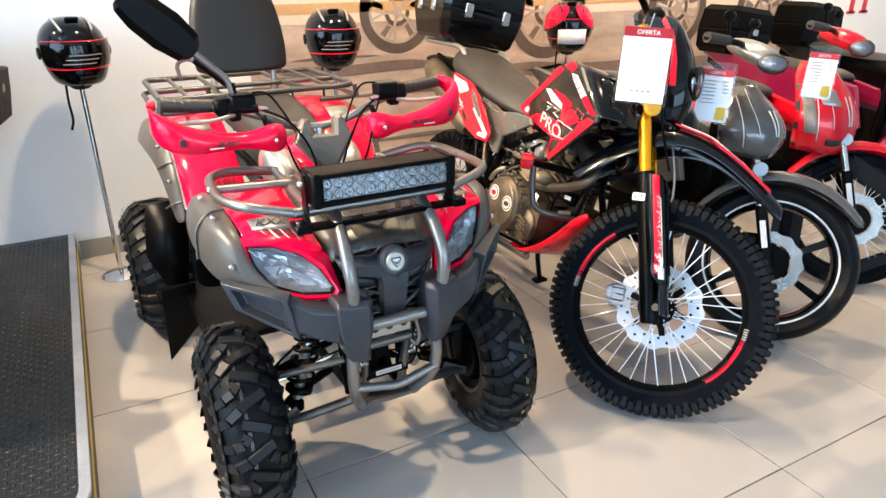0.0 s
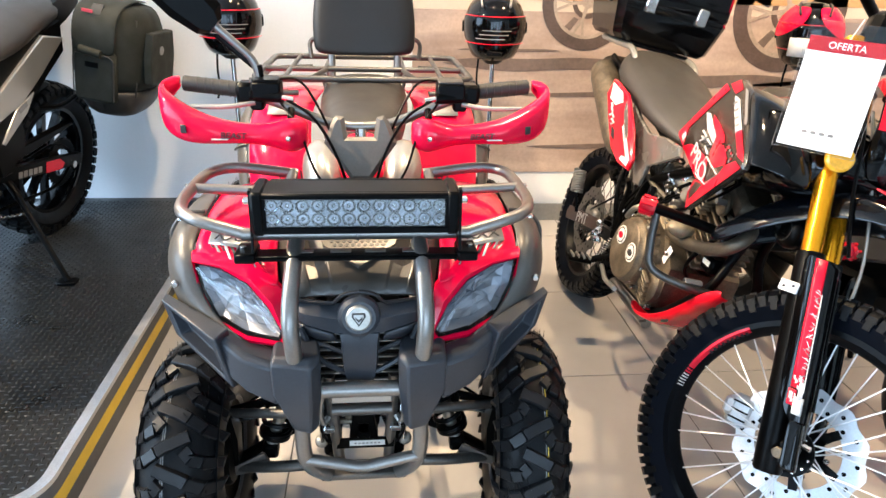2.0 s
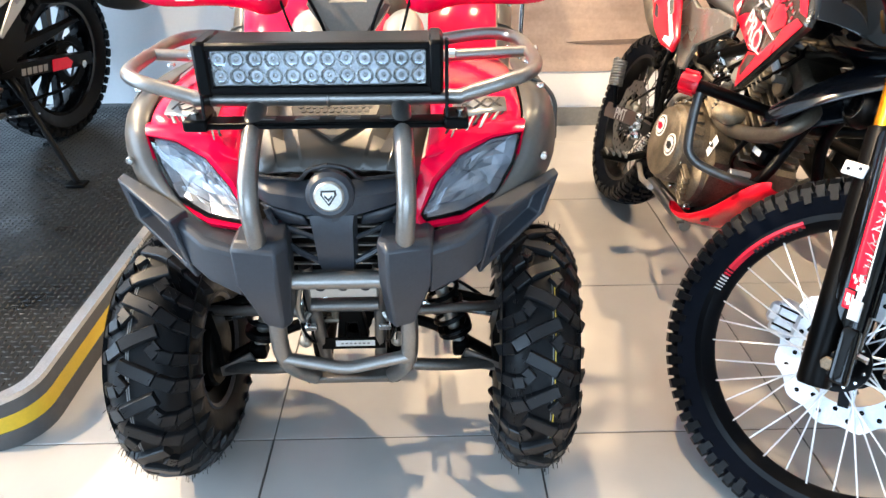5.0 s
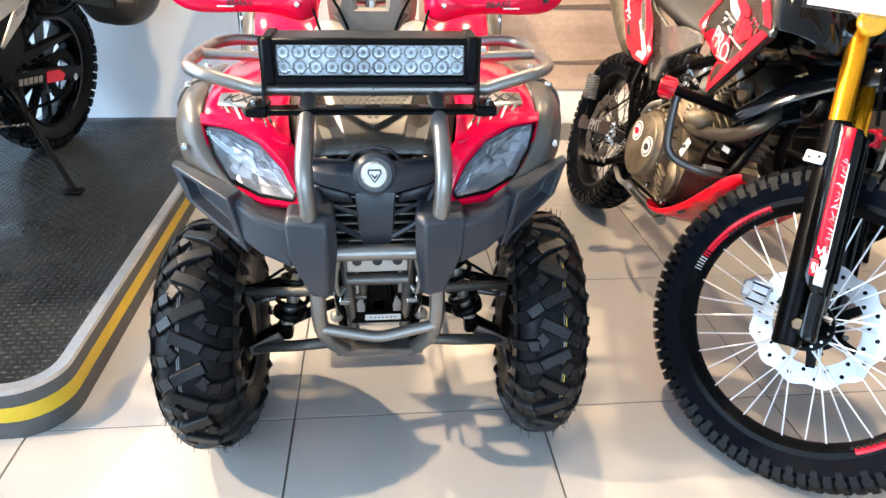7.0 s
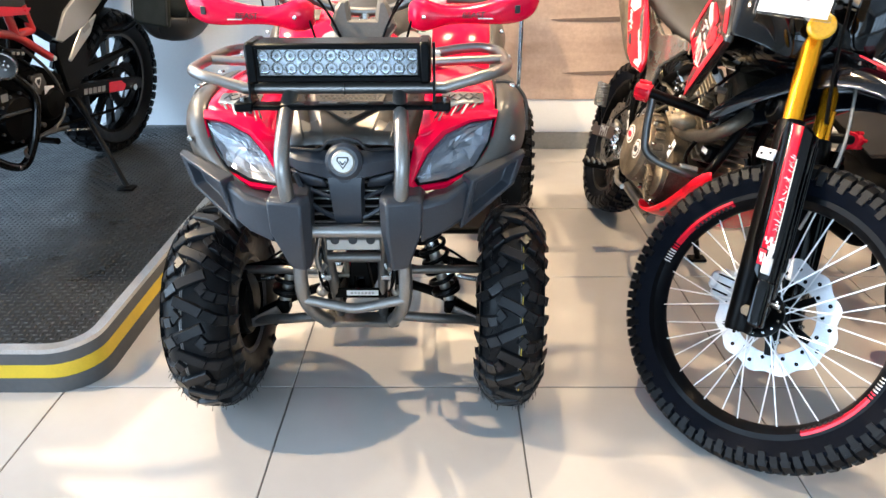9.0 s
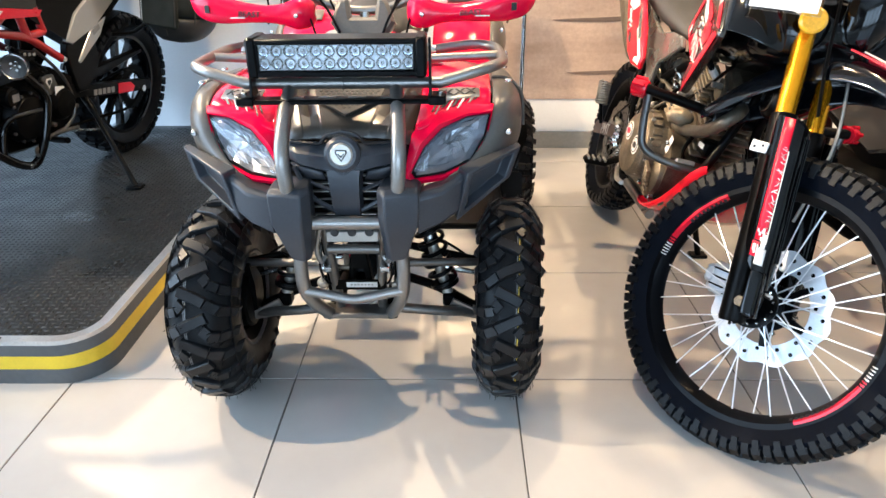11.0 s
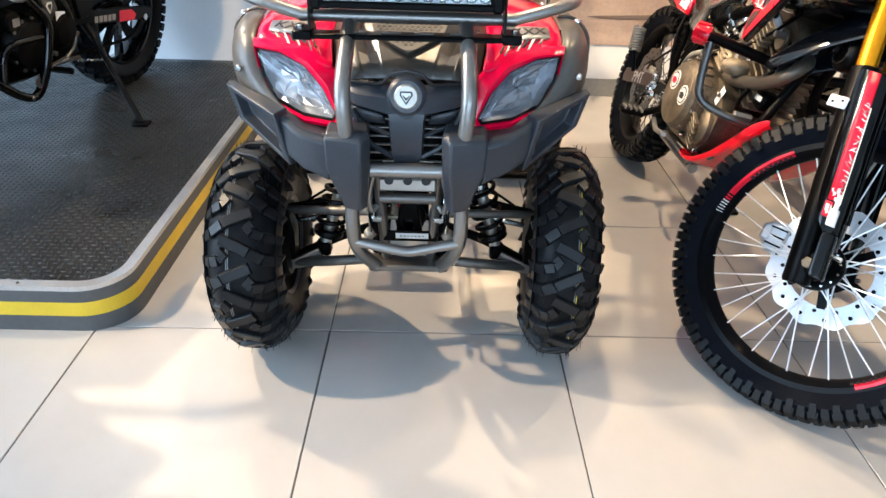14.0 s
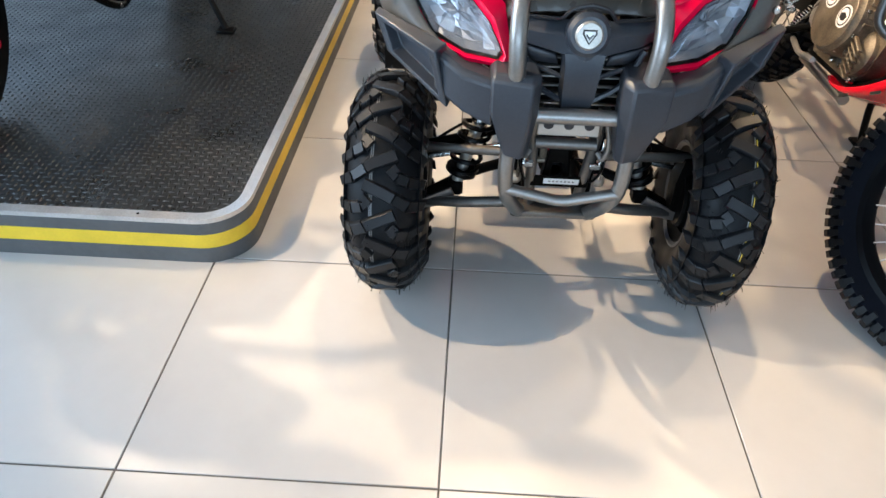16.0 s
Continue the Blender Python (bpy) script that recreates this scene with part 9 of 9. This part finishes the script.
    for s in (-1, 1):
        part("grip", Geo().tube([(-0.40, 0.14, 1.05), (-0.29, 0.146, 1.048)] if s < 0 else [(0.15, 0.44, 1.03), (0.09, 0.365, 1.025)], 0.017, 12, 0), SEAT, ub)
        mi = part("mirror", Geo().ball((0.030, 0.009, 0.018), (-0.12 + 0.17 * s, 0.24 + 0.08 * s, 1.125), 16, 8), BLACK, ub, "black mirror")
        part("stem", Geo().tube([(-0.12 + 0.15 * s, 0.24 + 0.08 * s, 1.045), (-0.12 + 0.17 * s, 0.24 + 0.08 * s, 1.11)], 0.005, 8, 0), BLACK, mi)
    for s in (-1, 1):
        yz_plate("side_cowl", [(0.34, 0.52), (0.50, 0.46), (0.80, 0.52), (1.15, 0.66), (1.45, 0.80), (1.42, 0.835), (1.05, 0.79), (0.62, 0.765), (0.42, 0.72)], 0.105 * s, 0.03, side, ub, "lacquered side cowl", 0.0, 0.010)
    part("spine", Geo().loft([[(-wd, yy, z0), (wd, yy, z0), (wd, yy, z1), (-wd, yy, z1)] for yy, wd, z0, z1 in ((0.25, 0.06, 0.42, 0.60), (0.55, 0.09, 0.42, 0.66), (1.0, 0.09, 0.55, 0.72), (1.45, 0.05, 0.74, 0.80))]), BLACK, ub)
    part("engine", Geo().box((0.24, 0.34, 0.20), (0, 0.58, 0.33), 0.04), IRON, ub)
    part("exhaust", Geo().tube([(0.0, 0.42, 0.32), (-0.06, 0.45, 0.20), (-0.12, 0.80, 0.22), (-0.14, 1.30, 0.34)], lambda u: 0.018 if u < 0.6 else 0.04, 12, 0.06), IRON, ub)
    rings = []
    for yy, wd, z0, z1 in ((0.52, 0.07, 0.73, 0.77), (0.62, 0.11, 0.74, 0.80), (0.90, 0.13, 0.755, 0.815), (1.15, 0.12, 0.78, 0.845), (1.38, 0.09, 0.795, 0.845)):
        rings.append([(-wd, yy, z0), (-wd, yy, (z0 + z1) / 2), (-wd * 0.8, yy, z1), (0, yy, z1 + 0.008), (wd * 0.8, yy, z1), (wd, yy, (z0 + z1) / 2), (wd, yy, z0), (0, yy, z0)])
    part("seat", Geo().loft(rings), SEAT, ub, "dark vinyl seat", subsurf=2)
    part("swing_arm", Geo().tube([(0.09, 0.72, 0.34), (0.09, 1.22, R)], 0.018, 10, 0), BLACK, ub)
    part("swing_arm", Geo().tube([(-0.09, 0.72, 0.34), (-0.09, 1.22, R)], 0.018, 10, 0), BLACK, ub)
    part("stand_leg", Geo().tube([(0.10, 0.66, 0.26), (0.13 + lean * 0.008, 0.68, math.sin(radians(lean)) * 0.2 + 0.008)], 0.010, 8, 0), BLACK, ub)
    if top_case:
        tc = part("top_case", Geo().loft([[(xx * kx, 1.34 + yy * kx, z) for xx, yy in ((-0.16, -0.15), (-0.19, -0.12), (-0.19, 0.12), (-0.16, 0.15), (0.16, 0.15), (0.19, 0.12), (0.19, -0.12), (0.16, -0.15))] for z, kx in ((0.80, 0.82), (0.83, 0.95), (0.93, 1.0), (0.94, 0.98), (0.95, 1.0), (1.05, 0.95), (1.08, 0.8))]), BLACK, ub, "black top case", sharp=25)
        part("carrier", Geo().box((0.20, 0.22, 0.02), (0, 1.34, 0.795), 0.005), BLACK, ub)
        part("latch", Geo().box((0.05, 0.012, 0.04), (0, 1.185, 0.94), 0.004), STEEL, tc)
    if tagpos:
        m = frame_of(tagpos, (0.74, -0.67, -0.08), (0.12, 0.12, 1))
        tg = price_tag(m @ Matrix.Diagonal((0.78, 1, 0.86, 1)), 0.135, 0.20, "printed price card with red heading in a clear sleeve")
        for k in range(7):
            part("print_bar", Geo().box((0.045 if k % 2 else 0.060, 0.0006, 0.004), (-0.025, -0.0012, 0.055 - 0.014 * k), 0.0001), DECAL_GREY, tg)
            part("print_bar", Geo().box((0.022, 0.0006, 0.004), (0.042, -0.0012, 0.055 - 0.014 * k), 0.0001), DECAL_GREY, tg) if k < 4 else None
        part("yellow_box", Geo().box((0.042, 0.0006, 0.05), (0.040, -0.0014, -0.068), 0.0002), TAG_YELLOW, tg)
        part("sleeve", Geo().box((0.150, 0.003, 0.235), (0, 0, 0.01), 0.0005), FILM, tg, "clear plastic sleeve").visible_shadow = False
    return ub


underbone(1.71, -0.03, 8, 55, 20, GRAPHITE, GRAPHITE, "graphite grey small motorcycle with cast wheels", "cast", (1.545, 0.12, 0.90), False, 0.295, low=0.66, high=0.92, wide=0.170)
underbone(2.42, 0.10, 8, 52, 18, RED_DIRT, RED_DIRT, "bright red small motorcycle with spoked front wheel", "spoke", (2.235, 0.20, 0.905), low=0.555, high=0.92, wide=0.205, aside=-0.045)
underbone(3.20, 0.18, 8, 40, 14, CRIMSON, CRIMSON, "dark crimson small motorcycle with black top case", "cast", None, True)
underbone(3.93, 0.20, 8, 40, 14, GLOSS, GLOSS, "black small motorcycle with black top case", "cast", None, True)
